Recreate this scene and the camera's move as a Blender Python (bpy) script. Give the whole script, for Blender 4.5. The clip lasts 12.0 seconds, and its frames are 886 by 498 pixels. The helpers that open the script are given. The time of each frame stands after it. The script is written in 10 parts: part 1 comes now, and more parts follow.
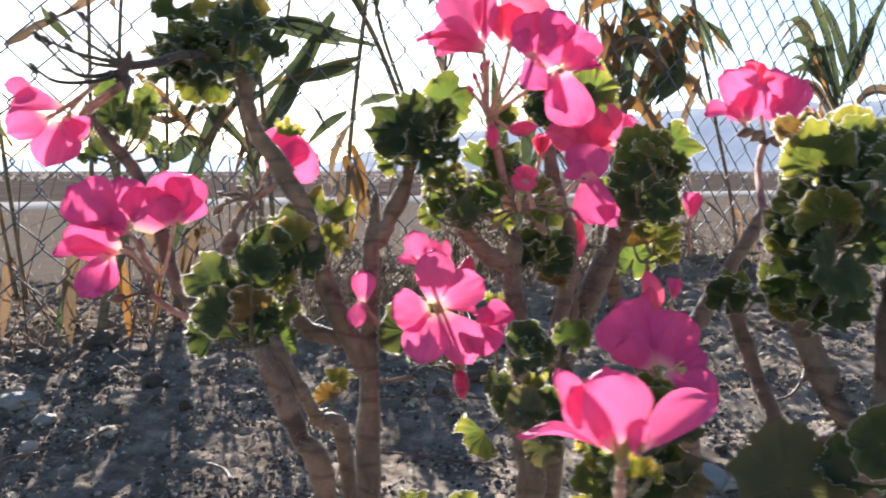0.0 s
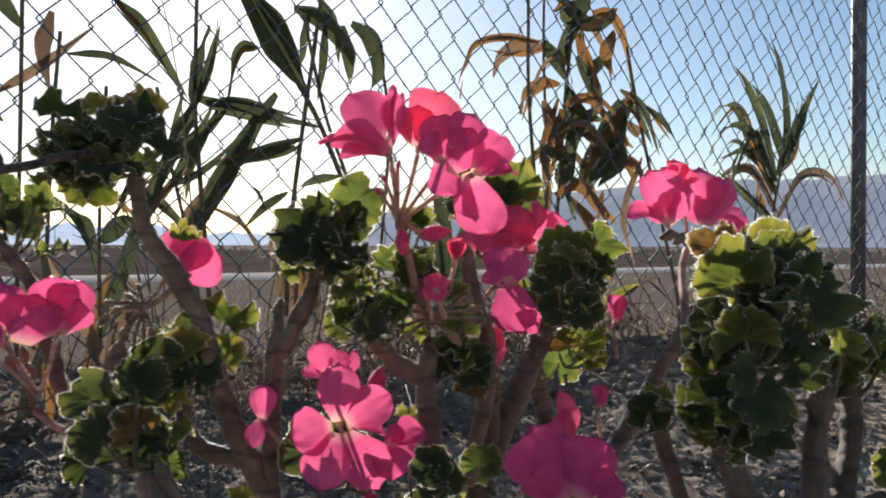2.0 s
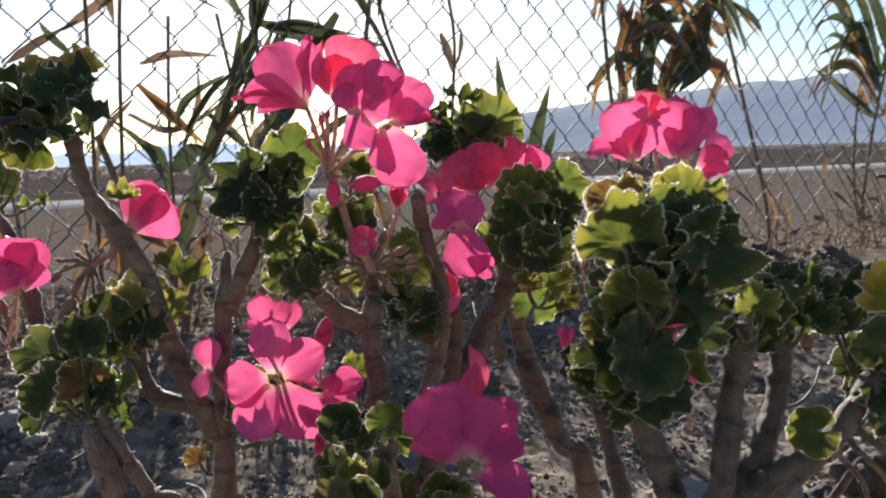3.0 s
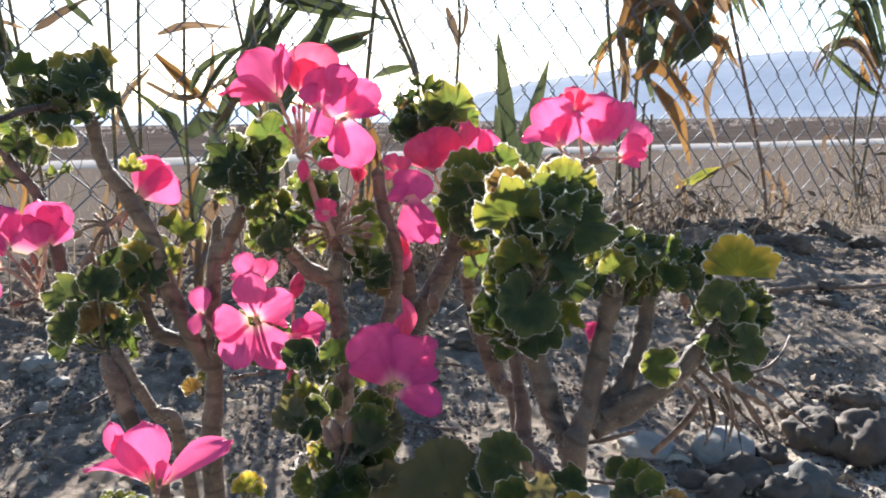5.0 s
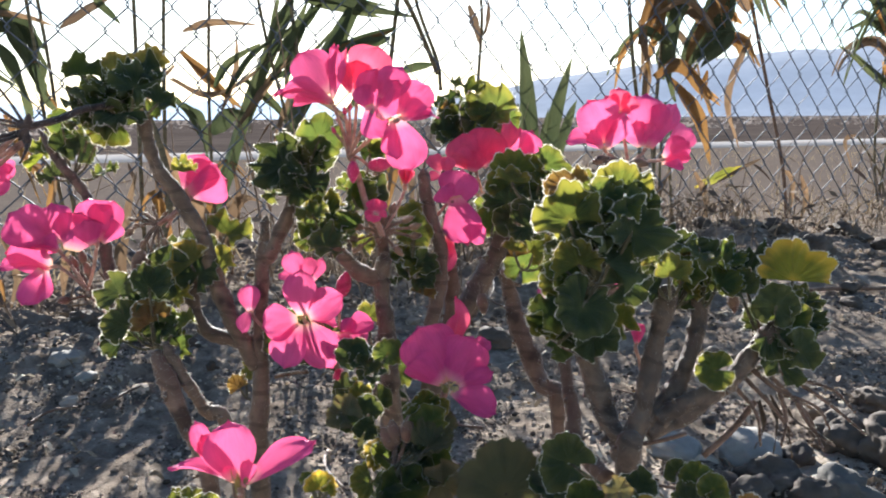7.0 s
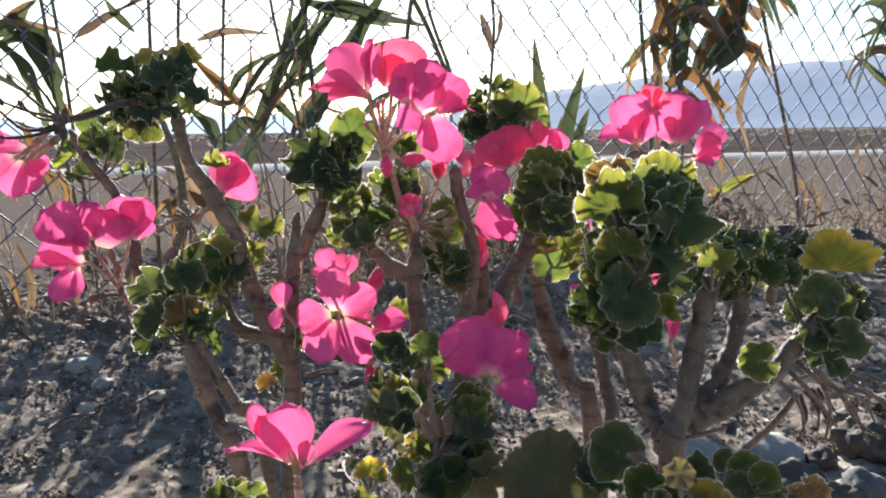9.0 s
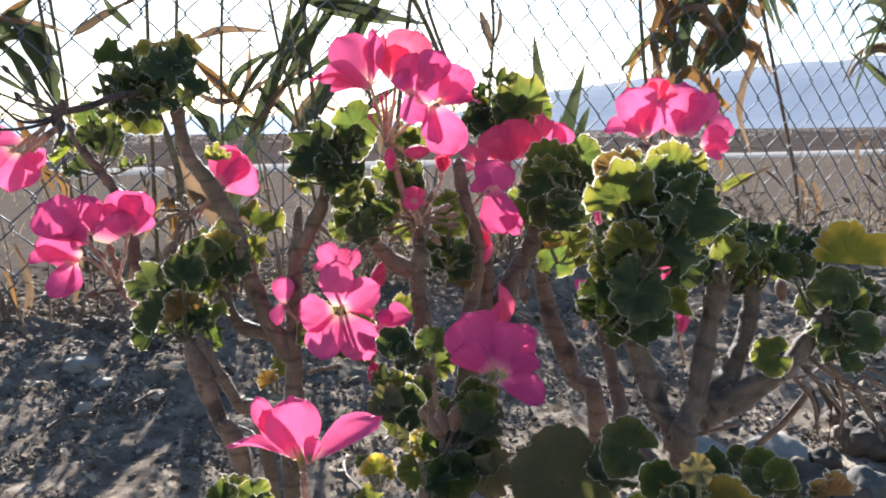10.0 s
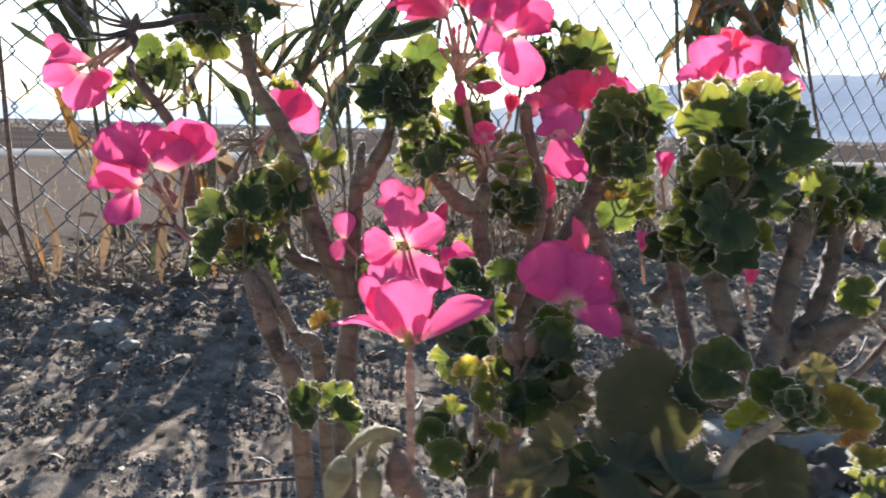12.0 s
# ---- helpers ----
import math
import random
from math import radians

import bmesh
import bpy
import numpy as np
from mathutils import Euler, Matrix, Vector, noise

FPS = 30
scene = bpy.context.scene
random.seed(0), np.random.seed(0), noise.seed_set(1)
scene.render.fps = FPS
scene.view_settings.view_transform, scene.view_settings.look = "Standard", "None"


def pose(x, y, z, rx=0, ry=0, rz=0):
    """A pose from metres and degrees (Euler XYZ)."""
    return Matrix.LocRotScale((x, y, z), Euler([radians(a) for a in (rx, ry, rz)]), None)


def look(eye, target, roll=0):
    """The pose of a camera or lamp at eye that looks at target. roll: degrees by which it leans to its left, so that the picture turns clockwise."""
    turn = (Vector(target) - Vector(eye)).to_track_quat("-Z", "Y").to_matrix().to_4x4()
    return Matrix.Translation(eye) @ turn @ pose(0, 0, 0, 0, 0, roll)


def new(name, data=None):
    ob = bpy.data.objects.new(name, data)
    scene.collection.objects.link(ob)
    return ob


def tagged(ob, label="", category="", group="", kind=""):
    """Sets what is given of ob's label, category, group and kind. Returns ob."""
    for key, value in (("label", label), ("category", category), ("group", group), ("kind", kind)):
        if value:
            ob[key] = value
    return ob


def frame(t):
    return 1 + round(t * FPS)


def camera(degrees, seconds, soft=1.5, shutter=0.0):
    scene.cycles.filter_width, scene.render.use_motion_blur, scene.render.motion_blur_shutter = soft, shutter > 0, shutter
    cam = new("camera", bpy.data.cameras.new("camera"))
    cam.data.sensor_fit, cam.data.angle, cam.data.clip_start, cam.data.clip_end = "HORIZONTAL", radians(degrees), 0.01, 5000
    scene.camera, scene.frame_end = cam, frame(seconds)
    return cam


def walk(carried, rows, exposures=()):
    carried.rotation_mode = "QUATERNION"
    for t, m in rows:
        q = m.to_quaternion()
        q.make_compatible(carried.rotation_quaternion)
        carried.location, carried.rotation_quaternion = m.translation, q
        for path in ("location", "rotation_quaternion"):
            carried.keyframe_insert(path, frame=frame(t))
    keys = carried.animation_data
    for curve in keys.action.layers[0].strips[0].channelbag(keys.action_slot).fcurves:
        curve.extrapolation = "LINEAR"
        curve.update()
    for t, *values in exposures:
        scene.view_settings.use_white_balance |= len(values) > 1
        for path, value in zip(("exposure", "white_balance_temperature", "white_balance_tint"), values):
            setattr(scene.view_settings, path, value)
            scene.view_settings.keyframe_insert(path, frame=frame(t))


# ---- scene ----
cam = camera(54.9, 12.0, soft=1.9, shutter=0.5)
METRES, EYE, TILT, LEAN, TURN = 0.34, 0.2, -5.2, 0.0, 0.0
ROWS = [
    (0.0, 0.0, 0.0, 0.0, -0.0, -0.0, 0.0),
    (0.5, -0.0558, -0.0087, 0.0049, 0.02, -0.02, -1.01),
    (1.0, -0.0505, -0.0018, 0.0371, -0.74, 0.82, -0.61),
    (1.5, 0.0047, 0.0287, 0.055, -3.03, 3.71, -0.17),
    (2.0, 0.0499, 0.0577, 0.0416, -3.21, 4.99, 0.1),
    (2.5, 0.1446, 0.0682, 0.0633, -0.15, 0.9, 1.61),
    (3.0, 0.2393, 0.0738, 0.0856, 3.88, -1.07, 1.43),
    (3.5, 0.3016, 0.0455, 0.1237, 5.83, -3.78, 0.21),
    (5.5, 0.3471, -0.149, 0.0882, 5.0, -3.24, 0.25),
    (6.0, 0.3379, -0.1249, 0.1019, 5.39, -4.16, -0.04),
    (6.5, 0.319, -0.1259, 0.0969, 5.49, -3.58, -0.26),
    (7.0, 0.2973, -0.139, 0.0994, 5.91, -3.55, -0.15),
    (7.5, 0.2795, -0.1467, 0.0943, 6.57, -3.52, -0.15),
    (9.5, 0.2548, -0.1296, 0.0695, 6.22, -2.56, 0.07),
    (10.0, 0.249, -0.1207, 0.0658, 6.17, -2.66, 0.06),
    (10.5, 0.2418, -0.1199, 0.0623, 5.94, -2.35, -0.56),
    (11.0, 0.2163, -0.1071, 0.0271, 6.01, -2.27, -1.07),
    (11.5, 0.2129, -0.1145, -0.0097, 6.59, -3.21, -1.86),
    (12.0, 0.1796, -0.1121, -0.0166, 7.12, -2.76, -2.25),
]
EXPOSURE = [(0.0, 2.09, 6190, 11), (1.0, 1.77, 6190, 11), (1.5, 1.54, 6290, 11), (2.2, 1.10, 6390, 11), (3.0, 1.39, 6240, 11), (3.7, 1.54, 6240, 11), (5.5, 2.29, 6040, 9), (7.5, 1.94, 6040, 9), (10.5, 2.04, 6040, 9), (11.5, 2.09, 6040, 9), (12.0, 1.99, 6040, 9)]
walk(cam, [(t, pose(0, 0, EYE, TILT, LEAN, TURN) @ pose(METRES * x, METRES * y, METRES * z, 90 + pitch, roll, yaw)) for t, x, y, z, yaw, pitch, roll in ROWS], EXPOSURE)

# ---- world, sun and exposure ----
SUN_AZ, SUN_EL = -13.8, 22.0
sky = bpy.data.worlds.new("sky")
scene.world = sky
sky.use_nodes = True
sn = sky.node_tree.nodes
tex = sn.new("ShaderNodeTexSky")
tex.sky_type, tex.sun_disc = "NISHITA", False
tex.sun_elevation, tex.sun_rotation = radians(SUN_EL), radians(SUN_AZ)
tex.air_density, tex.dust_density, tex.ozone_density, tex.altitude = 1.0, 0.5, 2.3, 100.0
sn["Background"].inputs["Strength"].default_value = 0.051
sky.node_tree.links.new(tex.outputs["Color"], sn["Background"].inputs["Color"])
sun = new("sun", bpy.data.lights.new("sun", "SUN"))
sun.data.energy, sun.data.angle, sun.data.color = 5.0, radians(0.6), (1.0, 0.95, 0.88)
sun.matrix_world = look((0, 0, 0), (-math.sin(radians(SUN_AZ)) * math.cos(radians(SUN_EL)), -math.cos(radians(SUN_AZ)) * math.cos(radians(SUN_EL)), -math.sin(radians(SUN_EL))))

rng = random.Random(7)


# ---- materials ----
def nodes_of(name):
    m = bpy.data.materials.new(name)
    m.use_nodes = True
    n = m.node_tree.nodes
    n.clear()
    return m, n, m.node_tree.links


def ramp(n, l, fac, stops):
    r = n.new("ShaderNodeValToRGB")
    e = r.color_ramp.elements
    while len(e) < len(stops):
        e.new(0.5)
    for k, (p, c) in enumerate(stops):
        e[k].position, e[k].color = p, (*c, 1)
    l.new(fac, r.inputs["Fac"])
    return r.outputs["Color"]


def noise_tex(n, l, scale, detail=4, rough=0.6, coord="Object"):
    c = n.new("ShaderNodeTexCoord")
    t = n.new("ShaderNodeTexNoise")
    t.inputs["Scale"].default_value, t.inputs["Detail"].default_value, t.inputs["Roughness"].default_value = scale, detail, rough
    l.new(c.outputs[coord], t.inputs["Vector"])
    return t.outputs["Fac"]


def mix(n, l, fac, a, b, mode="MIX"):
    x = n.new("ShaderNodeMix")
    x.data_type, x.blend_type = "RGBA", mode
    for sock, v in ((x.inputs["Factor"], fac), (x.inputs[6], a), (x.inputs[7], b)):
        if isinstance(v, (int, float)):
            sock.default_value = v
        elif isinstance(v, tuple):
            sock.default_value = (*v, 1)
        else:
            l.new(v, sock)
    return x.outputs[2]


def finish(n, l, color, rough=0.7, bump=None, height=0.002, dist=1.0, spec=0.3, metal=0.0, translucent=0.0, tcolor=None, sheen=0.0):
    b = n.new("ShaderNodeBsdfPrincipled")
    o = n.new("ShaderNodeOutputMaterial")
    if isinstance(color, tuple):
        b.inputs["Base Color"].default_value = (*color, 1)
    else:
        l.new(color, b.inputs["Base Color"])
    b.inputs["Roughness"].default_value = rough
    b.inputs["Specular IOR Level"].default_value = spec
    b.inputs["Metallic"].default_value = metal
    if sheen:
        b.inputs["Sheen Weight"].default_value = sheen
        b.inputs["Sheen Roughness"].default_value = 0.4
    norm = None
    if bump is not None:
        bp = n.new("ShaderNodeBump")
        bp.inputs["Strength"].default_value, bp.inputs["Distance"].default_value = dist, height
        l.new(bump, bp.inputs["Height"])
        l.new(bp.outputs["Normal"], b.inputs["Normal"])
        norm = bp.outputs["Normal"]
    out = b.outputs["BSDF"]
    if translucent:
        t = n.new("ShaderNodeBsdfTranslucent")
        src = tcolor if tcolor is not None else color
        if isinstance(src, tuple):
            t.inputs["Color"].default_value = (*src, 1)
        else:
            l.new(src, t.inputs["Color"])
        if norm is not None:
            l.new(norm, t.inputs["Normal"])
        s = n.new("ShaderNodeMixShader")
        s.inputs["Fac"].default_value = translucent
        l.new(out, s.inputs[1])
        l.new(t.outputs["BSDF"], s.inputs[2])
        out = s.outputs["Shader"]
    l.new(out, o.inputs["Surface"])


def uv_radius(n, l):
    """Distance from the leaf's or petal's base, 0 to 1, kept in the V of its UV map."""
    u = n.new("ShaderNodeUVMap")
    s = n.new("ShaderNodeSeparateXYZ")
    l.new(u.outputs["UV"], s.inputs["Vector"])
    return s.outputs["X"], s.outputs["Y"]


def obj_random(n):
    return n.new("ShaderNodeObjectInfo").outputs["Random"]


def math_node(n, l, op, a, b=0.0):
    m = n.new("ShaderNodeMath")
    m.operation = op
    for k, v in enumerate((a, b)):
        if isinstance(v, (int, float)):
            m.inputs[k].default_value = v
        else:
            l.new(v, m.inputs[k])
    return m.outputs[0]


def petal_material(name, base, tip, glow, trans):
    m, n, l = nodes_of(name)
    u, v = uv_radius(n, l)
    c = ramp(n, l, v, [(0.0, (0.70, 0.42, 0.20)), (0.06, (0.80, 0.36, 0.38)), (0.2, base), (0.75, tip), (1.0, tip)])
    streak = n.new("ShaderNodeTexNoise")
    comb = n.new("ShaderNodeCombineXYZ")
    l.new(math_node(n, l, "MULTIPLY", u, 26.0), comb.inputs["X"])
    l.new(math_node(n, l, "MULTIPLY", v, 2.0), comb.inputs["Y"])
    l.new(comb.outputs["Vector"], streak.inputs["Vector"])
    streak.inputs["Scale"].default_value = 1.0
    vein = ramp(n, l, streak.outputs["Fac"], [(0.3, (0.72, 0.6, 0.68)), (0.62, (1, 1, 1))])
    blush = noise_tex(n, l, 3.2, 3, 0.55, "UV")
    c = mix(n, l, 0.4, c, vein, "MULTIPLY")
    c = mix(n, l, ramp(n, l, blush, [(0.42, (0, 0, 0)), (0.68, (0.45, 0.45, 0.45))]), c, tuple(min(1.0, q * 1.25) for q in tip))
    hue = ramp(n, l, obj_random(n), [(0.0, (0.90, 0.8, 0.9)), (1.0, (1, 1, 1))])
    c = mix(n, l, 1.0, c, hue, "MULTIPLY")
    through_light = ramp(n, l, v, [(0.0, (0.85, 0.55, 0.3)), (0.08, (0.9, 0.38, 0.4)), (0.24, glow), (1.0, glow)])
    through_light = mix(n, l, 0.45, through_light, vein, "MULTIPLY")
    finish(n, l, c, 0.5, streak.outputs["Fac"], 0.0004, 0.5, 0.3, translucent=trans, tcolor=through_light)
    return m


def leaf_material(name, inner, outer, rim, trans=0.45):
    m, n, l = nodes_of(name)
    u, v = uv_radius(n, l)
    w = noise_tex(n, l, 160, 4, 0.6)
    vv = math_node(n, l, "MULTIPLY", math_node(n, l, "ADD", v, math_node(n, l, "MULTIPLY", math_node(n, l, "SUBTRACT", w, 0.5), 0.28)), 0.95)
    # the pale last stop paints the sunlit outline of a backlit leaf
    c = ramp(n, l, vv, [(0.0, outer), (0.22, inner), (0.62, inner), (0.86, outer), (0.97, outer), (1.0, rim)])
    blot = noise_tex(n, l, 75, 3, 0.5)
    c = mix(n, l, ramp(n, l, blot, [(0.5, (0, 0, 0)), (0.7, (0.55, 0.55, 0.55))]), c, outer)
    tone = ramp(n, l, obj_random(n), [(0.0, (0.55, 0.62, 0.5)), (0.5, (0.9, 0.95, 0.8)), (1.0, (1.2, 1.12, 0.95))])
    c = mix(n, l, 1.0, c, tone, "MULTIPLY")
    veins = n.new("ShaderNodeTexWave")
    veins.inputs["Scale"].default_value, veins.inputs["Distortion"].default_value = 2.2, 2.0
    comb = n.new("ShaderNodeCombineXYZ")
    l.new(math_node(n, l, "MULTIPLY", u, 3.0), comb.inputs["X"])
    l.new(comb.outputs["Vector"], veins.inputs["Vector"])
    h = math_node(n, l, "ADD", w, math_node(n, l, "MULTIPLY", veins.outputs["Fac"], 0.22))
    finish(n, l, c, 0.62, h, 0.0012, 0.6, 0.2, translucent=trans, tcolor=mix(n, l, 1.0, c, (2.5, 2.15, 1.1), "MULTIPLY"), sheen=0.04)
    return m


def bark_material(name, a, b, scale=130, trans=0.0):
    m, n, l = nodes_of(name)
    w = noise_tex(n, l, scale, 6, 0.7)
    big = noise_tex(n, l, 22, 3)
    c = ramp(n, l, w, [(0.3, a), (0.7, b)])
    c = mix(n, l, ramp(n, l, big, [(0.4, (0, 0, 0)), (0.62, (0.6, 0.6, 0.6))]), c, tuple(q * 0.75 for q in a))
    wave = n.new("ShaderNodeTexWave")
    wave.bands_direction = "Z"
    wave.inputs["Scale"].default_value, wave.inputs["Distortion"].default_value, wave.inputs["Detail Scale"].default_value = 25.0, 7.0, 0.8
    l.new(n.new("ShaderNodeTexCoord").outputs["Object"], wave.inputs["Vector"])
    c = mix(n, l, ramp(n, l, wave.outputs["Fac"], [(0.90, (0, 0, 0)), (0.98, (0.42, 0.42, 0.42))]), c, tuple(q * 0.35 for q in a))
    spots = noise_tex(n, l, 70, 2, 0.4)
    c = mix(n, l, ramp(n, l, spots, [(0.62, (0, 0, 0)), (0.70, (0.8, 0.8, 0.8))]), c, tuple(q * 0.3 for q in a))
    finish(n, l, c, 0.7, w, 0.002, 0.8, 0.3, sheen=0.15, translucent=trans)
    return m


PINK = petal_material("pink_petal", (0.72, 0.085, 0.28), (0.74, 0.10, 0.33), (0.82, 0.125, 0.255), 0.42)
CORAL = petal_material("coral_petal", (0.78, 0.08, 0.21), (0.78, 0.10, 0.26), (0.92, 0.13, 0.20), 0.46)
# deeper pink variety that also carries the shade on darker florets in its colour
MAGENTA_SHADE = petal_material("shaded_magenta_petal", (0.58, 0.055, 0.22), (0.60, 0.07, 0.27), (0.80, 0.11, 0.25), 0.35)
GREEN = leaf_material("green_leaf", (0.058, 0.088, 0.038), (0.125, 0.14, 0.05), (0.66, 0.61, 0.42), 0.44)
# leaf shade put into a darker, less translucent copy of the green
SHADELEAF = leaf_material("shaded_leaf", (0.043, 0.063, 0.036), (0.09, 0.105, 0.048), (0.58, 0.54, 0.37), 0.24)
# dull near leaves: their shade put into flat colour, low translucency, no pale rim
DULLSHADE = leaf_material("dull_shaded_leaf", (0.10, 0.102, 0.072), (0.155, 0.135, 0.088), (0.16, 0.13, 0.08), 0.22)
LIME = leaf_material("lime_leaf", (0.075, 0.10, 0.036), (0.17, 0.168, 0.055), (0.66, 0.61, 0.40), 0.45)
YELLOW = leaf_material("yellow_leaf", (0.11, 0.12, 0.045), (0.25, 0.20, 0.07), (0.62, 0.53, 0.32), 0.42)
GOLD = leaf_material("golden_leaf", (0.13, 0.15, 0.04), (0.40, 0.30, 0.075), (0.70, 0.58, 0.35), 0.5)
AMBER = leaf_material("amber_leaf", (0.15, 0.12, 0.045), (0.33, 0.24, 0.07), (0.62, 0.48, 0.28), 0.4)
FRESH = leaf_material("fresh_leaf", (0.14, 0.17, 0.04), (0.22, 0.23, 0.055), (0.5, 0.48, 0.22), 0.5)
ORANGE = leaf_material("orange_leaf", (0.20, 0.11, 0.055), (0.27, 0.17, 0.08), (0.40, 0.27, 0.15), 0.28)
BARK = bark_material("woody_stem", (0.10, 0.066, 0.046), (0.25, 0.172, 0.115))
PALESTEM = bark_material("pale_stem", (0.22, 0.17, 0.12), (0.36, 0.29, 0.21), 200)
BROWN = bark_material("brown_stem", (0.13, 0.075, 0.05), (0.25, 0.155, 0.105))
PEDICEL = bark_material("green_pedicel", (0.50, 0.24, 0.19), (0.66, 0.44, 0.32), 300, 0.35)
STALK = bark_material("leaf_stalk", (0.11, 0.085, 0.045), (0.20, 0.17, 0.085), 300)
BUD = bark_material("flower_bud", (0.22, 0.10, 0.075), (0.30, 0.20, 0.11), 250)
STAMEN = bark_material("stamen", (0.70, 0.50, 0.16), (0.80, 0.68, 0.36), 300, 0.3)
SEPAL = bark_material("sepal", (0.32, 0.27, 0.08), (0.46, 0.36, 0.13), 300, 0.35)
DRIED = bark_material("dried_stalk", (0.055, 0.035, 0.03), (0.12, 0.075, 0.055), 250)
DROOP = bark_material("drooping_bud", (0.34, 0.25, 0.13), (0.50, 0.41, 0.22), 300, 0.3)
REDBUD = bark_material("red_bud", (0.50, 0.03, 0.10), (0.62, 0.06, 0.17), 250)


# ---- shape helpers ----
def part(name, bm, material, parent=None, label="", smooth=True):
    me = bpy.data.meshes.new(name)
    bm.to_mesh(me)
    bm.free()
    me.materials.append(material)
    if smooth:
        me.polygons.foreach_set("use_smooth", [True] * len(me.polygons))
    ob = new(name, me)
    ob.parent = parent
    return tagged(ob, label)


def share(name, mesh, parent, m, material=None):
    """An object of its own on a shared mesh."""
    ob = new(name, mesh)
    ob.parent = parent
    ob.matrix_basis = m
    if material is not None:
        ob.material_slots[0].link = "OBJECT"
        ob.material_slots[0].material = material
    return ob


def smooth_path(pts, steps=5):
    """A rounded line through the points (Catmull-Rom)."""
    p = [Vector(q) for q in pts]
    p = [p[0] * 2 - p[1]] + p + [p[-1] * 2 - p[-2]]
    out = []
    for k in range(1, len(p) - 2):
        for s in range(steps):
            t = s / steps
            out.append(0.5 * (2 * p[k] + (p[k + 1] - p[k - 1]) * t + (2 * p[k - 1] - 5 * p[k] + 4 * p[k + 1] - p[k + 2]) * t * t + (3 * p[k] - p[k - 1] - 3 * p[k + 1] + p[k + 2]) * t ** 3))
    return out + [p[-2]]


def tube_into(bm, line, radius, sides=8):
    """A closed tube along a line; radius is a function of 0..1."""
    rings, side = [], None
    for k, p in enumerate(line):
        d = (line[min(k + 1, len(line) - 1)] - line[max(k - 1, 0)]).normalized()
        if side is None:
            side = d.orthogonal().normalized()
        side = (side - d * side.dot(d)).normalized()
        up = d.cross(side)
        r = radius(k / (len(line) - 1))
        rings.append([bm.verts.new(p + (side * math.cos(2 * math.pi * a / sides) + up * math.sin(2 * math.pi * a / sides)) * r) for a in range(sides)])
    for lo, hi in zip(rings, rings[1:]):
        for a in range(sides):
            bm.faces.new((lo[a], lo[(a + 1) % sides], hi[(a + 1) % sides], hi[a]))
    bm.faces.new(rings[0][::-1])
    bm.faces.new(rings[-1])


def frame_from(normal, along):
    """A turn whose z is the normal and whose y points along."""
    z = Vector(normal).normalized()
    y = Vector(along) - z * z.dot(Vector(along))
    y = y.normalized() if y.length > 1e-5 else z.orthogonal().normalized()
    return Matrix((y.cross(z), y, z)).transposed().to_4x4()


def sheet_mesh(name, material, us, vs, place):
    """A sheet of points place(u, v), u in -1..1, v in 0..1, with u and v kept as its UV map."""
    bm = bmesh.new()
    uv = bm.loops.layers.uv.new("UVMap")
    grid = [[(bm.verts.new(place(-1 + 2 * i / us, j / vs)), (-1 + 2 * i / us, j / vs)) for i in range(us + 1)] for j in range(vs + 1)]
    for j in range(vs):
        for i in range(us):
            quad = (grid[j][i], grid[j][i + 1], grid[j + 1][i + 1], grid[j + 1][i])
            f = bm.faces.new([q[0] for q in quad])
            for loop, q in zip(f.loops, quad):
                loop[uv].uv = q[1]
            f.smooth = True
    bmesh.ops.remove_doubles(bm, verts=bm.verts, dist=1e-6)
    me = bpy.data.meshes.new(name)
    bm.to_mesh(me)
    bm.free()
    me.materials.append(material)
    return me


def petal_mesh(seed):
    """A broad rounded petal of length 1 and width 1 on a narrow claw."""
    r = random.Random(seed)
    cup, curl, wave, ph, lean = r.uniform(0.32, 0.55), r.uniform(-0.2, 0.06), r.uniform(0.02, 0.05), r.uniform(0, 6), r.uniform(-0.05, 0.05)

    def place(u, v):
        t = min(1.0, v / 0.62)
        w = 0.5 * (0.26 + 0.74 * math.sin(t * math.pi / 2) ** 1.25) * math.sqrt(max(0.0, 1 - max(0.0, (v - 0.52) / 0.48) ** 2.3))
        x = u * w + lean * v * v
        y = v - 0.035 * v * v * abs(u) ** 3 + 0.012 * math.sin(4 * u + ph) * v * v
        z = cup * math.sin(v * math.pi * 0.75) * 0.42 + cup * 1.7 * (u * w) ** 2 + curl * v ** 3 + wave * math.sin(3.1 * u + ph) * v * v + 0.016 * math.sin(7 * u + 3 * v + ph) * v * v + 0.05 * noise.noise(Vector((2.6 * u, 3.1 * v, seed * 7.3))) * v + 0.025 * noise.noise(Vector((6 * u, 6 * v, seed * 3.1))) * v
        return (x, y, z)
    return sheet_mesh("petal", PINK, 16, 14, place)


def add_hairs(me, edge, length, seed):
    """A fringe of fine pale hairs on the margin of a leaf; they fill the mesh's second material slot."""
    r = random.Random(seed)
    bm = bmesh.new()
    bm.from_mesh(me)
    for p, out in edge:
        for q in range(3):
            o = (out + Vector((r.uniform(-0.5, 0.5), r.uniform(-0.5, 0.5), r.uniform(-0.6, 0.6)))).normalized()
            s = o.orthogonal().normalized() * 0.012
            vs = [bm.verts.new(p - s), bm.verts.new(p + s), bm.verts.new(p + o * length * r.uniform(0.5, 1.2))]
            f = bm.faces.new(vs)
            f.material_index = 1
    me.materials.append(HAIR)
    bm.to_mesh(me)
    bm.free()
    return me


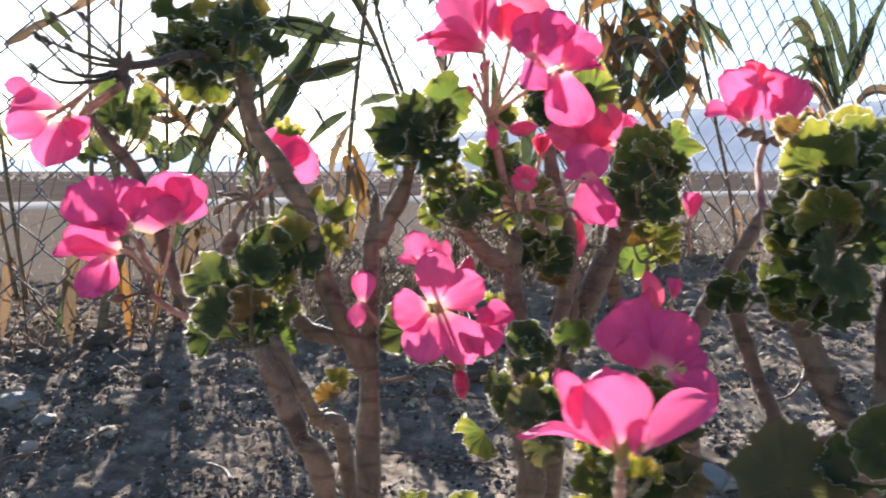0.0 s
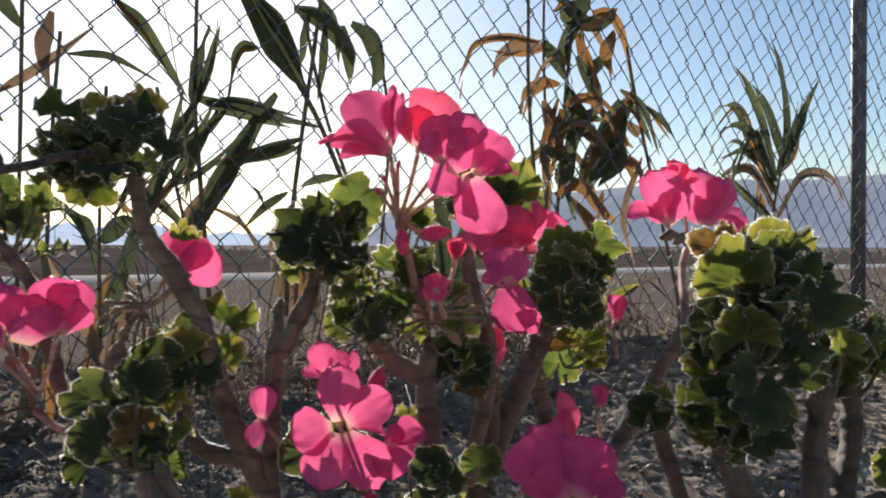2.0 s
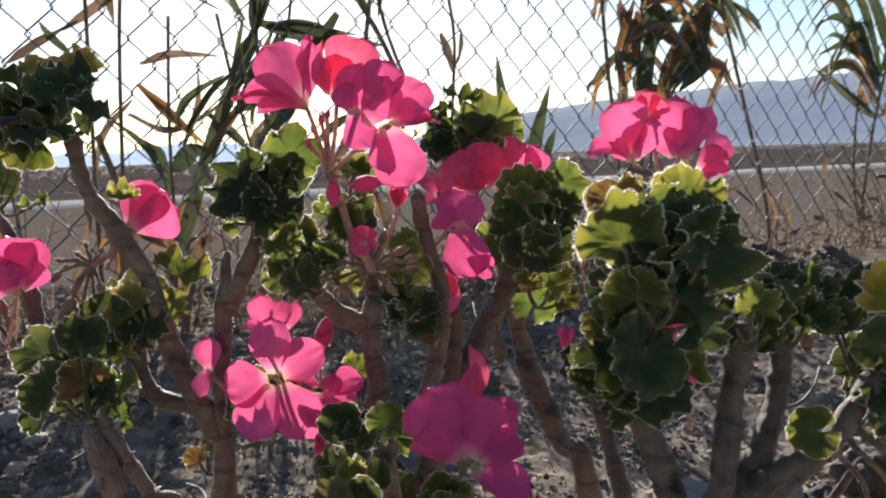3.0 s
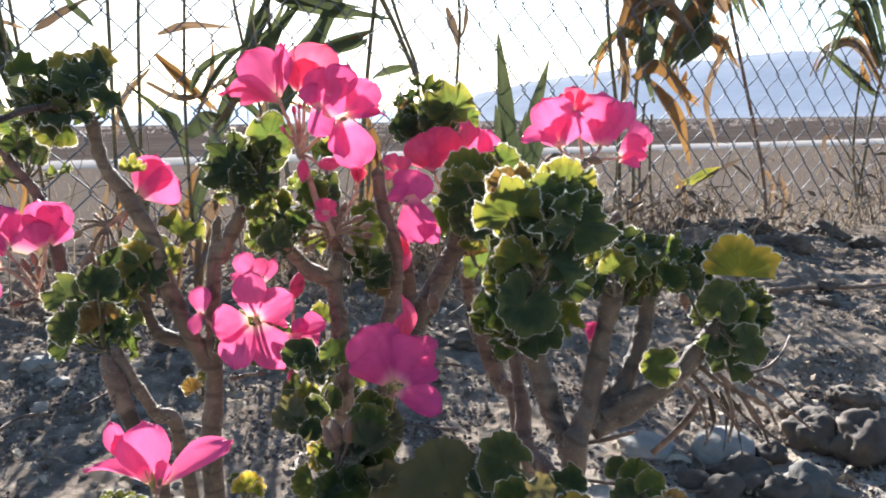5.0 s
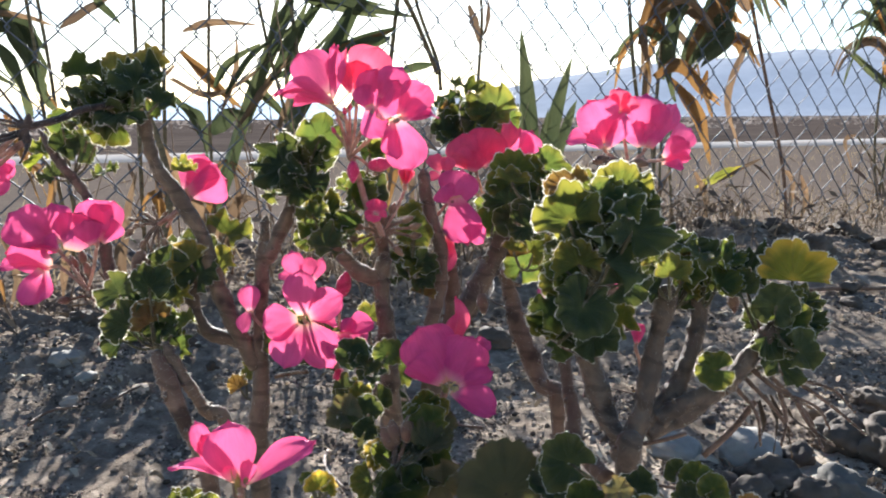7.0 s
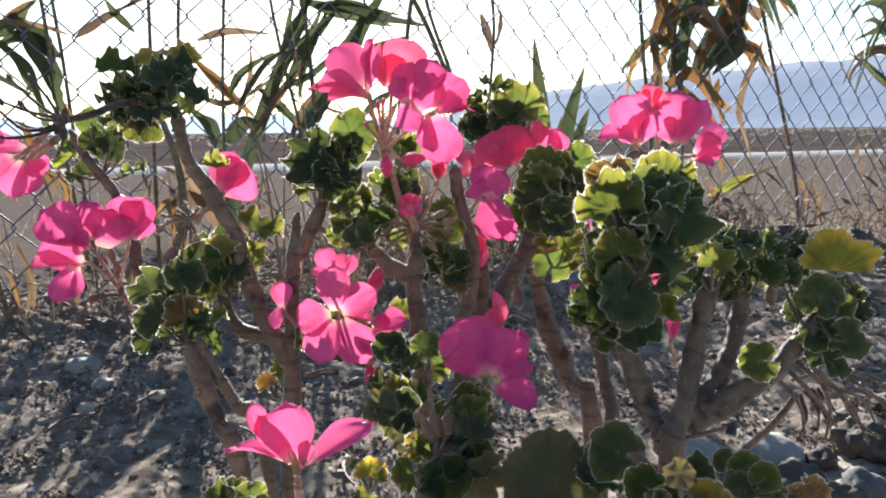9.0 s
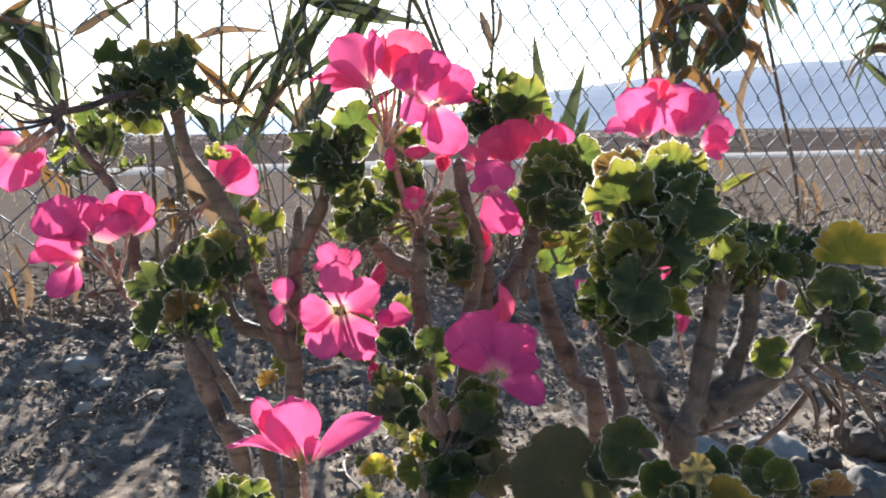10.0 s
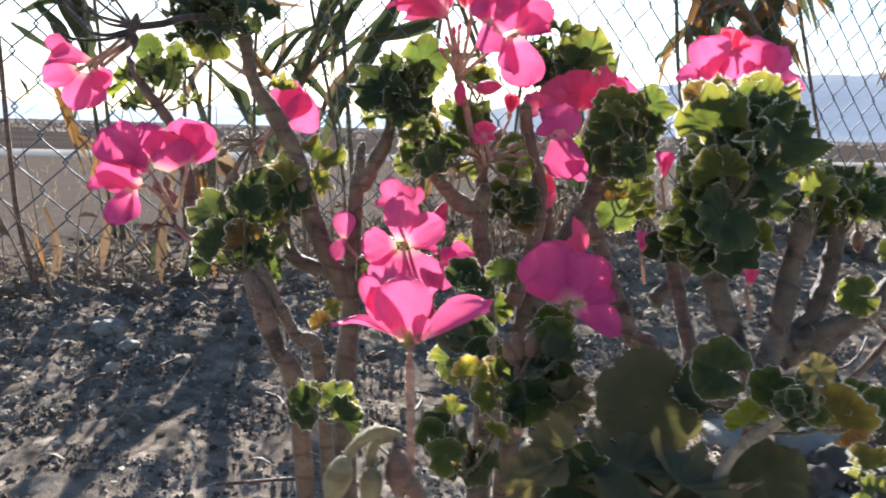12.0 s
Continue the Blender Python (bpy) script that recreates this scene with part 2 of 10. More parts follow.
def leaf_mesh(seed, fold=0.0, opened=0.92, ruf=0.14):
    """A round pleated leaf of radius 1 with a scalloped, ruffled edge; its stalk joins at the origin."""
    r = random.Random(seed)
    lobes, ph, cup, waves = r.choice((15, 17, 19)), r.uniform(0, 6), r.uniform(0.0, 0.4), r.choice((5, 6, 7, 8))
    pleat = 0.055
    if opened < 0.65:
        lobes, cup, waves, pleat = r.choice((17, 19)), r.uniform(0.0, 0.2), 6, 0.085
    if opened > 0.98:
        lobes, cup, waves, pleat = 21, 0.12, 4, 0.025

    def place(u, v):
        a = u * math.pi * opened
        edge = 0.92 + (0.12 if opened < 0.65 else 0.06) * abs(math.cos(lobes * a / 2 + 0.2)) ** 0.7 + 0.03 * math.sin(3 * a + ph) - 0.10 * abs(u) ** 5 - 0.09 * (1 - abs(math.cos(2.5 * a + 0.3 * math.sin(ph)))) ** 2
        rad = v * edge
        x, y = math.sin(a) * rad, math.cos(a) * rad
        z = cup * rad * rad + 0.95 * ruf * v ** 2.5 * math.sin(waves * a + ph) + 0.09 * v ** 4 * math.sin(2.3 * waves * a + 2 * ph) + pleat * v * abs(math.sin(lobes * a / 2 + 0.2)) - 0.10 * max(0.0, v - 0.8) * (1 + math.sin(waves * a))
        crumple = 0.34 * noise.noise(Vector((1.7 * x, 1.7 * y, 5.1 * seed))) + 0.15 * noise.noise(Vector((4.2 * x, 4.2 * y, 3.3 * seed)))
        x += 0.10 * v * noise.noise(Vector((2.2 * x, 2.2 * y, 1.9 * seed)))
        return Vector((x, y, z + fold * abs(x) + (0.4 if opened > 0.98 else 1.0) * crumple * v))
    me = sheet_mesh("leaf", GREEN, 96, 7, place)
    edge = []
    for k in range(130):
        u = -1 + 2 * k / 129
        p = place(u, 1.0)
        edge.append((p, (p - place(u, 0.9)).normalized()))
    return add_hairs(me, edge, 0.075, seed)


m, n, l = nodes_of("pale_hair")
finish(n, l, (0.86, 0.83, 0.72), 0.5, translucent=0.7)
HAIR = m
PETALS = [petal_mesh(s) for s in range(6)]
LEAVES = [leaf_mesh(*a) for a in ((1, 0.0, 0.8, 0.10), (2, 0.15, 0.92, 0.16), (3, 0.5, 0.9, 0.2), (4, 0.8, 0.85, 0.15), (5, -0.25, 0.93, 0.18), (6, 0.35, 0.9, 0.24), (7, 0.25, 0.7, 0.2), (8, 0.1, 0.93, 0.28), (9, 0.05, 0.47, 0.13), (10, 0.2, 0.55, 0.15), (11, -0.1, 0.52, 0.17), (12, 0.3, 0.6, 0.15), (13, 0.05, 1.0, 0.07), (17, 0.05, 0.5, 0.30))]


# ---- parts of the geraniums ----
def plant(label, x, y, z):
    ob = new("geranium_plant")
    ob.location = (x, y, z)
    ob["label"], ob["category"], ob["group"] = label, "flowering plant", "geraniums in the bed"
    bpy.context.view_layer.update()
    return ob


def hang(ob, owner):
    """Makes ob a child of a plant and keeps its place."""
    ob.parent = owner
    ob.matrix_parent_inverse = owner.matrix_basis.inverted()
    return ob


def stem(owner, pts, r0, r1, mat=BARK, name="stem", scars=True):
    line = smooth_path(pts, 10)
    length = sum((b - a).length for a, b in zip(line, line[1:]))
    ph = rng.uniform(0, 6)
    knots = max(2, int(length / 0.011))
    bm = bmesh.new()

    def radius(t):
        knot = max(0.0, math.cos(t * knots * 2 * math.pi + ph + 0.8 * math.sin(t * 9))) ** 8 if scars else 0
        return (r0 + (r1 - r0) * t) * (1 + 0.17 * knot + 0.06 * math.sin(t * 17 + ph)) * min(1.0, 0.4 + 12 * t)
    tube_into(bm, line, radius, 10)
    for v in bm.verts:
        v.co += Vector(noise.noise_vector(v.co * 90)) * min(r0, r1) * 0.36 + Vector(noise.noise_vector(v.co * 320)) * min(r0, r1) * 0.17
    for k in range(int(length / 0.016)):
        i = rng.randrange(2, len(line) - 2)
        d = (line[i + 1] - line[i - 1]).normalized()
        o = (Matrix.Rotation(rng.uniform(0, 6.28), 3, d) @ d.orthogonal().normalized() + d * rng.uniform(0.2, 0.9)).normalized()
        rr = radius(i / (len(line) - 1))
        tube_into(bm, [line[i] + o * rr * 0.6, line[i] + o * rr * 1.15, line[i] + o * rr * rng.uniform(1.3, 1.75)], lambda t: rr * (0.32 - 0.2 * t), 6)
    fuzz(bm, int(length * 13000), 0.00055)
    ob = hang(part(name, bm, mat), owner)
    ob.data.materials.append(HAIR)
    return ob


def fuzz(bm, count, length):
    """Fine pale hairs standing off the surface, as a second material."""
    bm.faces.ensure_lookup_table()
    bm.normal_update()
    faces = list(bm.faces)
    for k in range(count):
        f = faces[rng.randrange(len(faces))]
        w = [rng.random() + 0.05 for _ in f.verts]
        p = sum((v.co * a for v, a in zip(f.verts, w)), Vector()) / sum(w)
        o = (f.normal + Vector((rng.uniform(-0.5, 0.5), rng.uniform(-0.5, 0.5), rng.uniform(-0.5, 0.5)))).normalized() * length * rng.uniform(0.5, 1.1)
        s = o.orthogonal().normalized() * 0.00004
        bm.faces.new((bm.verts.new(p - s), bm.verts.new(p + s), bm.verts.new(p + o))).material_index = 1


def thread(owner, pts, r, mat=PEDICEL, name="pedicel", r1=None):
    bm = bmesh.new()
    line = smooth_path(pts, 4)
    tube_into(bm, line, lambda t: r + ((r1 or r) - r) * t, 6)
    fuzz(bm, int(sum((b - a).length for a, b in zip(line, line[1:])) * 5000), 0.0008)
    ob = hang(part(name, bm, mat), owner)
    ob.data.materials.append(HAIR)
    return ob


def leaf(owner, at, normal, along, size, mat=GREEN, kind=None, stalk=None):
    k = rng.randrange(12) if kind is None else kind
    m = Matrix.Translation(at) @ frame_from(normal, along) @ Matrix.Scale(size * 1.1, 4)
    ob = hang(share("leaf", LEAVES[k], None, m, mat), owner)
    if mat is DULLSHADE:
        ob.material_slots[1].link = "OBJECT"
        ob.material_slots[1].material = DULLSHADE
    if mat in (YELLOW, ORANGE, AMBER, GOLD):
        tagged(ob, "golden yellow fan-shaped leaf" if mat is GOLD else "yellowing leaf with pale rim" if mat is YELLOW else "withering brown-orange leaf")
    if stalk:
        a, b = Vector(stalk), Vector(at)
        sag = (a + b) / 2 + Vector((0, 0, -0.15 * (a - b).length))
        thread(owner, [a, sag, b], 0.0008, STALK, "leaf_stalk", 0.0006)
    return ob


def clump(owner, at, spread, count, size, mats, facing=(0.0, -0.5, 0.6), out=0.8):
    """Leaves crowded round a shoot tip, each on its own stalk; spread: half extents of the clump."""
    c = Vector(at)
    for k in range(count):
        a = 2.4 * k + rng.uniform(-0.5, 0.5)
        up = -0.75 + 1.7 * (k + 0.5) / count + rng.uniform(-0.2, 0.2)
        flat = math.sqrt(max(0.05, 1 - min(1, abs(up)) ** 2))
        d = Vector((math.cos(a) * flat, math.sin(a) * flat, up)) * rng.uniform(0.35, 1.15)
        p = c + Vector((d.x * spread[0], d.y * spread[1], d.z * spread[2]))
        n = d.normalized() * out * 0.35 + Vector(facing) * 0.7 + Vector((rng.uniform(-1, 1), rng.uniform(-1, 1), rng.uniform(-0.6, 0.8)))
        along = d + Vector((rng.uniform(-0.6, 0.6), rng.uniform(-0.6, 0.6), rng.uniform(-0.2, 0.7)))
        leaf(owner, p, n, along, size * rng.uniform(0.75, 1.2), rng.choice(mats), stalk=c - Vector((0, 0, spread[2] * 0.6)))
    leaf(owner, c, Vector(facing), (0.2, 0.1, 1), size * 0.9, rng.choice(mats))


def bud(owner, at, along, size, mat=BUD, foot=None, name="bud", hair=0.0009):
    bm = bmesh.new()
    d = Vector(along).normalized()
    a = Vector(at) - d * size * 0.5
    line = [a + d * size * t for t in (0, 0.12, 0.3, 0.5, 0.7, 0.87, 1.0)]
    prof = (0.10, 0.2, 0.27, 0.28, 0.22, 0.13, 0.03)
    tube_into(bm, line, lambda t: size * prof[round(t * 6)], 8)
    fuzz(bm, 80, hair)
    ob = hang(part(name, bm, mat), owner)
    ob.data.materials.append(HAIR)
    if foot is not None:
        f = Vector(foot)
        thread(owner, [f, (f + a) / 2 + Vector((0, 0, 0.1 * (f - a).length)), a], 0.0011 if mat is BROWN else 0.0008, PEDICEL if mat is REDBUD else BROWN)
    return ob


def floret(owner, at, facing, size, mat=PINK, opened=0.75, count=5, spin=None, foot=None, petals=None):
    """A five-petalled flower: a calyx with its stalk, and each petal under it. size: half its width."""
    z = Vector(facing).normalized()
    base = Matrix.Translation(at) @ frame_from(z, (0.1, 0.1, 1))
    bm = bmesh.new()
    tip = Vector(at)
    back = tip - z * size * 0.35
    tube_into(bm, [back, back + z * size * 0.12, back + z * size * 0.3, tip + z * size * 0.04], lambda t: size * (0.05 + 0.09 * math.sin(min(1, t * 1.3) * 2.2)), 7)
    if foot is not None:
        f = Vector(foot)
        tube_into(bm, smooth_path([f, (f + back) / 2 + (back - f).orthogonal().normalized() * 0.03 * (back - f).length, back], 4), lambda t: 0.00085, 6)
    for a in range(3):
        q = 2 * math.pi * a / 3
        side = base.to_3x3() @ Vector((math.cos(q), math.sin(q), 0))
        tube_into(bm, [tip, tip + z * size * 0.08 + side * size * 0.03, tip + z * size * 0.17 + side * size * 0.06], lambda t: size * 0.018, 5)
    fuzz(bm, 300 if foot is not None else 90, 0.0008)
    body = hang(part("floret", bm, PEDICEL), owner)
    body.data.materials.append(HAIR)
    for k, (along, normal, length) in enumerate(petals or ()):
        m = Matrix.Translation(Vector(at) + z * 0.0003 * k) @ frame_from(normal, along) @ Matrix.Diagonal((0.9 * length, length, length, 1))
        share("petal", PETALS[k % len(PETALS)], body, m, mat)
    s0 = rng.uniform(0, 6.28) if spin is None else spin
    for k in range(0 if petals else count):
        a = s0 + 2 * math.pi * k / count + rng.uniform(-0.12, 0.12)
        lift = (1 - opened) * 80 + rng.uniform(-9, 9)
        m = base @ Matrix.Rotation(a, 4, "Z") @ Matrix.Rotation(radians(lift), 4, "X") @ Matrix.Diagonal((0.9 * size, size * rng.uniform(0.9, 1.1), size, 1)) @ Matrix.Translation((0, 0.06, 0.004 * k))
        share("petal", rng.choice(PETALS), body, m, mat)
    return body


def bloom(owner, at, foot, mat, petals):
    """A floret whose petals are set one by one: where each begins and ends, the way its inner face looks, and its width."""
    reach = sum((Vector(tip) - Vector(at) for base, tip, normal, width in petals), Vector())
    if foot is not None:
        reach += (Vector(at) - Vector(foot)) * 2
    body = floret(owner, at, reach, 0.008, mat, count=0, foot=foot)
    for base, tip, normal, width in petals:
        along = Vector(tip) - Vector(base)
        m = Matrix.Translation(base) @ frame_from(normal, along) @ Matrix.Diagonal((width, along.length, (width + along.length) / 2, 1))
        share("petal", rng.choice(PETALS), body, m, mat)
    return body


def stamens(owner, at, facing, length, mat):
    """A tuft of short pale filaments with thickened tips in the throat of a floret."""
    z = Vector(facing).normalized()
    bm = bmesh.new()
    for k in range(9):
        o = (z + 0.5 * Vector((rng.uniform(-1, 1), rng.uniform(-1, 1), rng.uniform(-1, 1)))).normalized()
        tube_into(bm, [Vector(at), Vector(at) + o * length * 0.5, Vector(at) + o * length * 0.8, Vector(at) + o * length], lambda t: length * (0.06 + 0.09 * max(0.0, t - 0.6)), 5)
    return hang(part("stamens", bm, mat, label="cream-yellow stamens"), owner)


def sepals(owner, at, way, length, width, mat):
    """Pointed hairy sepals that clasp the foot of a floret."""
    z = Vector(way).normalized()
    x = z.cross(Vector((0.1, 1.0, 0.1))).normalized()
    y = z.cross(x)
    for k in range(5):
        a = 1.2566 * k + 0.5
        side = x * math.cos(a) + y * math.sin(a)
        bm = bmesh.new()
        rows = []
        for q in range(6):
            t = q / 5
            c = Vector(at) + z * length * (t - 0.25) + side * width * (0.25 + 0.75 * t)
            w = side.cross(z) * width * 0.55 * math.sin(0.5 + 2.6 * t) * (1 - 0.6 * t)
            rows.append([bm.verts.new(p) for p in (c - w, c + side * width * 0.12, c + w)])
        for p, q in zip(rows, rows[1:]):
            for i in range(2):
                bm.faces.new((p[i], p[i + 1], q[i + 1], q[i]))
        fuzz(bm, 60, 0.0005)
        ob = hang(part("sepal", bm, mat), owner)
        ob.data.materials.append(HAIR)


# ---- ground, road, distance ----
FENCE_AT, FENCE_DIR = Vector((0.108, 1.61, 0.0)), Vector((0.8415, 0.5403, 0.0))
FENCE_OUT = Vector((-FENCE_DIR.y, FENCE_DIR.x, 0))
ROAD_DIR = Vector((math.cos(radians(28.5)), math.sin(radians(28.5)), 0))
ROAD_OUT = Vector((-ROAD_DIR.y, ROAD_DIR.x, 0))


def beyond(x, y):
    """Metres past the fence line (minus: on the flower bed's side)."""
    return (Vector((x, y, 0)) - FENCE_AT).dot(FENCE_OUT)


def ground_height(x, y):
    b = beyond(x, y)
    along = (Vector((x, y, 0)) - FENCE_AT).dot(FENCE_DIR)
    side = max(0.0, min(1.0, (along + 0.2) / 0.35))
    wide = 0.55 + 0.45 * side
    t = max(0.0, min(1.0, (b + 0.06 + wide) / wide))
    left = max(0.0, min(1.0, (along + 0.7) / 0.9))
    right = max(0.0, min(1.0, (along - 0.45) / 0.35))
    top = -0.052 + 0.05 * left * left * (3 - 2 * left) - 0.03 * right * right * (3 - 2 * right)
    h = -0.10 + (0.10 + top) * (t * t * (3 - 2 * t) * (1 - 0.8 * side) + t * 0.8 * side)
    if b > 0.0:
        h += (-0.045 - top) * min(1.0, b / 1.5)
    near = max(0.0, 1.0 - max(0.0, b) / 6.0)
    p = Vector((x, y, 0))
    fine = max(0.0, min(1.0, (x + 1.05) / 0.25, (1.35 - x) / 0.3, (y - 0.3) / 0.12, (2.05 - y) / 0.3))
    rough = 0.24 + 0.76 * t * t
    h += near * fine * (0.014 * noise.noise(p * 5.0) + (0.10 + 0.90 * t * t) * 0.016 * noise.noise(p * 14.0) + rough * (0.009 * abs(noise.noise(p * 34.0)) + 0.008 * noise.noise(p * 62.0) + 0.006 * noise.noise(p * 125.0)))
    ridge = math.exp(-(((b + 0.12) / 0.16) ** 2))
    return h + ridge * 0.013 * (0.6 + fine * noise.noise(p * 7 + Vector((3, 1, 0)))) + near * fine * 0.008 * max(0.0, noise.noise(p * 22 + Vector((9, 4, 0))))


def graded(lo, hi, step, far):
    """Even steps from lo to hi, then ever longer ones out to far."""
    mid = list(np.arange(lo, hi, step))
    a, b, s = [], [], step
    left, right = lo, hi
    while right - hi < far:
        s *= 1.28
        left, right = left - s, right + s
        a.append(left)
        b.append(right)
    return a[::-1] + mid + b


def soil_material():
    m, n, l = nodes_of("dry_soil")
    fine = noise_tex(n, l, 300, 6, 0.8)
    grit = noise_tex(n, l, 120, 5, 0.75)
    mid = noise_tex(n, l, 34, 5, 0.65)
    big = noise_tex(n, l, 3.5, 4)
    c = ramp(n, l, mid, [(0.30, (0.30, 0.235, 0.18)), (0.44, (0.54, 0.44, 0.345)), (0.66, (0.70, 0.60, 0.48))])
    c = mix(n, l, ramp(n, l, fine, [(0.36, (0.55, 0.55, 0.55)), (0.54, (0, 0, 0))]), c, (0.10, 0.072, 0.052))
    c = mix(n, l, ramp(n, l, grit, [(0.36, (0.45, 0.45, 0.45)), (0.46, (0, 0, 0))]), c, (0.15, 0.115, 0.085))
    c = mix(n, l, ramp(n, l, big, [(0.45, (0, 0, 0)), (0.65, (0.5, 0.5, 0.5))]), c, (0.62, 0.54, 0.45))
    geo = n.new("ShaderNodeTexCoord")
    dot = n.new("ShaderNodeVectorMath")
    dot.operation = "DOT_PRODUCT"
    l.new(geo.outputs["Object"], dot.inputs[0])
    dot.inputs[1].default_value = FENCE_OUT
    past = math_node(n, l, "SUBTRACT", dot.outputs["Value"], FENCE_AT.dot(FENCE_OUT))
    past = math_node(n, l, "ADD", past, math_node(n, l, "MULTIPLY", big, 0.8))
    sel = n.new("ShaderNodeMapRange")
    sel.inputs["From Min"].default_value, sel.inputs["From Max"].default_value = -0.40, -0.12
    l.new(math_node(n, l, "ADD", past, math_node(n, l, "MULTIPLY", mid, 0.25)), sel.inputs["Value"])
    # darker bank earth, with the shade that lies near the fence put into its colour
    bank_earth_shade = ramp(n, l, mid, [(0.34, (0.065, 0.05, 0.04)), (0.55, (0.19, 0.15, 0.117)), (0.72, (0.38, 0.31, 0.245))])
    c = mix(n, l, math_node(n, l, "MULTIPLY", sel.outputs["Result"], 0.85), c, bank_earth_shade)
    scrub = noise_tex(n, l, 0.6, 5, 0.7)
    far = ramp(n, l, scrub, [(0.35, (0.042, 0.034, 0.030)), (0.65, (0.082, 0.066, 0.058))])
    field = mix(n, l, 0.85, c, (0.082, 0.066, 0.057))
    sel = n.new("ShaderNodeMapRange")
    sel.inputs["From Min"].default_value, sel.inputs["From Max"].default_value = 0.2, 0.9
    l.new(past, sel.inputs["Value"])
    field_part = sel.outputs["Result"]
    c = mix(n, l, field_part, c, field)
    sel = n.new("ShaderNodeMapRange")
    sel.inputs["From Min"].default_value, sel.inputs["From Max"].default_value = 5.9, 6.6
    over = n.new("ShaderNodeVectorMath")
    over.operation = "DOT_PRODUCT"
    l.new(geo.outputs["Object"], over.inputs[0])
    over.inputs[1].default_value = ROAD_OUT
    l.new(math_node(n, l, "SUBTRACT", over.outputs["Value"], FENCE_AT.dot(ROAD_OUT)), sel.inputs["Value"])
    c = mix(n, l, sel.outputs["Result"], c, far)
    rough_part = math_node(n, l, "SUBTRACT", 1.0, math_node(n, l, "MULTIPLY", field_part, 0.93))
    finish(n, l, c, 0.95, math_node(n, l, "MULTIPLY", math_node(n, l, "ADD", math_node(n, l, "ADD", fine, grit), mid), rough_part), 0.0022, 1.0, 0.0)
    return m


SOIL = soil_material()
bm = bmesh.new()
xs, ys = graded(-1.0, 1.3, 0.0052, 3500), graded(0.35, 1.9, 0.0052, 3500)
xs = [x for x in xs if -3600 < x < 3600]
ys = [y for y in ys if -300 < y < 3600]
verts = [[bm.verts.new((x, y, ground_height(x, y))) for x in xs] for y in ys]
for j in range(len(ys) - 1):
    for i in range(len(xs) - 1):
        bm.faces.new((verts[j][i], verts[j][i + 1], verts[j + 1][i + 1], verts[j + 1][i]))
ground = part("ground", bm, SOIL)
tagged(ground, "dry crumbly brown earth with clods and scattered litter", "ground", kind="structure")

# the dirt road runs along the fence, past a strip of dry field
m, n, l = nodes_of("pale_road")
w = noise_tex(n, l, 1.5, 6, 0.7)
finish(n, l, ramp(n, l, w, [(0.3, (0.26, 0.24, 0.225)), (0.7, (0.34, 0.32, 0.30))]), 0.9, w, 0.01, 0.5, 0.0)
ROAD = m
bm = bmesh.new()
rows = []
for k in range(61):
    u = -40 + 120 * k / 60
    rows.append([bm.verts.new(FENCE_AT + ROAD_DIR * u + ROAD_OUT * (d + 0.06 * math.sin(u * 0.9 + d)) + Vector((0, 0, z))) for d, z in ((4.7, -0.09), (4.8, -0.035), (5.4, -0.02), (6.0, -0.035), (6.1, -0.09))])
for a, b in zip(rows, rows[1:]):
    for i in range(4):
        bm.faces.new((a[i], b[i], b[i + 1], a[i + 1]))
tagged(part("road", bm, ROAD), "pale sunlit farm road beyond the fence", "road", kind="structure")


# distance haze put into the material as a bluish glow over the hill colour
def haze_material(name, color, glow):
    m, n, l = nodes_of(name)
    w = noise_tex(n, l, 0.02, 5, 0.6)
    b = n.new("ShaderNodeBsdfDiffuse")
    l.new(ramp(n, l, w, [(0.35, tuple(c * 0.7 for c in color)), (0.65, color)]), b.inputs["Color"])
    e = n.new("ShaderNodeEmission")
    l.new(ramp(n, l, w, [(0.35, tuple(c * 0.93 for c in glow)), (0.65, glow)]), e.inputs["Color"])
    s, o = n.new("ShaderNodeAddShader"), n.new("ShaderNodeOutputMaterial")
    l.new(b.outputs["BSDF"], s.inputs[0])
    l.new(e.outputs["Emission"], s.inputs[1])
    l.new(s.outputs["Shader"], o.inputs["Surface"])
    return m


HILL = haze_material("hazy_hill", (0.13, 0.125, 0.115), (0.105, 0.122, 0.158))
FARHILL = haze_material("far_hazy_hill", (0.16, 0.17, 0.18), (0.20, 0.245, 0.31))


def hill_range(label, dist, a0, a1, profile, mat, seed):
    """A ridge seen from the bed between two bearings (degrees to the right of straight ahead)."""
    bm = bmesh.new()
    rows, n = [], 160
    for k in range(n + 1):
        a = radians(a0 + (a1 - a0) * k / n)
        h = dist * math.tan(radians(profile(a0 + (a1 - a0) * k / n)))
        col = []
        for j in range(9):
            t = j / 8
            r = dist * (0.80 + 0.2 * t)
            z = h * (math.sin(t * math.pi / 2) ** 1.3) * (1 + 0.05 * noise.noise(Vector((a * 30, t * 3, seed)))) + dist * 0.0015 * noise.noise(Vector((a * 90, t * 8, seed))) * t
            col.append(bm.verts.new((math.sin(a) * r, math.cos(a) * r, z - 1.0)))
        rows.append(col)
    for p, q in zip(rows, rows[1:]):
        for j in range(8):
            bm.faces.new((p[j], q[j], q[j + 1], p[j + 1]))
    return tagged(part("hill_backdrop", bm, mat), label, "hill", kind="structure")


def right_ridge(a):
    return 4.5 * (1 - math.exp(-max(0.0, a + 9.0) / 12.0)) + 0.05 * math.sin(a * 0.9) + 0.03 * math.sin(a * 2.3)


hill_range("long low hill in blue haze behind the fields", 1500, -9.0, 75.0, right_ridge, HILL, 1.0)
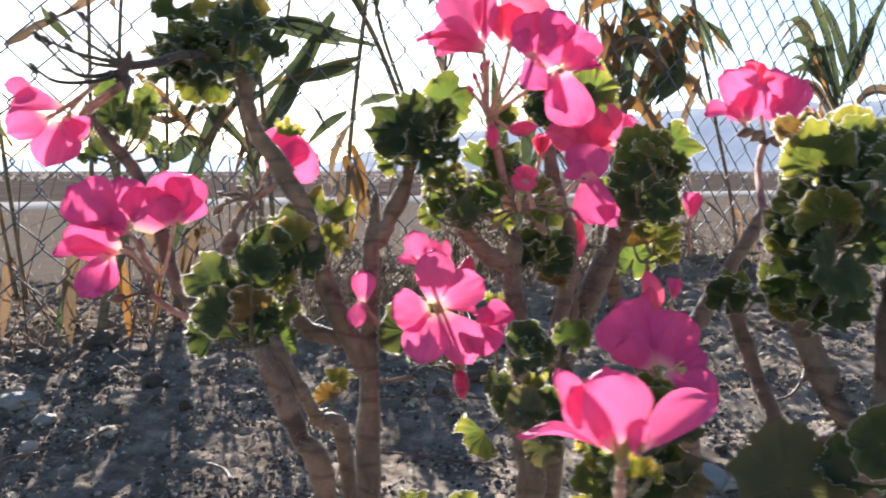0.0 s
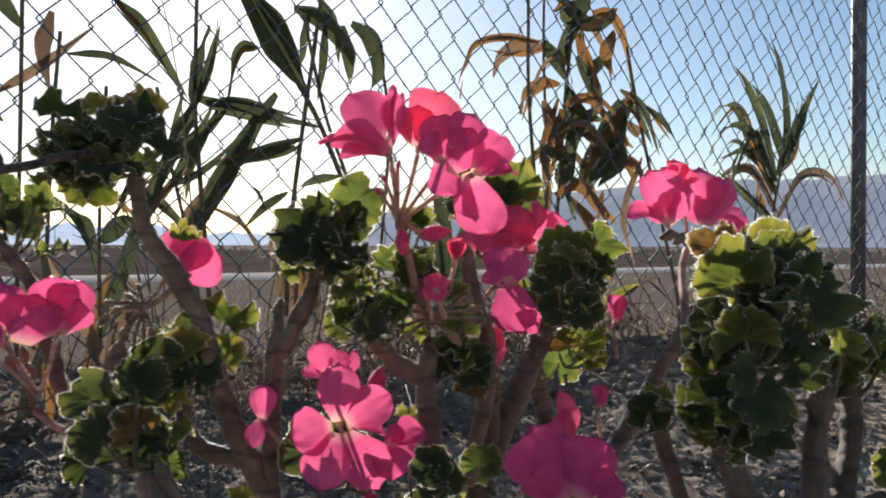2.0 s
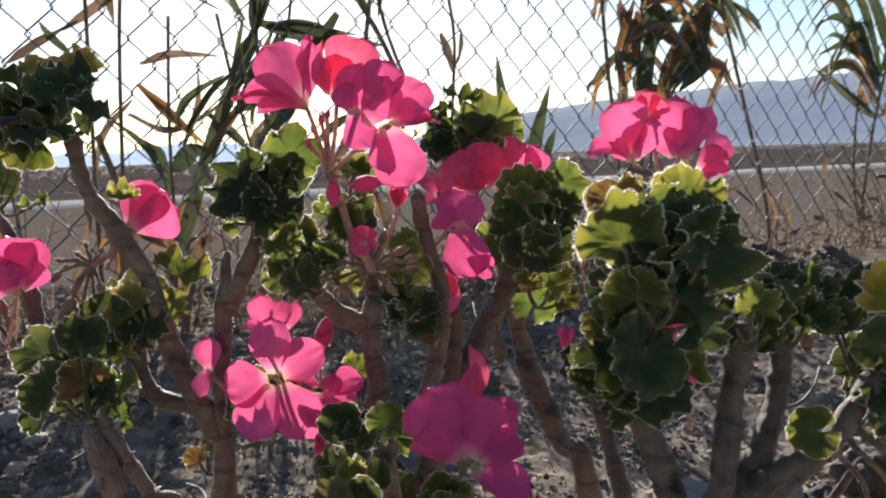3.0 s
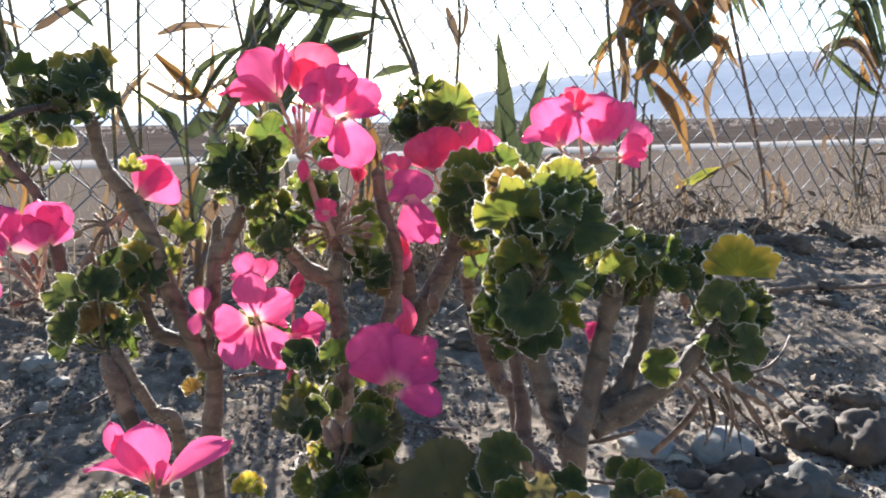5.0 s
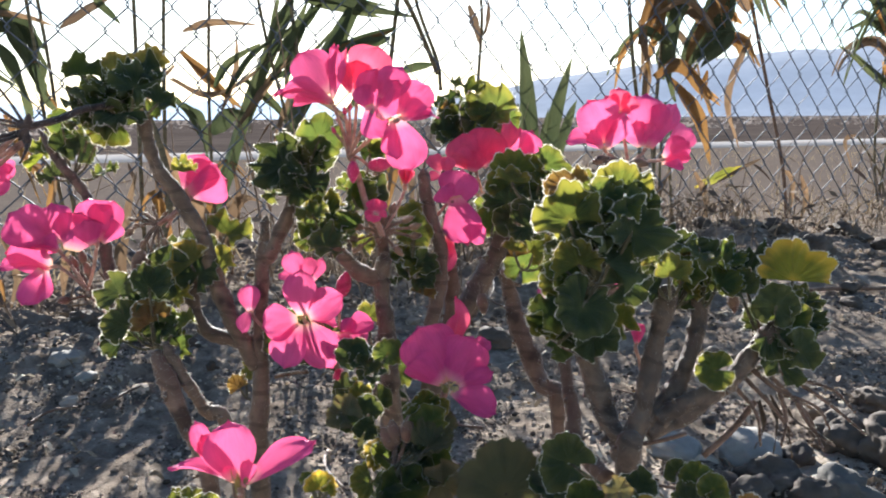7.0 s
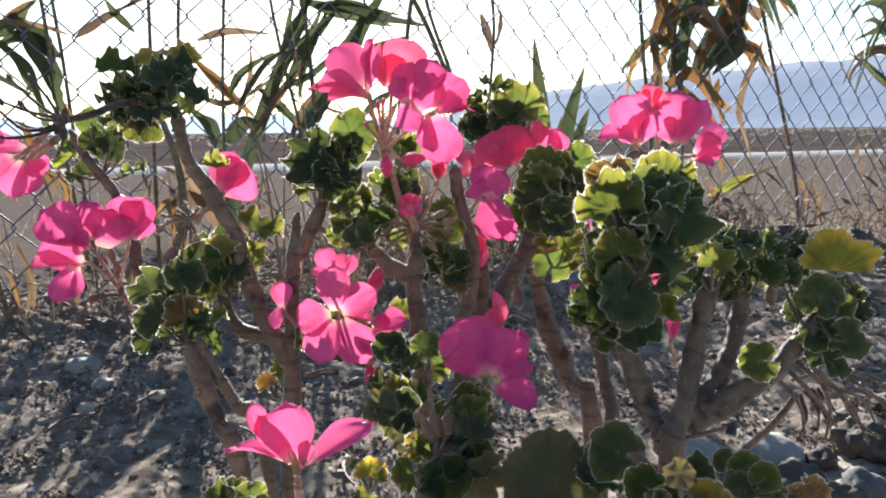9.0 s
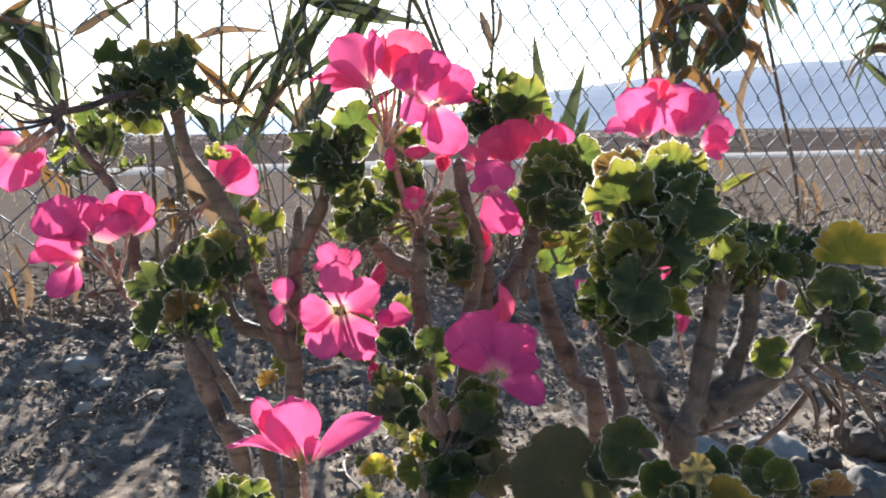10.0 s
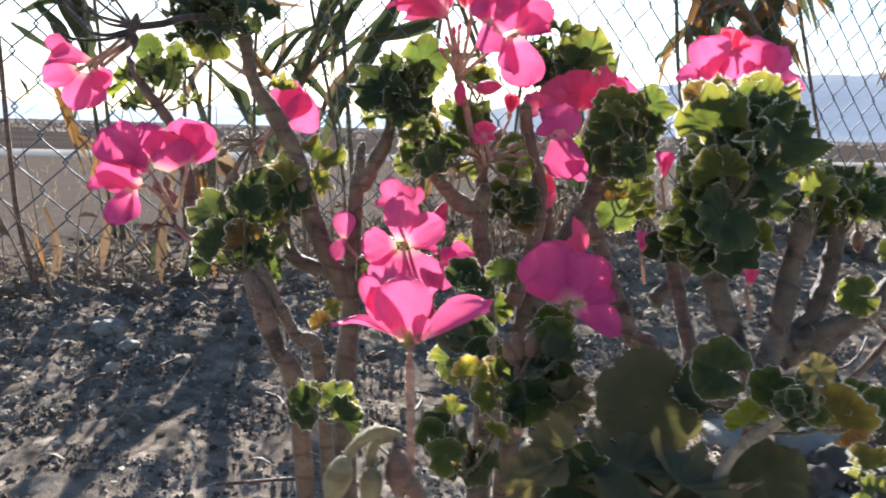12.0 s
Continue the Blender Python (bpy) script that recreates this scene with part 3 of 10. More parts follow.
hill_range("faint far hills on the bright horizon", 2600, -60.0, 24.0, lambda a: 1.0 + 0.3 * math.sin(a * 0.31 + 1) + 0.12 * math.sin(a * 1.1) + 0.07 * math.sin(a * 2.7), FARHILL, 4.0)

# a dark belt of bushes along the far side of the field
m, n, l = nodes_of("bush_belt")
w = noise_tex(n, l, 0.7, 6, 0.7)
# brown lightened and made translucent to imitate haze over the far scrub
finish(n, l, ramp(n, l, w, [(0.35, (0.13, 0.11, 0.10)), (0.7, (0.21, 0.18, 0.165))]), 0.95, None, spec=0.0, translucent=0.5)
BUSHES = m
bm = bmesh.new()
r2 = random.Random(3)
for k in range(2600):
    u, d = r2.uniform(-60, 170), 10 + 70 * r2.random() ** 1.2
    c = FENCE_AT + FENCE_DIR * u + FENCE_OUT * d
    if noise.noise(Vector((c.x * 0.08, c.y * 0.08, 2))) < -0.15:
        continue
    s = r2.uniform(0.06, 0.22) * (0.6 + d / 45)
    for q in range(14):
        o = c + Vector((r2.uniform(-2.5, 2.5), r2.uniform(-2.5, 2.5), -0.06)) * s
        w = Vector((r2.uniform(-1, 1), r2.uniform(-1, 1), 0)).normalized() * s * 0.22
        tip = o + Vector((r2.uniform(-0.9, 0.9) * s, r2.uniform(-0.9, 0.9) * s, s * r2.uniform(0.2, 0.8)))
        mid = (o + tip) / 2 + w * r2.uniform(0.5, 2)
        bm.faces.new((bm.verts.new(o - w), bm.verts.new(o + w), bm.verts.new(mid), bm.verts.new(tip)))
tagged(part("scrub", bm, BUSHES, smooth=False), "dark dry scrub along the far edge of the field", "bushes", kind="stuff")

# dry stubble on the field behind the fence
m, n, l = nodes_of("dry_stubble")
w = noise_tex(n, l, 3.0, 3)
finish(n, l, ramp(n, l, w, [(0.3, (0.22, 0.16, 0.10)), (0.7, (0.42, 0.33, 0.2))]), 0.9, None, spec=0.1, translucent=0.3)
STUBBLE = m
bm = bmesh.new()
for k in range(7000):
    u, d = r2.uniform(-3, 10), 0.15 + 4.6 * r2.random() ** 1.5
    c = FENCE_AT + FENCE_DIR * u + FENCE_OUT * d
    c.z = ground_height(c.x, c.y) - 0.004
    h = r2.uniform(0.01, 0.05) * (1.6 if d < 0.5 else 1)
    lean = Vector((r2.uniform(-1, 1), r2.uniform(-1, 1), 0)) * h * 0.8
    wd = Vector((r2.uniform(-1, 1), r2.uniform(-1, 1), 0)).normalized() * 0.002
    a, b, e = bm.verts.new(c - wd), bm.verts.new(c + wd), bm.verts.new(c + lean + Vector((0, 0, h)))
    bm.faces.new((a, b, e))
tagged(part("stubble", bm, STUBBLE, smooth=False), "short dry straw-coloured stubble", "dry grass", kind="stuff")


# ---- chain-link fence ----
m, n, l = nodes_of("galvanised_wire")
w = noise_tex(n, l, 60, 4)
finish(n, l, ramp(n, l, w, [(0.3, (0.07, 0.075, 0.09)), (0.7, (0.15, 0.16, 0.18))]), 0.65, w, 0.0005, 0.5, 0.25, metal=0.2)
WIRE = m
m, n, l = nodes_of("dark_post")
w = noise_tex(n, l, 40, 5)
finish(n, l, ramp(n, l, w, [(0.3, (0.07, 0.07, 0.08)), (0.7, (0.12, 0.12, 0.13))]), 0.5, w, 0.001, 0.5, 0.4, metal=0.3)
POST = m
W, H = 0.065, 0.078
fence = new("chain_link_fence")
fence.matrix_basis = Matrix.Translation(FENCE_AT) @ Matrix(((FENCE_DIR.x, FENCE_OUT.x, 0, 0), (FENCE_DIR.y, FENCE_OUT.y, 0, 0), (0, 0, 1, 0), (0, 0, 0, 1)))
tagged(fence, "weathered grey galvanised chain-link fence on a dark post", "fence")


def wire_mesh():
    """One zigzag wire, which hooks round its neighbours at each bend."""
    bm = bmesh.new()
    line = []
    for k in range(42):
        z = k * H / 2
        x = 0.0 if k % 2 == 0 else W / 2
        s = 1 if k % 2 else -1
        hook = 0.0024
        line += [Vector((x - s * 0.001, -hook, z - 0.0055)), Vector((x + s * 0.0032, 0, z)), Vector((x - s * 0.001, hook, z + 0.0055))]
    tube_into(bm, line, lambda t: 0.00135, 5)
    me = bpy.data.meshes.new("wire")
    bm.to_mesh(me)
    bm.free()
    me.materials.append(WIRE)
    me.polygons.foreach_set("use_smooth", [True] * len(me.polygons))
    return me


wire = wire_mesh()
U0, Z0 = -0.0437, 0.604 % H
r3 = random.Random(5)
for k in range(-42, 78):
    share("wire", wire, fence, pose(U0 + k * W / 2 + r3.uniform(-0.0012, 0.0012), 0, Z0 - H + (H / 2 if k % 2 else 0), r3.uniform(-0.25, 0.25), r3.uniform(-0.15, 0.15), 0))
for u in (1.521,):
    bm = bmesh.new()
    tube_into(bm, [Vector((u, 0.026, z)) for z in (-0.1, 0.5, 1.0, 1.5, 1.8)], lambda t: 0.0215, 16)
    post = part("post", bm, POST, fence, "dark painted steel post")
    for z in (0.25, 0.62, 0.98):
        bm = bmesh.new()
        tube_into(bm, [Vector((u + 0.0245 * math.cos(a), 0.026 + 0.03 * math.sin(a), z + 0.004 * math.sin(a * 0.5))) for a in np.linspace(0, 2 * math.pi, 14)], lambda t: 0.0014, 5)
        part("tie_wire", bm, WIRE, post)


# ---- reeds along the fence ----
def blade_material(name, a, b, trans=0.35):
    m, n, l = nodes_of(name)
    u, v = uv_radius(n, l)
    w = noise_tex(n, l, 30, 4)
    c = ramp(n, l, math_node(n, l, "ADD", math_node(n, l, "MULTIPLY", v, 0.5), math_node(n, l, "MULTIPLY", w, 0.5)), [(0.3, a), (0.75, b)])
    tone = ramp(n, l, obj_random(n), [(0.0, (0.6, 0.6, 0.6)), (1.0, (1.15, 1.1, 1.0))])
    c = mix(n, l, 1.0, c, tone, "MULTIPLY")
    stripes = n.new("ShaderNodeTexWave")
    comb = n.new("ShaderNodeCombineXYZ")
    l.new(math_node(n, l, "MULTIPLY", u, 5.0), comb.inputs["X"])
    l.new(comb.outputs["Vector"], stripes.inputs["Vector"])
    finish(n, l, c, 0.5, stripes.outputs["Fac"], 0.0008, 0.6, 0.3, translucent=trans)
    return m


BLADE = blade_material("green_blade", (0.06, 0.078, 0.036), (0.125, 0.14, 0.065), 0.32)
DRYBLADE = blade_material("dry_blade", (0.24, 0.12, 0.04), (0.36, 0.20, 0.07), 0.35)
TANBLADE = blade_material("tan_blade", (0.20, 0.13, 0.08), (0.30, 0.20, 0.12), 0.3)
DEADBLADE = blade_material("dead_leaf", (0.06, 0.042, 0.03), (0.15, 0.105, 0.07), 0.2)
REEDSTALK = bark_material("reed_stalk", (0.12, 0.09, 0.05), (0.24, 0.19, 0.10), 80)


def blade(owner, pts, width, mat=BLADE, twist=0.0, side=None, name="leaf"):
    """A long grass blade along a line, folded along its middle and drawn out to a tip."""
    line = smooth_path(pts, 6)
    n = len(line) - 1
    frames, s = [], Vector(side) if side else None
    for k, p in enumerate(line):
        d = (line[min(k + 1, n)] - line[max(k - 1, 0)]).normalized()
        if s is None:
            s = d.cross(Vector((0.12, 1.0, 0.25))).normalized()
        s = (s - d * s.dot(d)).normalized()
        frames.append((p, Matrix.Rotation(twist * k / n, 3, d) @ s, d))

    def place(u, v):
        p, s, d = frames[round(v * n)]
        w = width * (0.28 + 0.72 * math.sin(min(1.0, v / 0.4) * math.pi / 2)) * (1 - max(0.0, (v - 0.35) / 0.65) ** 1.7 * 0.98)
        up = s.cross(d)
        return p + s * u * w * 0.5 + up * abs(u) * w * 0.24 + up * 0.09 * width * math.sin(v * 17 + 2 * u)
    me = sheet_mesh(name, mat, 4, n, place)
    ob = new(name, me)
    return hang(ob, owner)


def reed(label, x, y, z):
    ob = new("reed")
    ob.location = (x, y, z)
    bpy.context.view_layer.update()
    return tagged(ob, label, "reed", "reeds along the fence")


def stalk(owner, pts, r0, r1, mat=REEDSTALK):
    bm = bmesh.new()
    line = smooth_path(pts, 6)
    tube_into(bm, line, lambda t: (r0 + (r1 - r0) * t) * (1.0 + 0.12 * (math.cos(t * 44) > 0.94)), 8)
    return hang(part("stalk", bm, mat), owner)


# ---- dry brush at the foot of the fence ----
m, n, l = nodes_of("dry_brush")
isl = n.new("ShaderNodeNewGeometry").outputs["Random Per Island"]
finish(n, l, ramp(n, l, isl, [(0.0, (0.07, 0.05, 0.035)), (0.5, (0.17, 0.12, 0.08)), (1.0, (0.32, 0.24, 0.16))]), 0.85, None, spec=0.2)
BRUSH = m
bm = bmesh.new()
r5 = random.Random(17)
for k in range(1500):
    u = r5.uniform(-1.15, 1.7)
    if (u > 0.45 and r5.random() < 0.6) or (u < -0.45 and r5.random() < 0.8):
        continue
    b = r5.gauss(-0.02, 0.09)
    c = FENCE_AT + FENCE_DIR * u + FENCE_OUT * b
    c.z = ground_height(c.x, c.y) - 0.004
    h = r5.uniform(0.02, 0.15) * (0.45 if u < -0.45 else 1.0 if u < 0.2 else 0.7)
    lean = Vector((r5.uniform(-1, 1), r5.uniform(-1, 1), 0)) * h
    rad = r5.uniform(0.0006, 0.0016)
    pts = [c, c + lean * 0.25 + Vector((0, 0, h * 0.5)), c + lean * 0.8 + Vector((r5.uniform(-1, 1) * h * 0.3, 0, h * r5.uniform(0.7, 1.0)))]
    tube_into(bm, smooth_path(pts, 3), lambda t: rad * (1.2 - 0.7 * t), 3)
    if r5.random() < 0.5:
        q = pts[1]
        tube_into(bm, [q, q + Vector((r5.uniform(-1, 1), r5.uniform(-1, 1), r5.uniform(0.2, 1.2))) * h * 0.3, q + Vector((r5.uniform(-1, 1), r5.uniform(-1, 1), r5.uniform(0.5, 1.5))) * h * 0.5], lambda t: rad * 0.6, 3)
    for j in range(r5.randrange(3)):
        o = pts[r5.randrange(1, 3)]
        d = Vector((r5.uniform(-1, 1), r5.uniform(-1, 1), r5.uniform(-1, 0.6))).normalized() * r5.uniform(0.012, 0.04)
        w = d.orthogonal().normalized() * r5.uniform(0.002, 0.006)
        vs = [bm.verts.new(q) for q in (o, o + d * 0.5 + w, o + d, o + d * 0.5 - w)]
        bm.faces.new(vs)
tagged(part("dry_brush", bm, BRUSH), "tangle of dead brown stems and shrivelled leaves", "dead weeds", kind="stuff")


def dead_weed(u, b, h):
    """One dry upright stem with a few side twigs and shrivelled leaves."""
    bm = bmesh.new()
    c = FENCE_AT + FENCE_DIR * u + FENCE_OUT * b
    c.z = ground_height(c.x, c.y) - 0.01
    d = Vector((r5.gauss(0, 0.16), r5.gauss(0, 0.16), 1.0))
    bend = Vector((r5.uniform(-1, 1), r5.uniform(-1, 1), 0)) * h * 0.3
    rad = r5.uniform(0.001, 0.0024)
    o = Vector()
    tube_into(bm, smooth_path([o, d * h * 0.4 + bend * 0.4, d * h * 0.75 + bend, d * h + bend * r5.uniform(0.5, 3)], 4), lambda t: rad * (1.1 - 0.95 * t), 5)
    for j in range(r5.randrange(4)):
        q = d * h * r5.uniform(0.3, 0.95) + bend * 0.7
        e = Vector((r5.uniform(-1, 1), r5.uniform(-0.6, 0.6), r5.uniform(-0.5, 1.0))).normalized() * r5.uniform(0.02, 0.09)
        if r5.random() < 0.5:
            tube_into(bm, [q, q + e * 0.5 + Vector((0, 0, 0.004)), q + e], lambda t: rad * (0.6 - 0.3 * t), 4)
        else:
            w = e.orthogonal().normalized() * r5.uniform(0.002, 0.005)
            vs = [bm.verts.new(p) for p in (q, q + e * 0.35 + w, q + e * 0.7 + w * 0.8 - Vector((0, 0, 0.008)), q + e - Vector((0, 0, 0.02)), q + e * 0.6 - w - Vector((0, 0, 0.008)))]
            bm.faces.new(vs)
    ob = part("dead_weed", bm, WEED)
    ob.location = c
    return tagged(ob, "thin dead brown weed stem at the fence foot", "dead weed", "dead weeds along the fence")


m, n, l = nodes_of("dead_weed")
finish(n, l, ramp(n, l, obj_random(n), [(0.0, (0.09, 0.06, 0.045)), (0.5, (0.17, 0.11, 0.075)), (1.0, (0.30, 0.22, 0.15))]), 0.85, noise_tex(n, l, 200, 3), 0.0005, 0.5, 0.2)
WEED = m
for k in range(95):
    u = r5.uniform(-1.25, 1.9)
    if 0.15 < u < 0.5 and r5.random() < 0.5:
        continue
    dead_weed(u, r5.uniform(-0.06, 0.22), r5.uniform(0.1, 0.34) * (1.25 if u < -0.1 else 0.85))
for k in range(14):
    dead_weed(r5.uniform(-1.15, -0.22), r5.uniform(-0.05, 0.2), r5.uniform(0.3, 0.75))


# ---- the geraniums ----
left_plant = plant("leggy geranium with bare woody stems and pink blooms", -0.030, 0.360, -0.110)
stem(left_plant, [(-0.0792, 0.3424, 0.2426), (-0.0757, 0.3427, 0.2195), (-0.0640, 0.3453, 0.1991), (-0.0543, 0.3468, 0.1800), (-0.0497, 0.3475, 0.1590), (-0.0413, 0.3495, 0.1370), (-0.0328, 0.3509, 0.1175)], 0.0031, 0.0045, BARK)
stem(left_plant, [(-0.0284, 0.3611, 0.1913), (-0.0293, 0.3598, 0.1821), (-0.0303, 0.3583, 0.1714), (-0.0309, 0.3539, 0.1390), (-0.0309, 0.3493, 0.1040), (-0.0308, 0.3432, 0.0582), (-0.0300, 0.3700, -0.1200)], 0.0018, 0.0057, BARK)
stem(left_plant, [(-0.0297, 0.3579, 0.1681), (-0.0221, 0.3585, 0.1818), (-0.0149, 0.3584, 0.1986), (-0.0102, 0.3563, 0.2173)], 0.0041, 0.0028, BARK)
stem(left_plant, [(-0.0688, 0.3208, 0.1333), (-0.0633, 0.3141, 0.1239), (-0.0540, 0.3111, 0.1020), (-0.0441, 0.3130, 0.0704), (-0.0450, 0.3500, -0.1200)], 0.0038, 0.0042, BROWN)
stem(left_plant, [(-0.0651, 0.3198, 0.1378), (-0.0561, 0.3184, 0.1203), (-0.0475, 0.3222, 0.1038), (-0.0374, 0.3254, 0.0817), (-0.0350, 0.3600, -0.1200)], 0.0026, 0.0034, BARK)
stem(left_plant, [(-0.0637, 0.3544, 0.1687), (-0.0640, 0.3519, 0.1498), (-0.0573, 0.3507, 0.1358), (-0.0456, 0.3514, 0.1315), (-0.0348, 0.3521, 0.1283)], 0.0029, 0.0038, BARK)
stem(left_plant, [(-0.1674, 0.4028, 0.2328), (-0.1550, 0.4015, 0.2132), (-0.1427, 0.4008, 0.1980), (-0.1303, 0.3935, 0.1714), (-0.1223, 0.3866, 0.1513), (-0.0987, 0.3662, 0.1320)], 0.0024, 0.0040, BARK)
leaf(left_plant, (-0.0963, 0.3512, 0.2618), (0.43, -0.83, 0.35), (-0.33, -0.01, 0.94), 0.0076, YELLOW, kind=9, stalk=(-0.0835, 0.3395, 0.2400))
leaf(left_plant, (-0.0804, 0.3530, 0.2630), (-0.11, -0.90, 0.43), (0.27, 0.23, 0.94), 0.0096, YELLOW, kind=8, stalk=(-0.0865, 0.3392, 0.2400))
leaf(left_plant, (-0.0809, 0.3375, 0.2529), (0.38, -0.70, 0.61), (0.30, 0.34, 0.89), 0.0108, SHADELEAF, kind=2, stalk=(-0.0844, 0.3394, 0.2400))
leaf(left_plant, (-0.1049, 0.3364, 0.2585), (0.57, -0.40, 0.71), (-0.64, -0.02, 0.76), 0.0094, GREEN, kind=6, stalk=(-0.0836, 0.3395, 0.2400))
leaf(left_plant, (-0.1069, 0.3334, 0.2478), (-0.38, -0.37, 0.84), (-0.87, -0.11, 0.48), 0.0063, SHADELEAF, kind=4, stalk=(-0.0861, 0.3393, 0.2400))
leaf(left_plant, (-0.0972, 0.3400, 0.2444), (-0.01, -0.33, 0.94), (-0.77, -0.31, 0.56), 0.0127, SHADELEAF, kind=7, stalk=(-0.0838, 0.3395, 0.2400))
leaf(left_plant, (-0.1053, 0.3449, 0.2382), (-0.45, -0.70, 0.56), (-1.00, 0.08, -0.02), 0.0103, SHADELEAF, kind=3, stalk=(-0.0854, 0.3393, 0.2400))
leaf(left_plant, (-0.0915, 0.3424, 0.2371), (0.04, -0.92, 0.38), (-0.84, 0.15, -0.52), 0.0130, LIME, kind=11, stalk=(-0.0865, 0.3392, 0.2400))
leaf(left_plant, (-0.0668, 0.3313, 0.2455), (0.22, -0.76, 0.61), (0.65, 0.36, 0.67), 0.0073, SHADELEAF, kind=6, stalk=(-0.0855, 0.3393, 0.2400))
leaf(left_plant, (-0.0769, 0.3467, 0.2392), (-0.17, -0.64, 0.75), (0.87, -0.48, -0.03), 0.0064, GREEN, kind=3, stalk=(-0.0860, 0.3393, 0.2400))
leaf(left_plant, (-0.0838, 0.3282, 0.2410), (0.09, -0.54, 0.84), (0.22, -0.89, -0.39), 0.0110, SHADELEAF, kind=10, stalk=(-0.0850, 0.3394, 0.2400))
leaf(left_plant, (-0.0997, 0.3348, 0.2516), (-0.26, -0.37, 0.89), (-0.72, -0.17, 0.67), 0.0100, SHADELEAF, kind=7, stalk=(-0.0856, 0.3393, 0.2400))
leaf(left_plant, (-0.0987, 0.3429, 0.2416), (-0.42, -0.89, 0.18), (-0.96, -0.06, 0.29), 0.0082, SHADELEAF, kind=2)
leaf(left_plant, (-0.0970, 0.3383, 0.2398), (0.23, -0.58, 0.78), (-0.98, -0.08, 0.15), 0.0106, SHADELEAF, kind=4)
leaf(left_plant, (-0.0912, 0.3449, 0.2494), (0.16, -0.58, 0.80), (-0.34, 0.09, 0.94), 0.0117, GREEN, kind=7)
leaf(left_plant, (-0.0979, 0.3375, 0.2500), (0.28, -0.40, 0.87), (-0.75, 0.01, 0.66), 0.0084, GREEN, kind=4)
leaf(left_plant, (-0.0977, 0.3462, 0.2450), (-0.18, -0.89, 0.42), (-0.81, -0.01, 0.58), 0.0098, SHADELEAF, kind=2)
leaf(left_plant, (-0.0790, 0.3437, 0.2602), (0.26, -0.51, 0.82), (0.27, 0.15, 0.95), 0.0095, SHADELEAF, kind=4)
clump(left_plant, (-0.0954, 0.3465, 0.2485), (0.0102, 0.0082, 0.0076), 5, 0.0092, (SHADELEAF,), (0.04, -0.40, 0.63), 0.8)
leaf(left_plant, (-0.0151, 0.3497, 0.2169), (-0.43, -0.84, 0.31), (-0.64, 0.10, 0.76), 0.0137, SHADELEAF, kind=2, stalk=(-0.0097, 0.3553, 0.2089))
leaf(left_plant, (0.0010, 0.3550, 0.2289), (0.49, -0.84, 0.22), (0.27, 0.25, 0.93), 0.0106, GREEN, kind=7, stalk=(-0.0115, 0.3551, 0.2089))
leaf(left_plant, (-0.0183, 0.3594, 0.2160), (0.27, -0.57, 0.78), (-0.58, -0.02, 0.81), 0.0094, LIME, kind=9, stalk=(-0.0090, 0.3554, 0.2089))
leaf(left_plant, (-0.0089, 0.3476, 0.2066), (0.56, -0.61, 0.56), (-0.39, -0.89, -0.25), 0.0102, SHADELEAF, kind=7, stalk=(-0.0101, 0.3552, 0.2089))
leaf(left_plant, (-0.0048, 0.3561, 0.2187), (0.67, -0.75, 0.02), (0.33, -0.28, 0.90), 0.0110, SHADELEAF, kind=6, stalk=(-0.0097, 0.3553, 0.2089))
leaf(left_plant, (-0.0193, 0.3569, 0.2046), (-0.37, -0.60, 0.70), (-0.85, -0.42, -0.31), 0.0084, GREEN, kind=7, stalk=(-0.0115, 0.3551, 0.2089))
leaf(left_plant, (-0.0017, 0.3452, 0.2073), (0.42, -0.49, 0.77), (0.91, -0.34, -0.25), 0.0081, SHADELEAF, kind=5, stalk=(-0.0101, 0.3552, 0.2089))
leaf(left_plant, (-0.0139, 0.3541, 0.2127), (0.01, -0.94, 0.35), (-0.58, 0.05, 0.82), 0.0119, SHADELEAF, kind=5)
leaf(left_plant, (-0.0055, 0.3603, 0.2185), (-0.22, -0.65, 0.72), (0.41, 0.16, 0.90), 0.0104, SHADELEAF, kind=5)
leaf(left_plant, (-0.0075, 0.3643, 0.2163), (-0.27, -0.83, 0.49), (0.40, 0.16, 0.90), 0.0105, GREEN, kind=7)
leaf(left_plant, (-0.0508, 0.3656, 0.1813), (0.34, -0.47, 0.81), (0.51, 0.07, 0.86), 0.0115, LIME, kind=6, stalk=(-0.0573, 0.3520, 0.1604))
leaf(left_plant, (-0.0595, 0.3410, 0.1702), (-0.25, -0.89, 0.38), (-0.55, 0.27, 0.79), 0.0105, YELLOW, kind=11, stalk=(-0.0581, 0.3519, 0.1604))
leaf(left_plant, (-0.0693, 0.3453, 0.1650), (0.06, -1.00, 0.06), (-0.92, 0.03, 0.39), 0.0125, SHADELEAF, kind=6, stalk=(-0.0599, 0.3517, 0.1604))
leaf(left_plant, (-0.0473, 0.3438, 0.1698), (-0.39, -0.80, 0.45), (0.63, 0.11, 0.77), 0.0093, LIME, kind=10, stalk=(-0.0582, 0.3519, 0.1604))
leaf(left_plant, (-0.0572, 0.3436, 0.1649), (-0.09, -0.86, 0.51), (0.03, -0.28, 0.96), 0.0104, SHADELEAF, kind=1, stalk=(-0.0599, 0.3517, 0.1604))
leaf(left_plant, (-0.0765, 0.3584, 0.1688), (-0.35, -0.67, 0.66), (-0.82, -0.08, 0.57), 0.0076, YELLOW, kind=11, stalk=(-0.0582, 0.3519, 0.1604))
leaf(left_plant, (-0.0604, 0.3541, 0.1758), (0.70, -0.66, 0.27), (-0.08, 0.12, 0.99), 0.0103, SHADELEAF, kind=4)
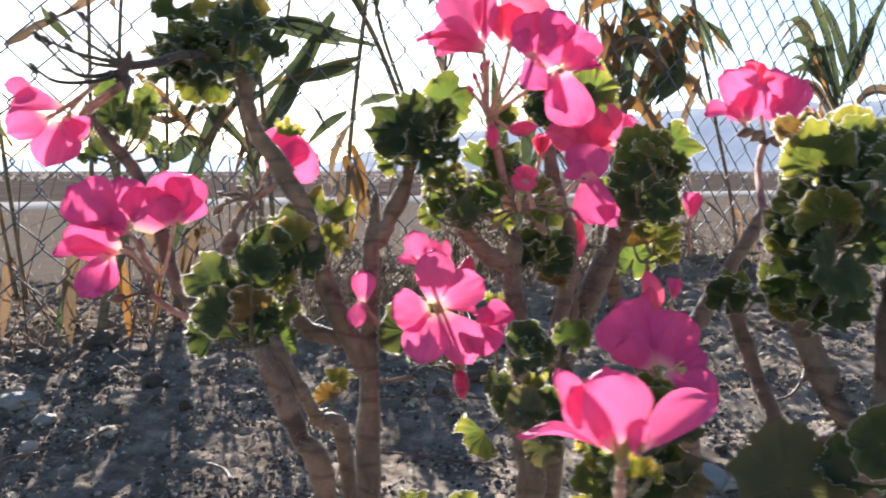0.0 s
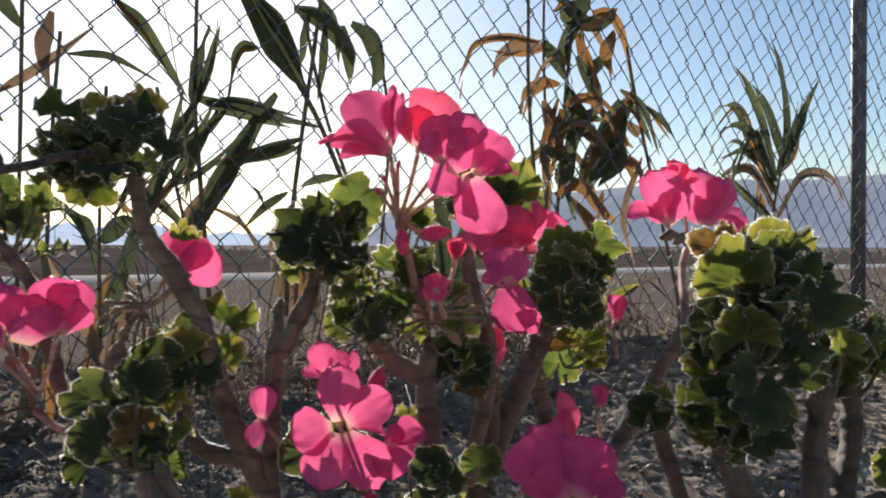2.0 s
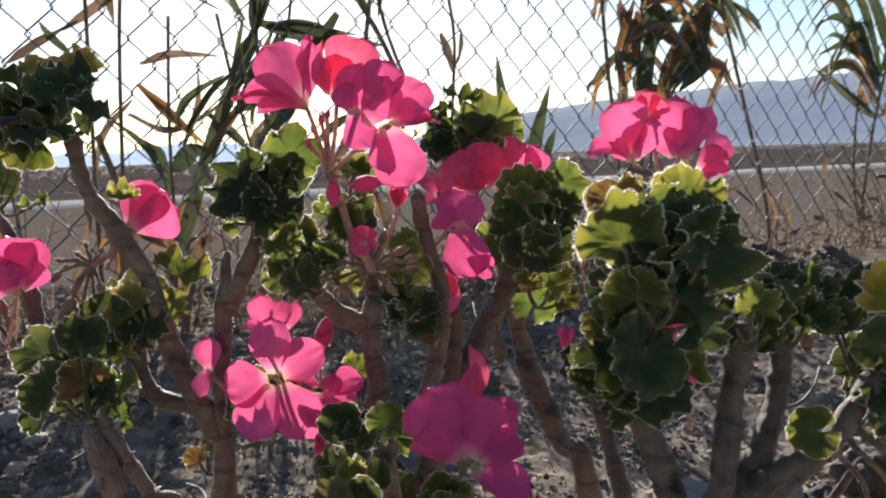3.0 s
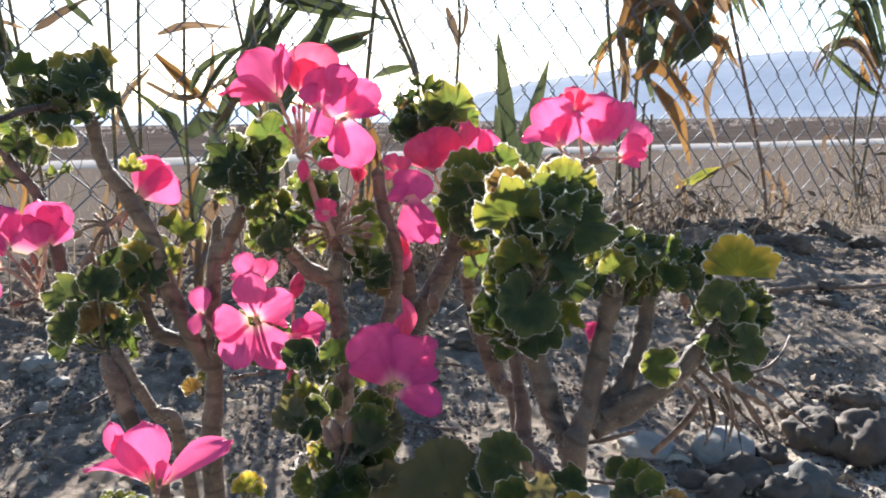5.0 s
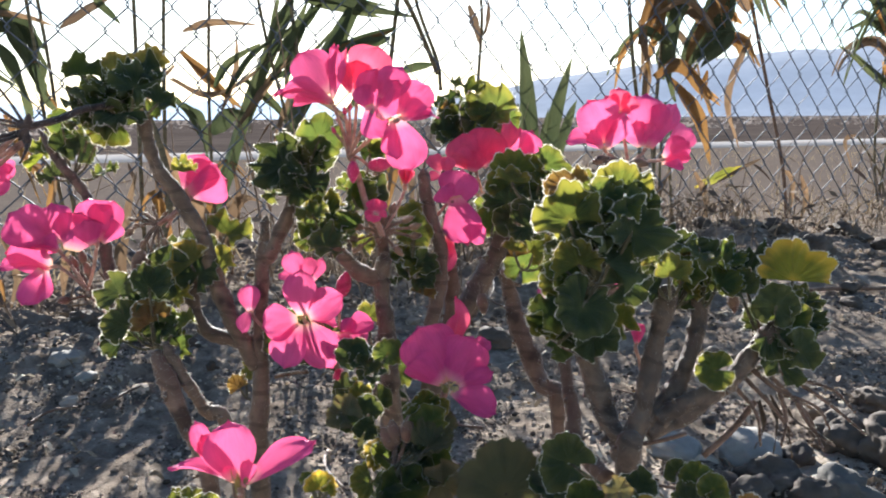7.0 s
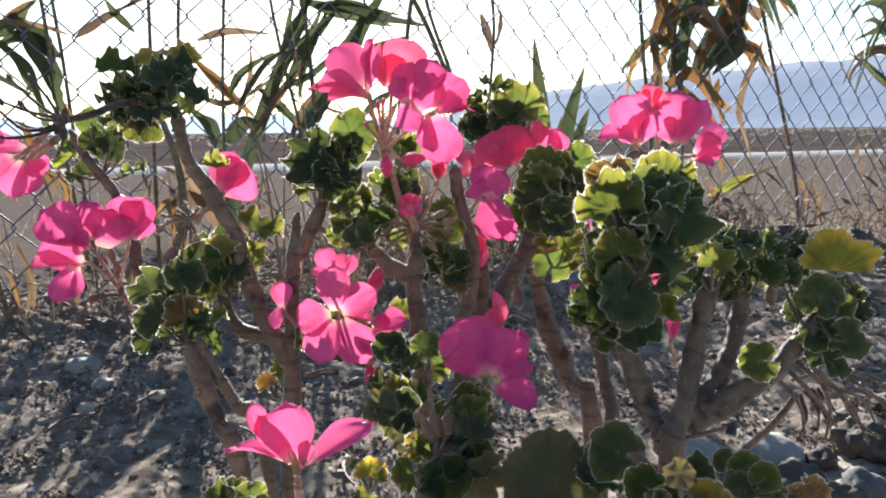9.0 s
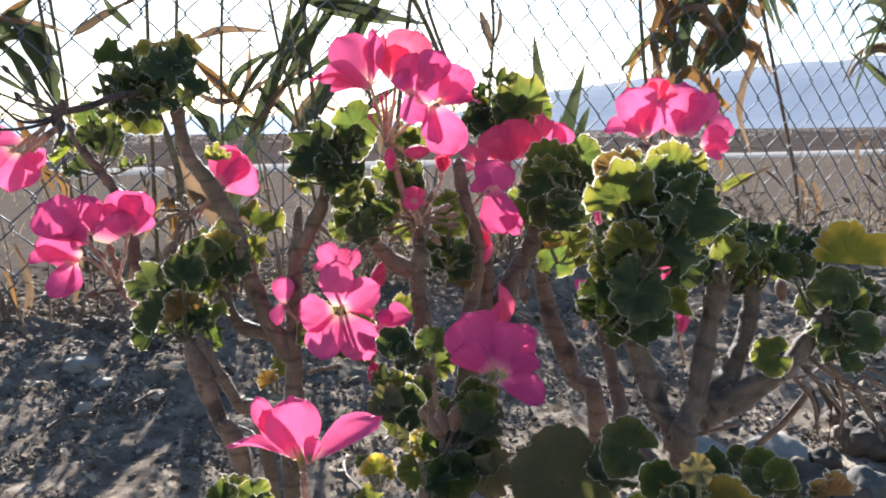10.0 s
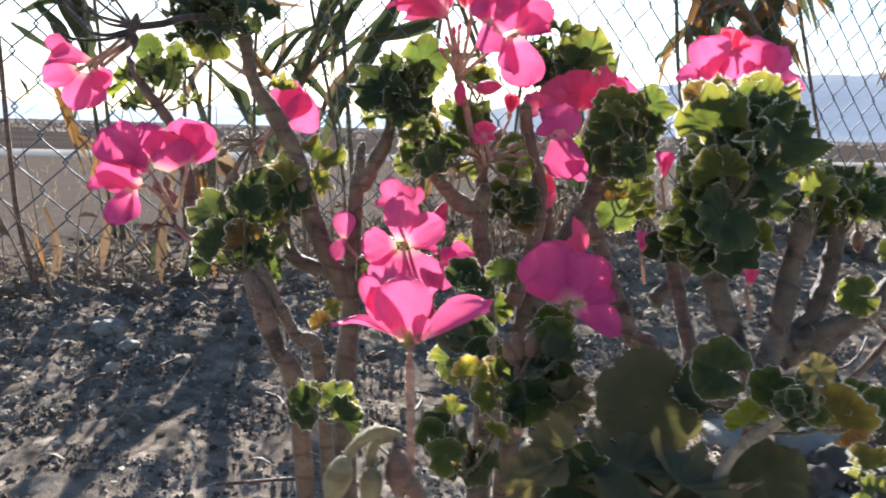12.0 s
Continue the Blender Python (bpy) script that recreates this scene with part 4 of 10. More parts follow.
leaf(left_plant, (-0.0758, 0.3642, 0.1706), (-0.02, -0.60, 0.80), (-0.66, 0.03, 0.75), 0.0083, SHADELEAF, kind=5)
leaf(left_plant, (-0.0678, 0.3628, 0.1676), (0.39, -0.62, 0.68), (-0.42, 0.08, 0.90), 0.0102, SHADELEAF, kind=7)
leaf(left_plant, (-0.0890, 0.3270, 0.1578), (-0.09, -0.91, 0.40), (-0.58, -0.11, 0.81), 0.0095, SHADELEAF, kind=6, stalk=(-0.0757, 0.3330, 0.1313))
leaf(left_plant, (-0.0741, 0.3262, 0.1616), (0.45, -0.64, 0.63), (-0.12, 0.14, 0.98), 0.0091, SHADELEAF, kind=3, stalk=(-0.0754, 0.3330, 0.1313))
leaf(left_plant, (-0.0683, 0.3375, 0.1529), (-0.41, -0.59, 0.69), (0.21, -0.05, 0.98), 0.0109, LIME, kind=10, stalk=(-0.0761, 0.3330, 0.1313))
leaf(left_plant, (-0.0835, 0.3225, 0.1440), (0.07, -0.69, 0.72), (-0.78, -0.29, 0.56), 0.0105, SHADELEAF, kind=11, stalk=(-0.0757, 0.3330, 0.1313))
leaf(left_plant, (-0.0746, 0.3267, 0.1448), (0.71, -0.54, 0.45), (-0.30, -0.11, 0.95), 0.0100, ORANGE, kind=9, stalk=(-0.0763, 0.3329, 0.1313))
leaf(left_plant, (-0.0641, 0.3311, 0.1431), (0.03, -0.50, 0.87), (0.33, 0.46, 0.83), 0.0081, GREEN, kind=6, stalk=(-0.0735, 0.3332, 0.1313))
leaf(left_plant, (-0.0912, 0.3310, 0.1350), (0.35, -0.66, 0.67), (-0.98, -0.08, 0.20), 0.0092, SHADELEAF, kind=10, stalk=(-0.0745, 0.3331, 0.1313))
leaf(left_plant, (-0.0802, 0.3407, 0.1328), (0.42, -0.48, 0.77), (0.19, -0.16, 0.97), 0.0117, SHADELEAF, kind=10, stalk=(-0.0735, 0.3332, 0.1313))
leaf(left_plant, (-0.0642, 0.3327, 0.1329), (-0.50, -0.84, 0.22), (0.84, -0.11, 0.53), 0.0082, GREEN, kind=10, stalk=(-0.0757, 0.3330, 0.1313))
leaf(left_plant, (-0.0887, 0.3386, 0.1491), (-0.48, -0.57, 0.67), (-0.39, -0.15, 0.91), 0.0089, SHADELEAF, kind=4, stalk=(-0.0738, 0.3332, 0.1313))
leaf(left_plant, (-0.0844, 0.3488, 0.1506), (-0.16, -0.77, 0.62), (-0.16, 0.11, 0.98), 0.0094, GREEN, kind=7)
leaf(left_plant, (-0.0804, 0.3395, 0.1434), (0.05, -0.65, 0.76), (-0.22, 0.11, 0.97), 0.0096, SHADELEAF, kind=1)
leaf(left_plant, (-0.0837, 0.3350, 0.1517), (-0.14, -0.88, 0.45), (-0.37, 0.08, 0.93), 0.0088, SHADELEAF, kind=7)
leaf(left_plant, (-0.0881, 0.3446, 0.1516), (-0.07, -0.94, 0.34), (-0.35, 0.09, 0.93), 0.0092, SHADELEAF, kind=2)
leaf(left_plant, (-0.0723, 0.3338, 0.1406), (-0.22, -0.65, 0.72), (0.18, 0.15, 0.97), 0.0091, SHADELEAF, kind=1)
leaf(left_plant, (-0.0707, 0.3358, 0.1371), (-0.26, -0.82, 0.50), (0.48, 0.16, 0.86), 0.0087, SHADELEAF, kind=1)
leaf(left_plant, (-0.1731, 0.4124, 0.2176), (-0.28, -0.85, 0.45), (-0.86, 0.11, 0.50), 0.0095, FRESH, kind=9, stalk=(-0.1554, 0.4087, 0.2062))
leaf(left_plant, (-0.1544, 0.4029, 0.2367), (0.17, -0.98, 0.03), (-0.07, -0.02, 1.00), 0.0075, GREEN, kind=1, stalk=(-0.1534, 0.4089, 0.2062))
leaf(left_plant, (-0.1456, 0.4041, 0.2222), (0.23, -0.94, 0.27), (0.31, -0.02, 0.95), 0.0084, SHADELEAF, kind=4, stalk=(-0.1551, 0.4087, 0.2062))
leaf(left_plant, (-0.1549, 0.4055, 0.2252), (0.57, -0.75, 0.33), (-0.27, -0.21, 0.94), 0.0078, SHADELEAF, kind=5, stalk=(-0.1545, 0.4088, 0.2062))
leaf(left_plant, (-0.1349, 0.4020, 0.2258), (0.23, -0.43, 0.87), (0.55, -0.08, 0.83), 0.0063, GREEN, kind=3, stalk=(-0.1538, 0.4088, 0.2062))
leaf(left_plant, (-0.1365, 0.4122, 0.2092), (-0.12, -0.34, 0.93), (0.96, 0.19, 0.19), 0.0072, GREEN, kind=7, stalk=(-0.1536, 0.4089, 0.2062))
leaf(left_plant, (-0.1655, 0.4082, 0.2068), (0.03, -0.69, 0.72), (-0.95, 0.04, 0.30), 0.0072, SHADELEAF, kind=2, stalk=(-0.1534, 0.4089, 0.2062))
leaf(left_plant, (-0.1384, 0.4024, 0.2342), (0.11, -0.99, 0.12), (0.17, 0.30, 0.94), 0.0058, GREEN, kind=7, stalk=(-0.1539, 0.4088, 0.2062))
leaf(left_plant, (-0.1696, 0.4122, 0.2223), (0.14, -0.71, 0.69), (-0.59, 0.05, 0.81), 0.0076, GREEN, kind=5)
leaf(left_plant, (-0.1643, 0.4113, 0.2222), (0.61, -0.45, 0.66), (-0.45, 0.07, 0.89), 0.0068, SHADELEAF, kind=1)
bloom(left_plant, (-0.1276, 0.3457, 0.1753), (-0.1166, 0.3489, 0.1550), MAGENTA_SHADE, [
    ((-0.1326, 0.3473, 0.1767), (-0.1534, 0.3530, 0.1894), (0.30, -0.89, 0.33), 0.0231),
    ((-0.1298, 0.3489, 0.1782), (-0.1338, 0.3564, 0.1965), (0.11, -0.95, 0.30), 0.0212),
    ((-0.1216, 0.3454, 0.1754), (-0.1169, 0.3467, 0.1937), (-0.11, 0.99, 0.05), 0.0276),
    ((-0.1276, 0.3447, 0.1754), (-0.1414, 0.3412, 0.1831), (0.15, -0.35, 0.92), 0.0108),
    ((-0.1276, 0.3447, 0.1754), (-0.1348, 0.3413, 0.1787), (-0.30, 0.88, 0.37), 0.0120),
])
bloom(left_plant, (-0.1104, 0.3502, 0.1787), (-0.1166, 0.3489, 0.1550), MAGENTA_SHADE, [
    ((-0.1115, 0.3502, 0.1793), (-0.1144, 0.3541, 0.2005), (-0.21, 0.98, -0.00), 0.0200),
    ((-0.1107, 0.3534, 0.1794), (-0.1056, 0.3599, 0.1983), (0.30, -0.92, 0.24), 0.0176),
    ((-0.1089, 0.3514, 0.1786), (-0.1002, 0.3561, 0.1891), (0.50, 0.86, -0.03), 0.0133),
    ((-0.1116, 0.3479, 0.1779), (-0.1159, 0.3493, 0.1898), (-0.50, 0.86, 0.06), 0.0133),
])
bloom(left_plant, (-0.1298, 0.3422, 0.1679), (-0.1166, 0.3489, 0.1550), MAGENTA_SHADE, [
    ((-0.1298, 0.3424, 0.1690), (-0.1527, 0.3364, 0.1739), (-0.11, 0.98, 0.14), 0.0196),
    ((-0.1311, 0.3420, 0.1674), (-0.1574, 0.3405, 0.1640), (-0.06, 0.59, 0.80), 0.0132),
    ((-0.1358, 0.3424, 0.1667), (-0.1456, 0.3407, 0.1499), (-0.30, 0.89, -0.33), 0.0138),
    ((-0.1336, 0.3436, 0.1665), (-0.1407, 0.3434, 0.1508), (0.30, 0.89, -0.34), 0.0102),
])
bloom(left_plant, (-0.1452, 0.3175, 0.2200), (-0.1257, 0.3286, 0.2383), PINK, [
    ((-0.1410, 0.3195, 0.2236), (-0.1589, 0.3146, 0.2262), (0.08, -0.78, 0.62), 0.0122),
    ((-0.1503, 0.3200, 0.2283), (-0.1623, 0.3212, 0.2326), (-0.03, 0.92, 0.38), 0.0086),
    ((-0.1457, 0.3174, 0.2199), (-0.1578, 0.3127, 0.2112), (0.30, -0.85, 0.44), 0.0149),
    ((-0.1427, 0.3186, 0.2186), (-0.1453, 0.3149, 0.2014), (0.22, -0.97, 0.04), 0.0128),
])
bloom(left_plant, (-0.1394, 0.3203, 0.2203), (-0.1257, 0.3286, 0.2383), PINK, [
    ((-0.1410, 0.3221, 0.2204), (-0.1433, 0.3224, 0.2026), (0.08, 0.97, -0.23), 0.0129),
    ((-0.1395, 0.3214, 0.2208), (-0.1345, 0.3232, 0.2147), (0.18, 0.98, 0.08), 0.0091),
    ((-0.1412, 0.3222, 0.2209), (-0.1391, 0.3250, 0.2100), (0.63, -0.77, 0.13), 0.0108),
])
bloom(left_plant, (-0.0761, 0.3813, 0.2026), (-0.0865, 0.3771, 0.1829), PINK, [
    ((-0.0771, 0.3818, 0.2002), (-0.0708, 0.3888, 0.2211), (-0.59, 0.80, 0.07), 0.0160),
    ((-0.0753, 0.3790, 0.2004), (-0.0557, 0.3844, 0.2071), (-0.02, 1.00, 0.04), 0.0210),
    ((-0.0767, 0.3840, 0.2006), (-0.0638, 0.3917, 0.2144), (0.21, -0.92, 0.34), 0.0186),
])
bud(left_plant, (-0.1398, 0.3784, 0.1643), (-0.48, 0.07, 0.87), 0.0079, BUD, foot=(-0.1308, 0.3798, 0.1448))
bud(left_plant, (-0.1319, 0.3786, 0.1599), (-0.17, 0.11, 0.98), 0.0079, BUD, foot=(-0.1308, 0.3798, 0.1448))
bud(left_plant, (-0.1349, 0.3793, 0.1672), (-0.25, 0.10, 0.96), 0.0079, BUD, foot=(-0.1308, 0.3798, 0.1448))
bud(left_plant, (-0.1447, 0.3751, 0.1439), (-0.99, -0.12, -0.09), 0.0079, BUD, foot=(-0.1308, 0.3798, 0.1448))
thread(left_plant, [(-0.1308, 0.3798, 0.1448), (-0.1204, 0.3749, 0.1385), (-0.0973, 0.3565, 0.1342)], 0.0016, PEDICEL)
thread(left_plant, [(-0.1078, 0.2934, 0.2354), (-0.1013, 0.3068, 0.2384), (-0.0969, 0.3212, 0.2429), (-0.0885, 0.3418, 0.2457)], 0.0016, DRIED)
thread(left_plant, [(-0.1101, 0.2934, 0.2372), (-0.1216, 0.2971, 0.2438), (-0.1357, 0.3031, 0.2540)], 0.0008, DRIED, r1=0.0005)
thread(left_plant, [(-0.1105, 0.2933, 0.2367), (-0.1237, 0.2943, 0.2398), (-0.1333, 0.2917, 0.2439)], 0.0008, DRIED, r1=0.0005)
thread(left_plant, [(-0.1103, 0.2927, 0.2327), (-0.1205, 0.2883, 0.2317), (-0.1257, 0.2853, 0.2361), (-0.1317, 0.2817, 0.2438)], 0.0008, DRIED, r1=0.0005)
thread(left_plant, [(-0.1103, 0.2926, 0.2322), (-0.1172, 0.2853, 0.2293), (-0.1247, 0.2783, 0.2289), (-0.1298, 0.2742, 0.2327)], 0.0008, DRIED, r1=0.0005)
thread(left_plant, [(-0.1090, 0.2936, 0.2377), (-0.1159, 0.2979, 0.2448), (-0.1253, 0.3023, 0.2539)], 0.0008, DRIED, r1=0.0005)
thread(left_plant, [(-0.1100, 0.2931, 0.2354), (-0.1202, 0.2963, 0.2370), (-0.1295, 0.3001, 0.2428)], 0.0008, DRIED, r1=0.0005)
thread(left_plant, [(-0.1099, 0.2929, 0.2338), (-0.1211, 0.2955, 0.2324), (-0.1321, 0.2998, 0.2355)], 0.0008, DRIED, r1=0.0005)
thread(left_plant, [(-0.1071, 0.2926, 0.2294), (-0.1053, 0.2882, 0.2257), (-0.1052, 0.2834, 0.2210)], 0.0008, DRIED, r1=0.0005)
thread(left_plant, [(-0.1080, 0.2926, 0.2301), (-0.1141, 0.2891, 0.2253), (-0.1206, 0.2854, 0.2187)], 0.0009, PEDICEL, r1=0.0008)
thread(left_plant, [(-0.1071, 0.2926, 0.2296), (-0.1130, 0.2912, 0.2248), (-0.1200, 0.2917, 0.2196)], 0.0009, PEDICEL, r1=0.0008)
bud(left_plant, (-0.1357, 0.3031, 0.2540), (-0.6, 0.0, 0.8), 0.0045, DRIED, hair=0.0004)
bud(left_plant, (-0.1333, 0.2917, 0.2439), (-0.6, 0.0, 0.8), 0.0045, DRIED, hair=0.0004)
bud(left_plant, (-0.1317, 0.2817, 0.2438), (-0.6, 0.0, 0.8), 0.0045, DRIED, hair=0.0004)
bud(left_plant, (-0.1298, 0.2742, 0.2327), (-0.6, 0.0, 0.8), 0.0045, DRIED, hair=0.0004)
bud(left_plant, (-0.1253, 0.3023, 0.2539), (-0.6, 0.0, 0.8), 0.0045, DRIED, hair=0.0004)
bud(left_plant, (-0.1295, 0.3001, 0.2428), (-0.6, 0.0, 0.8), 0.0045, DRIED, hair=0.0004)
bud(left_plant, (-0.1087, 0.2934, 0.2361), (-1, -0.1, 0.2), 0.0070, DRIED, hair=0.0004)
bud(left_plant, (-0.1071, 0.2927, 0.2301), (0.1, -0.1, -1), 0.0070, DRIED, hair=0.0004)
bud(left_plant, (-0.1088, 0.2929, 0.2327), (-0.6, -0.1, -0.8), 0.0070, DRIED, hair=0.0004)
bud(left_plant, (-0.1067, 0.2939, 0.2377), (0.2, -0.1, 1), 0.0070, DRIED, hair=0.0004)
leaf(left_plant, (-0.0618, 0.3423, 0.2136), (0.14, -0.21, 0.97), (0.92, 0.14, 0.37), 0.0060, LIME)
bud(left_plant, (-0.0860, 0.3421, 0.1700), (-0.27, -0.15, -0.95), 0.0133, BUD, foot=(-0.0768, 0.3456, 0.1884))
bud(left_plant, (-0.0817, 0.3419, 0.1648), (-0.09, -0.14, -0.99), 0.0060, BUD, foot=(-0.0768, 0.3456, 0.1884))
bud(left_plant, (-0.0760, 0.3437, 0.1740), (0.11, -0.12, -0.99), 0.0060, BUD, foot=(-0.0768, 0.3456, 0.1884))
bud(left_plant, (-0.0907, 0.3436, 0.1845), (-0.65, -0.17, -0.74), 0.0060, BUD, foot=(-0.0768, 0.3456, 0.1884))
bud(left_plant, (-0.0735, 0.3447, 0.1792), (0.21, -0.11, -0.97), 0.0060, BUD, foot=(-0.0768, 0.3456, 0.1884))
bud(left_plant, (-0.0840, 0.3436, 0.1792), (-0.43, -0.16, -0.89), 0.0052, BUD, foot=(-0.0768, 0.3456, 0.1884))
bud(left_plant, (-0.0895, 0.3446, 0.1910), (-0.98, -0.08, 0.20), 0.0036, BUD, foot=(-0.0768, 0.3456, 0.1884))
bud(left_plant, (-0.0821, 0.3456, 0.1931), (-0.75, 0.01, 0.66), 0.0036, BUD, foot=(-0.0768, 0.3456, 0.1884))
bud(left_plant, (-0.0790, 0.3464, 0.1963), (-0.27, 0.10, 0.96), 0.0036, BUD, foot=(-0.0768, 0.3456, 0.1884))
bud(left_plant, (-0.0732, 0.3466, 0.1937), (0.56, 0.17, 0.81), 0.0036, BUD, foot=(-0.0768, 0.3456, 0.1884))
bud(left_plant, (-0.0868, 0.3445, 0.1884), (-0.99, -0.10, -0.00), 0.0036, BUD, foot=(-0.0768, 0.3456, 0.1884))
thread(left_plant, [(-0.0768, 0.3456, 0.1884), (-0.0697, 0.3469, 0.1931), (-0.0606, 0.3490, 0.2016)], 0.0012, PEDICEL)

middle_plant = plant("tall geranium with arching heads of bright pink florets", 0.020, 0.370, -0.110)
stem(middle_plant, [(0.0303, 0.3599, 0.1742), (0.0290, 0.3574, 0.1561), (0.0313, 0.3555, 0.1401), (0.0327, 0.3528, 0.1188), (0.0348, 0.3488, 0.0869), (0.0357, 0.3450, 0.0576), (0.0200, 0.3700, -0.1200)], 0.0038, 0.0061, BARK)
stem(middle_plant, [(0.0294, 0.3580, 0.1603), (0.0190, 0.3526, 0.1659), (0.0096, 0.3528, 0.1753), (0.0033, 0.3515, 0.1855)], 0.0043, 0.0028, BROWN)
stem(middle_plant, [(0.0293, 0.3658, 0.1657), (0.0281, 0.3685, 0.1874), (0.0273, 0.3710, 0.2063), (0.0267, 0.3716, 0.2117)], 0.0030, 0.0018, BROWN)
stem(middle_plant, [(0.0469, 0.3820, 0.2129), (0.0491, 0.3798, 0.1949), (0.0558, 0.3776, 0.1728), (0.0548, 0.3742, 0.1480), (0.0446, 0.3639, 0.1162)], 0.0029, 0.0041, BROWN)
stem(middle_plant, [(0.0873, 0.4120, 0.1780), (0.0792, 0.4088, 0.1603), (0.0693, 0.4003, 0.1420), (0.0610, 0.3920, 0.1241), (0.0492, 0.3760, 0.0897), (0.0400, 0.3800, -0.1200)], 0.0055, 0.0060, BARK)
stem(middle_plant, [(0.0589, 0.3975, 0.1675), (0.0598, 0.3945, 0.1444), (0.0556, 0.3854, 0.1167), (0.0436, 0.3747, 0.0840)], 0.0033, 0.0043, BROWN)
thread(middle_plant, [(0.0280, 0.3551, 0.1779), (0.0239, 0.3474, 0.1996), (0.0204, 0.3459, 0.2138), (0.0180, 0.3446, 0.2212)], 0.0017, PEDICEL)
bloom(middle_plant, (0.0138, 0.3241, 0.2462), (0.0177, 0.3419, 0.2201), PINK, [
    ((0.0155, 0.3230, 0.2447), (-0.0064, 0.3171, 0.2491), (-0.05, 0.50, 0.87), 0.0190),
    ((0.0137, 0.3242, 0.2471), (-0.0094, 0.3191, 0.2511), (0.03, -0.21, 0.98), 0.0106),
    ((0.0116, 0.3272, 0.2480), (-0.0014, 0.3343, 0.2642), (0.26, -0.93, 0.24), 0.0189),
    ((0.0147, 0.3243, 0.2466), (0.0121, 0.3295, 0.2693), (0.74, -0.67, 0.11), 0.0091),
    ((0.0157, 0.3242, 0.2454), (-0.0030, 0.3273, 0.2464), (-0.16, 0.54, 0.83), 0.0118),
    ((0.0162, 0.3269, 0.2491), (0.0206, 0.3324, 0.2684), (-0.70, -0.68, 0.20), 0.0075),
])
bloom(middle_plant, (0.0251, 0.3277, 0.2478), (0.0177, 0.3419, 0.2201), CORAL, [
    ((0.0255, 0.3312, 0.2504), (0.0312, 0.3416, 0.2672), (0.21, -0.95, 0.25), 0.0201),
    ((0.0249, 0.3277, 0.2478), (0.0248, 0.3310, 0.2629), (-0.21, 0.98, 0.05), 0.0166),
    ((0.0217, 0.3275, 0.2491), (0.0185, 0.3320, 0.2611), (-0.73, 0.68, -0.00), 0.0086),
    ((0.0218, 0.3310, 0.2517), (0.0206, 0.3375, 0.2683), (-0.62, -0.76, 0.21), 0.0070),
])
bloom(middle_plant, (0.0332, 0.3195, 0.2411), (0.0177, 0.3419, 0.2201), MAGENTA_SHADE, [
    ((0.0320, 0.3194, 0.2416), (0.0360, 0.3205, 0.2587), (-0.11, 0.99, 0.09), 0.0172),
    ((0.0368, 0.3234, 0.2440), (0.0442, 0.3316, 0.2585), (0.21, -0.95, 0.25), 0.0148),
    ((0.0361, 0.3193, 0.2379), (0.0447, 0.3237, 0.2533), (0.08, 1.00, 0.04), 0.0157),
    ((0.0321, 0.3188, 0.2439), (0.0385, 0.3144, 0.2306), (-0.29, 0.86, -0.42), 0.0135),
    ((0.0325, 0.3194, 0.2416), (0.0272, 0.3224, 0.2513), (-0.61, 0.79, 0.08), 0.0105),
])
bloom(middle_plant, (0.0441, 0.3201, 0.2372), (0.0177, 0.3419, 0.2201), PINK, [
    ((0.0447, 0.3224, 0.2384), (0.0550, 0.3308, 0.2517), (0.30, -0.89, 0.33), 0.0153),
    ((0.0456, 0.3214, 0.2379), (0.0576, 0.3266, 0.2426), (0.19, -0.75, 0.63), 0.0137),
    ((0.0480, 0.3216, 0.2374), (0.0613, 0.3264, 0.2382), (0.05, -0.37, 0.93), 0.0090),
    ((0.0426, 0.3201, 0.2384), (0.0508, 0.3117, 0.2171), (-0.01, 0.96, -0.30), 0.0187),
    ((0.0418, 0.3188, 0.2367), (0.0429, 0.3163, 0.2195), (-0.50, 0.80, -0.33), 0.0099),
])
bloom(middle_plant, (-0.0028, 0.3304, 0.1475), (0.0068, 0.3570, 0.1145), PINK, [
    ((-0.0036, 0.3305, 0.1486), (-0.0035, 0.3319, 0.1706), (0.11, -0.99, 0.05), 0.0158),
    ((-0.0009, 0.3316, 0.1473), (0.0156, 0.3380, 0.1564), (-0.04, -0.96, 0.29), 0.0159),
    ((-0.0007, 0.3303, 0.1449), (0.0111, 0.3255, 0.1250), (0.21, -0.91, 0.35), 0.0191),
    ((-0.0046, 0.3288, 0.1452), (-0.0085, 0.3233, 0.1251), (0.00, -0.94, 0.35), 0.0175),
    ((-0.0054, 0.3300, 0.1465), (-0.0212, 0.3285, 0.1423), (0.31, -0.87, 0.39), 0.0181),
    ((0.0011, 0.3297, 0.1462), (0.0137, 0.3276, 0.1432), (0.16, -0.38, 0.91), 0.0067),
])
bloom(middle_plant, (-0.0083, 0.3455, 0.1638), (0.0068, 0.3570, 0.1145), PINK, [
    ((-0.0097, 0.3462, 0.1626), (-0.0125, 0.3499, 0.1757), (0.11, -0.96, 0.25), 0.0105),
    ((-0.0067, 0.3475, 0.1624), (-0.0037, 0.3524, 0.1721), (0.21, -0.87, 0.45), 0.0088),
    ((-0.0094, 0.3452, 0.1628), (-0.0188, 0.3456, 0.1659), (-0.13, -0.66, 0.74), 0.0070),
    ((-0.0019, 0.3459, 0.1617), (0.0032, 0.3502, 0.1725), (0.73, -0.65, 0.22), 0.0059),
])
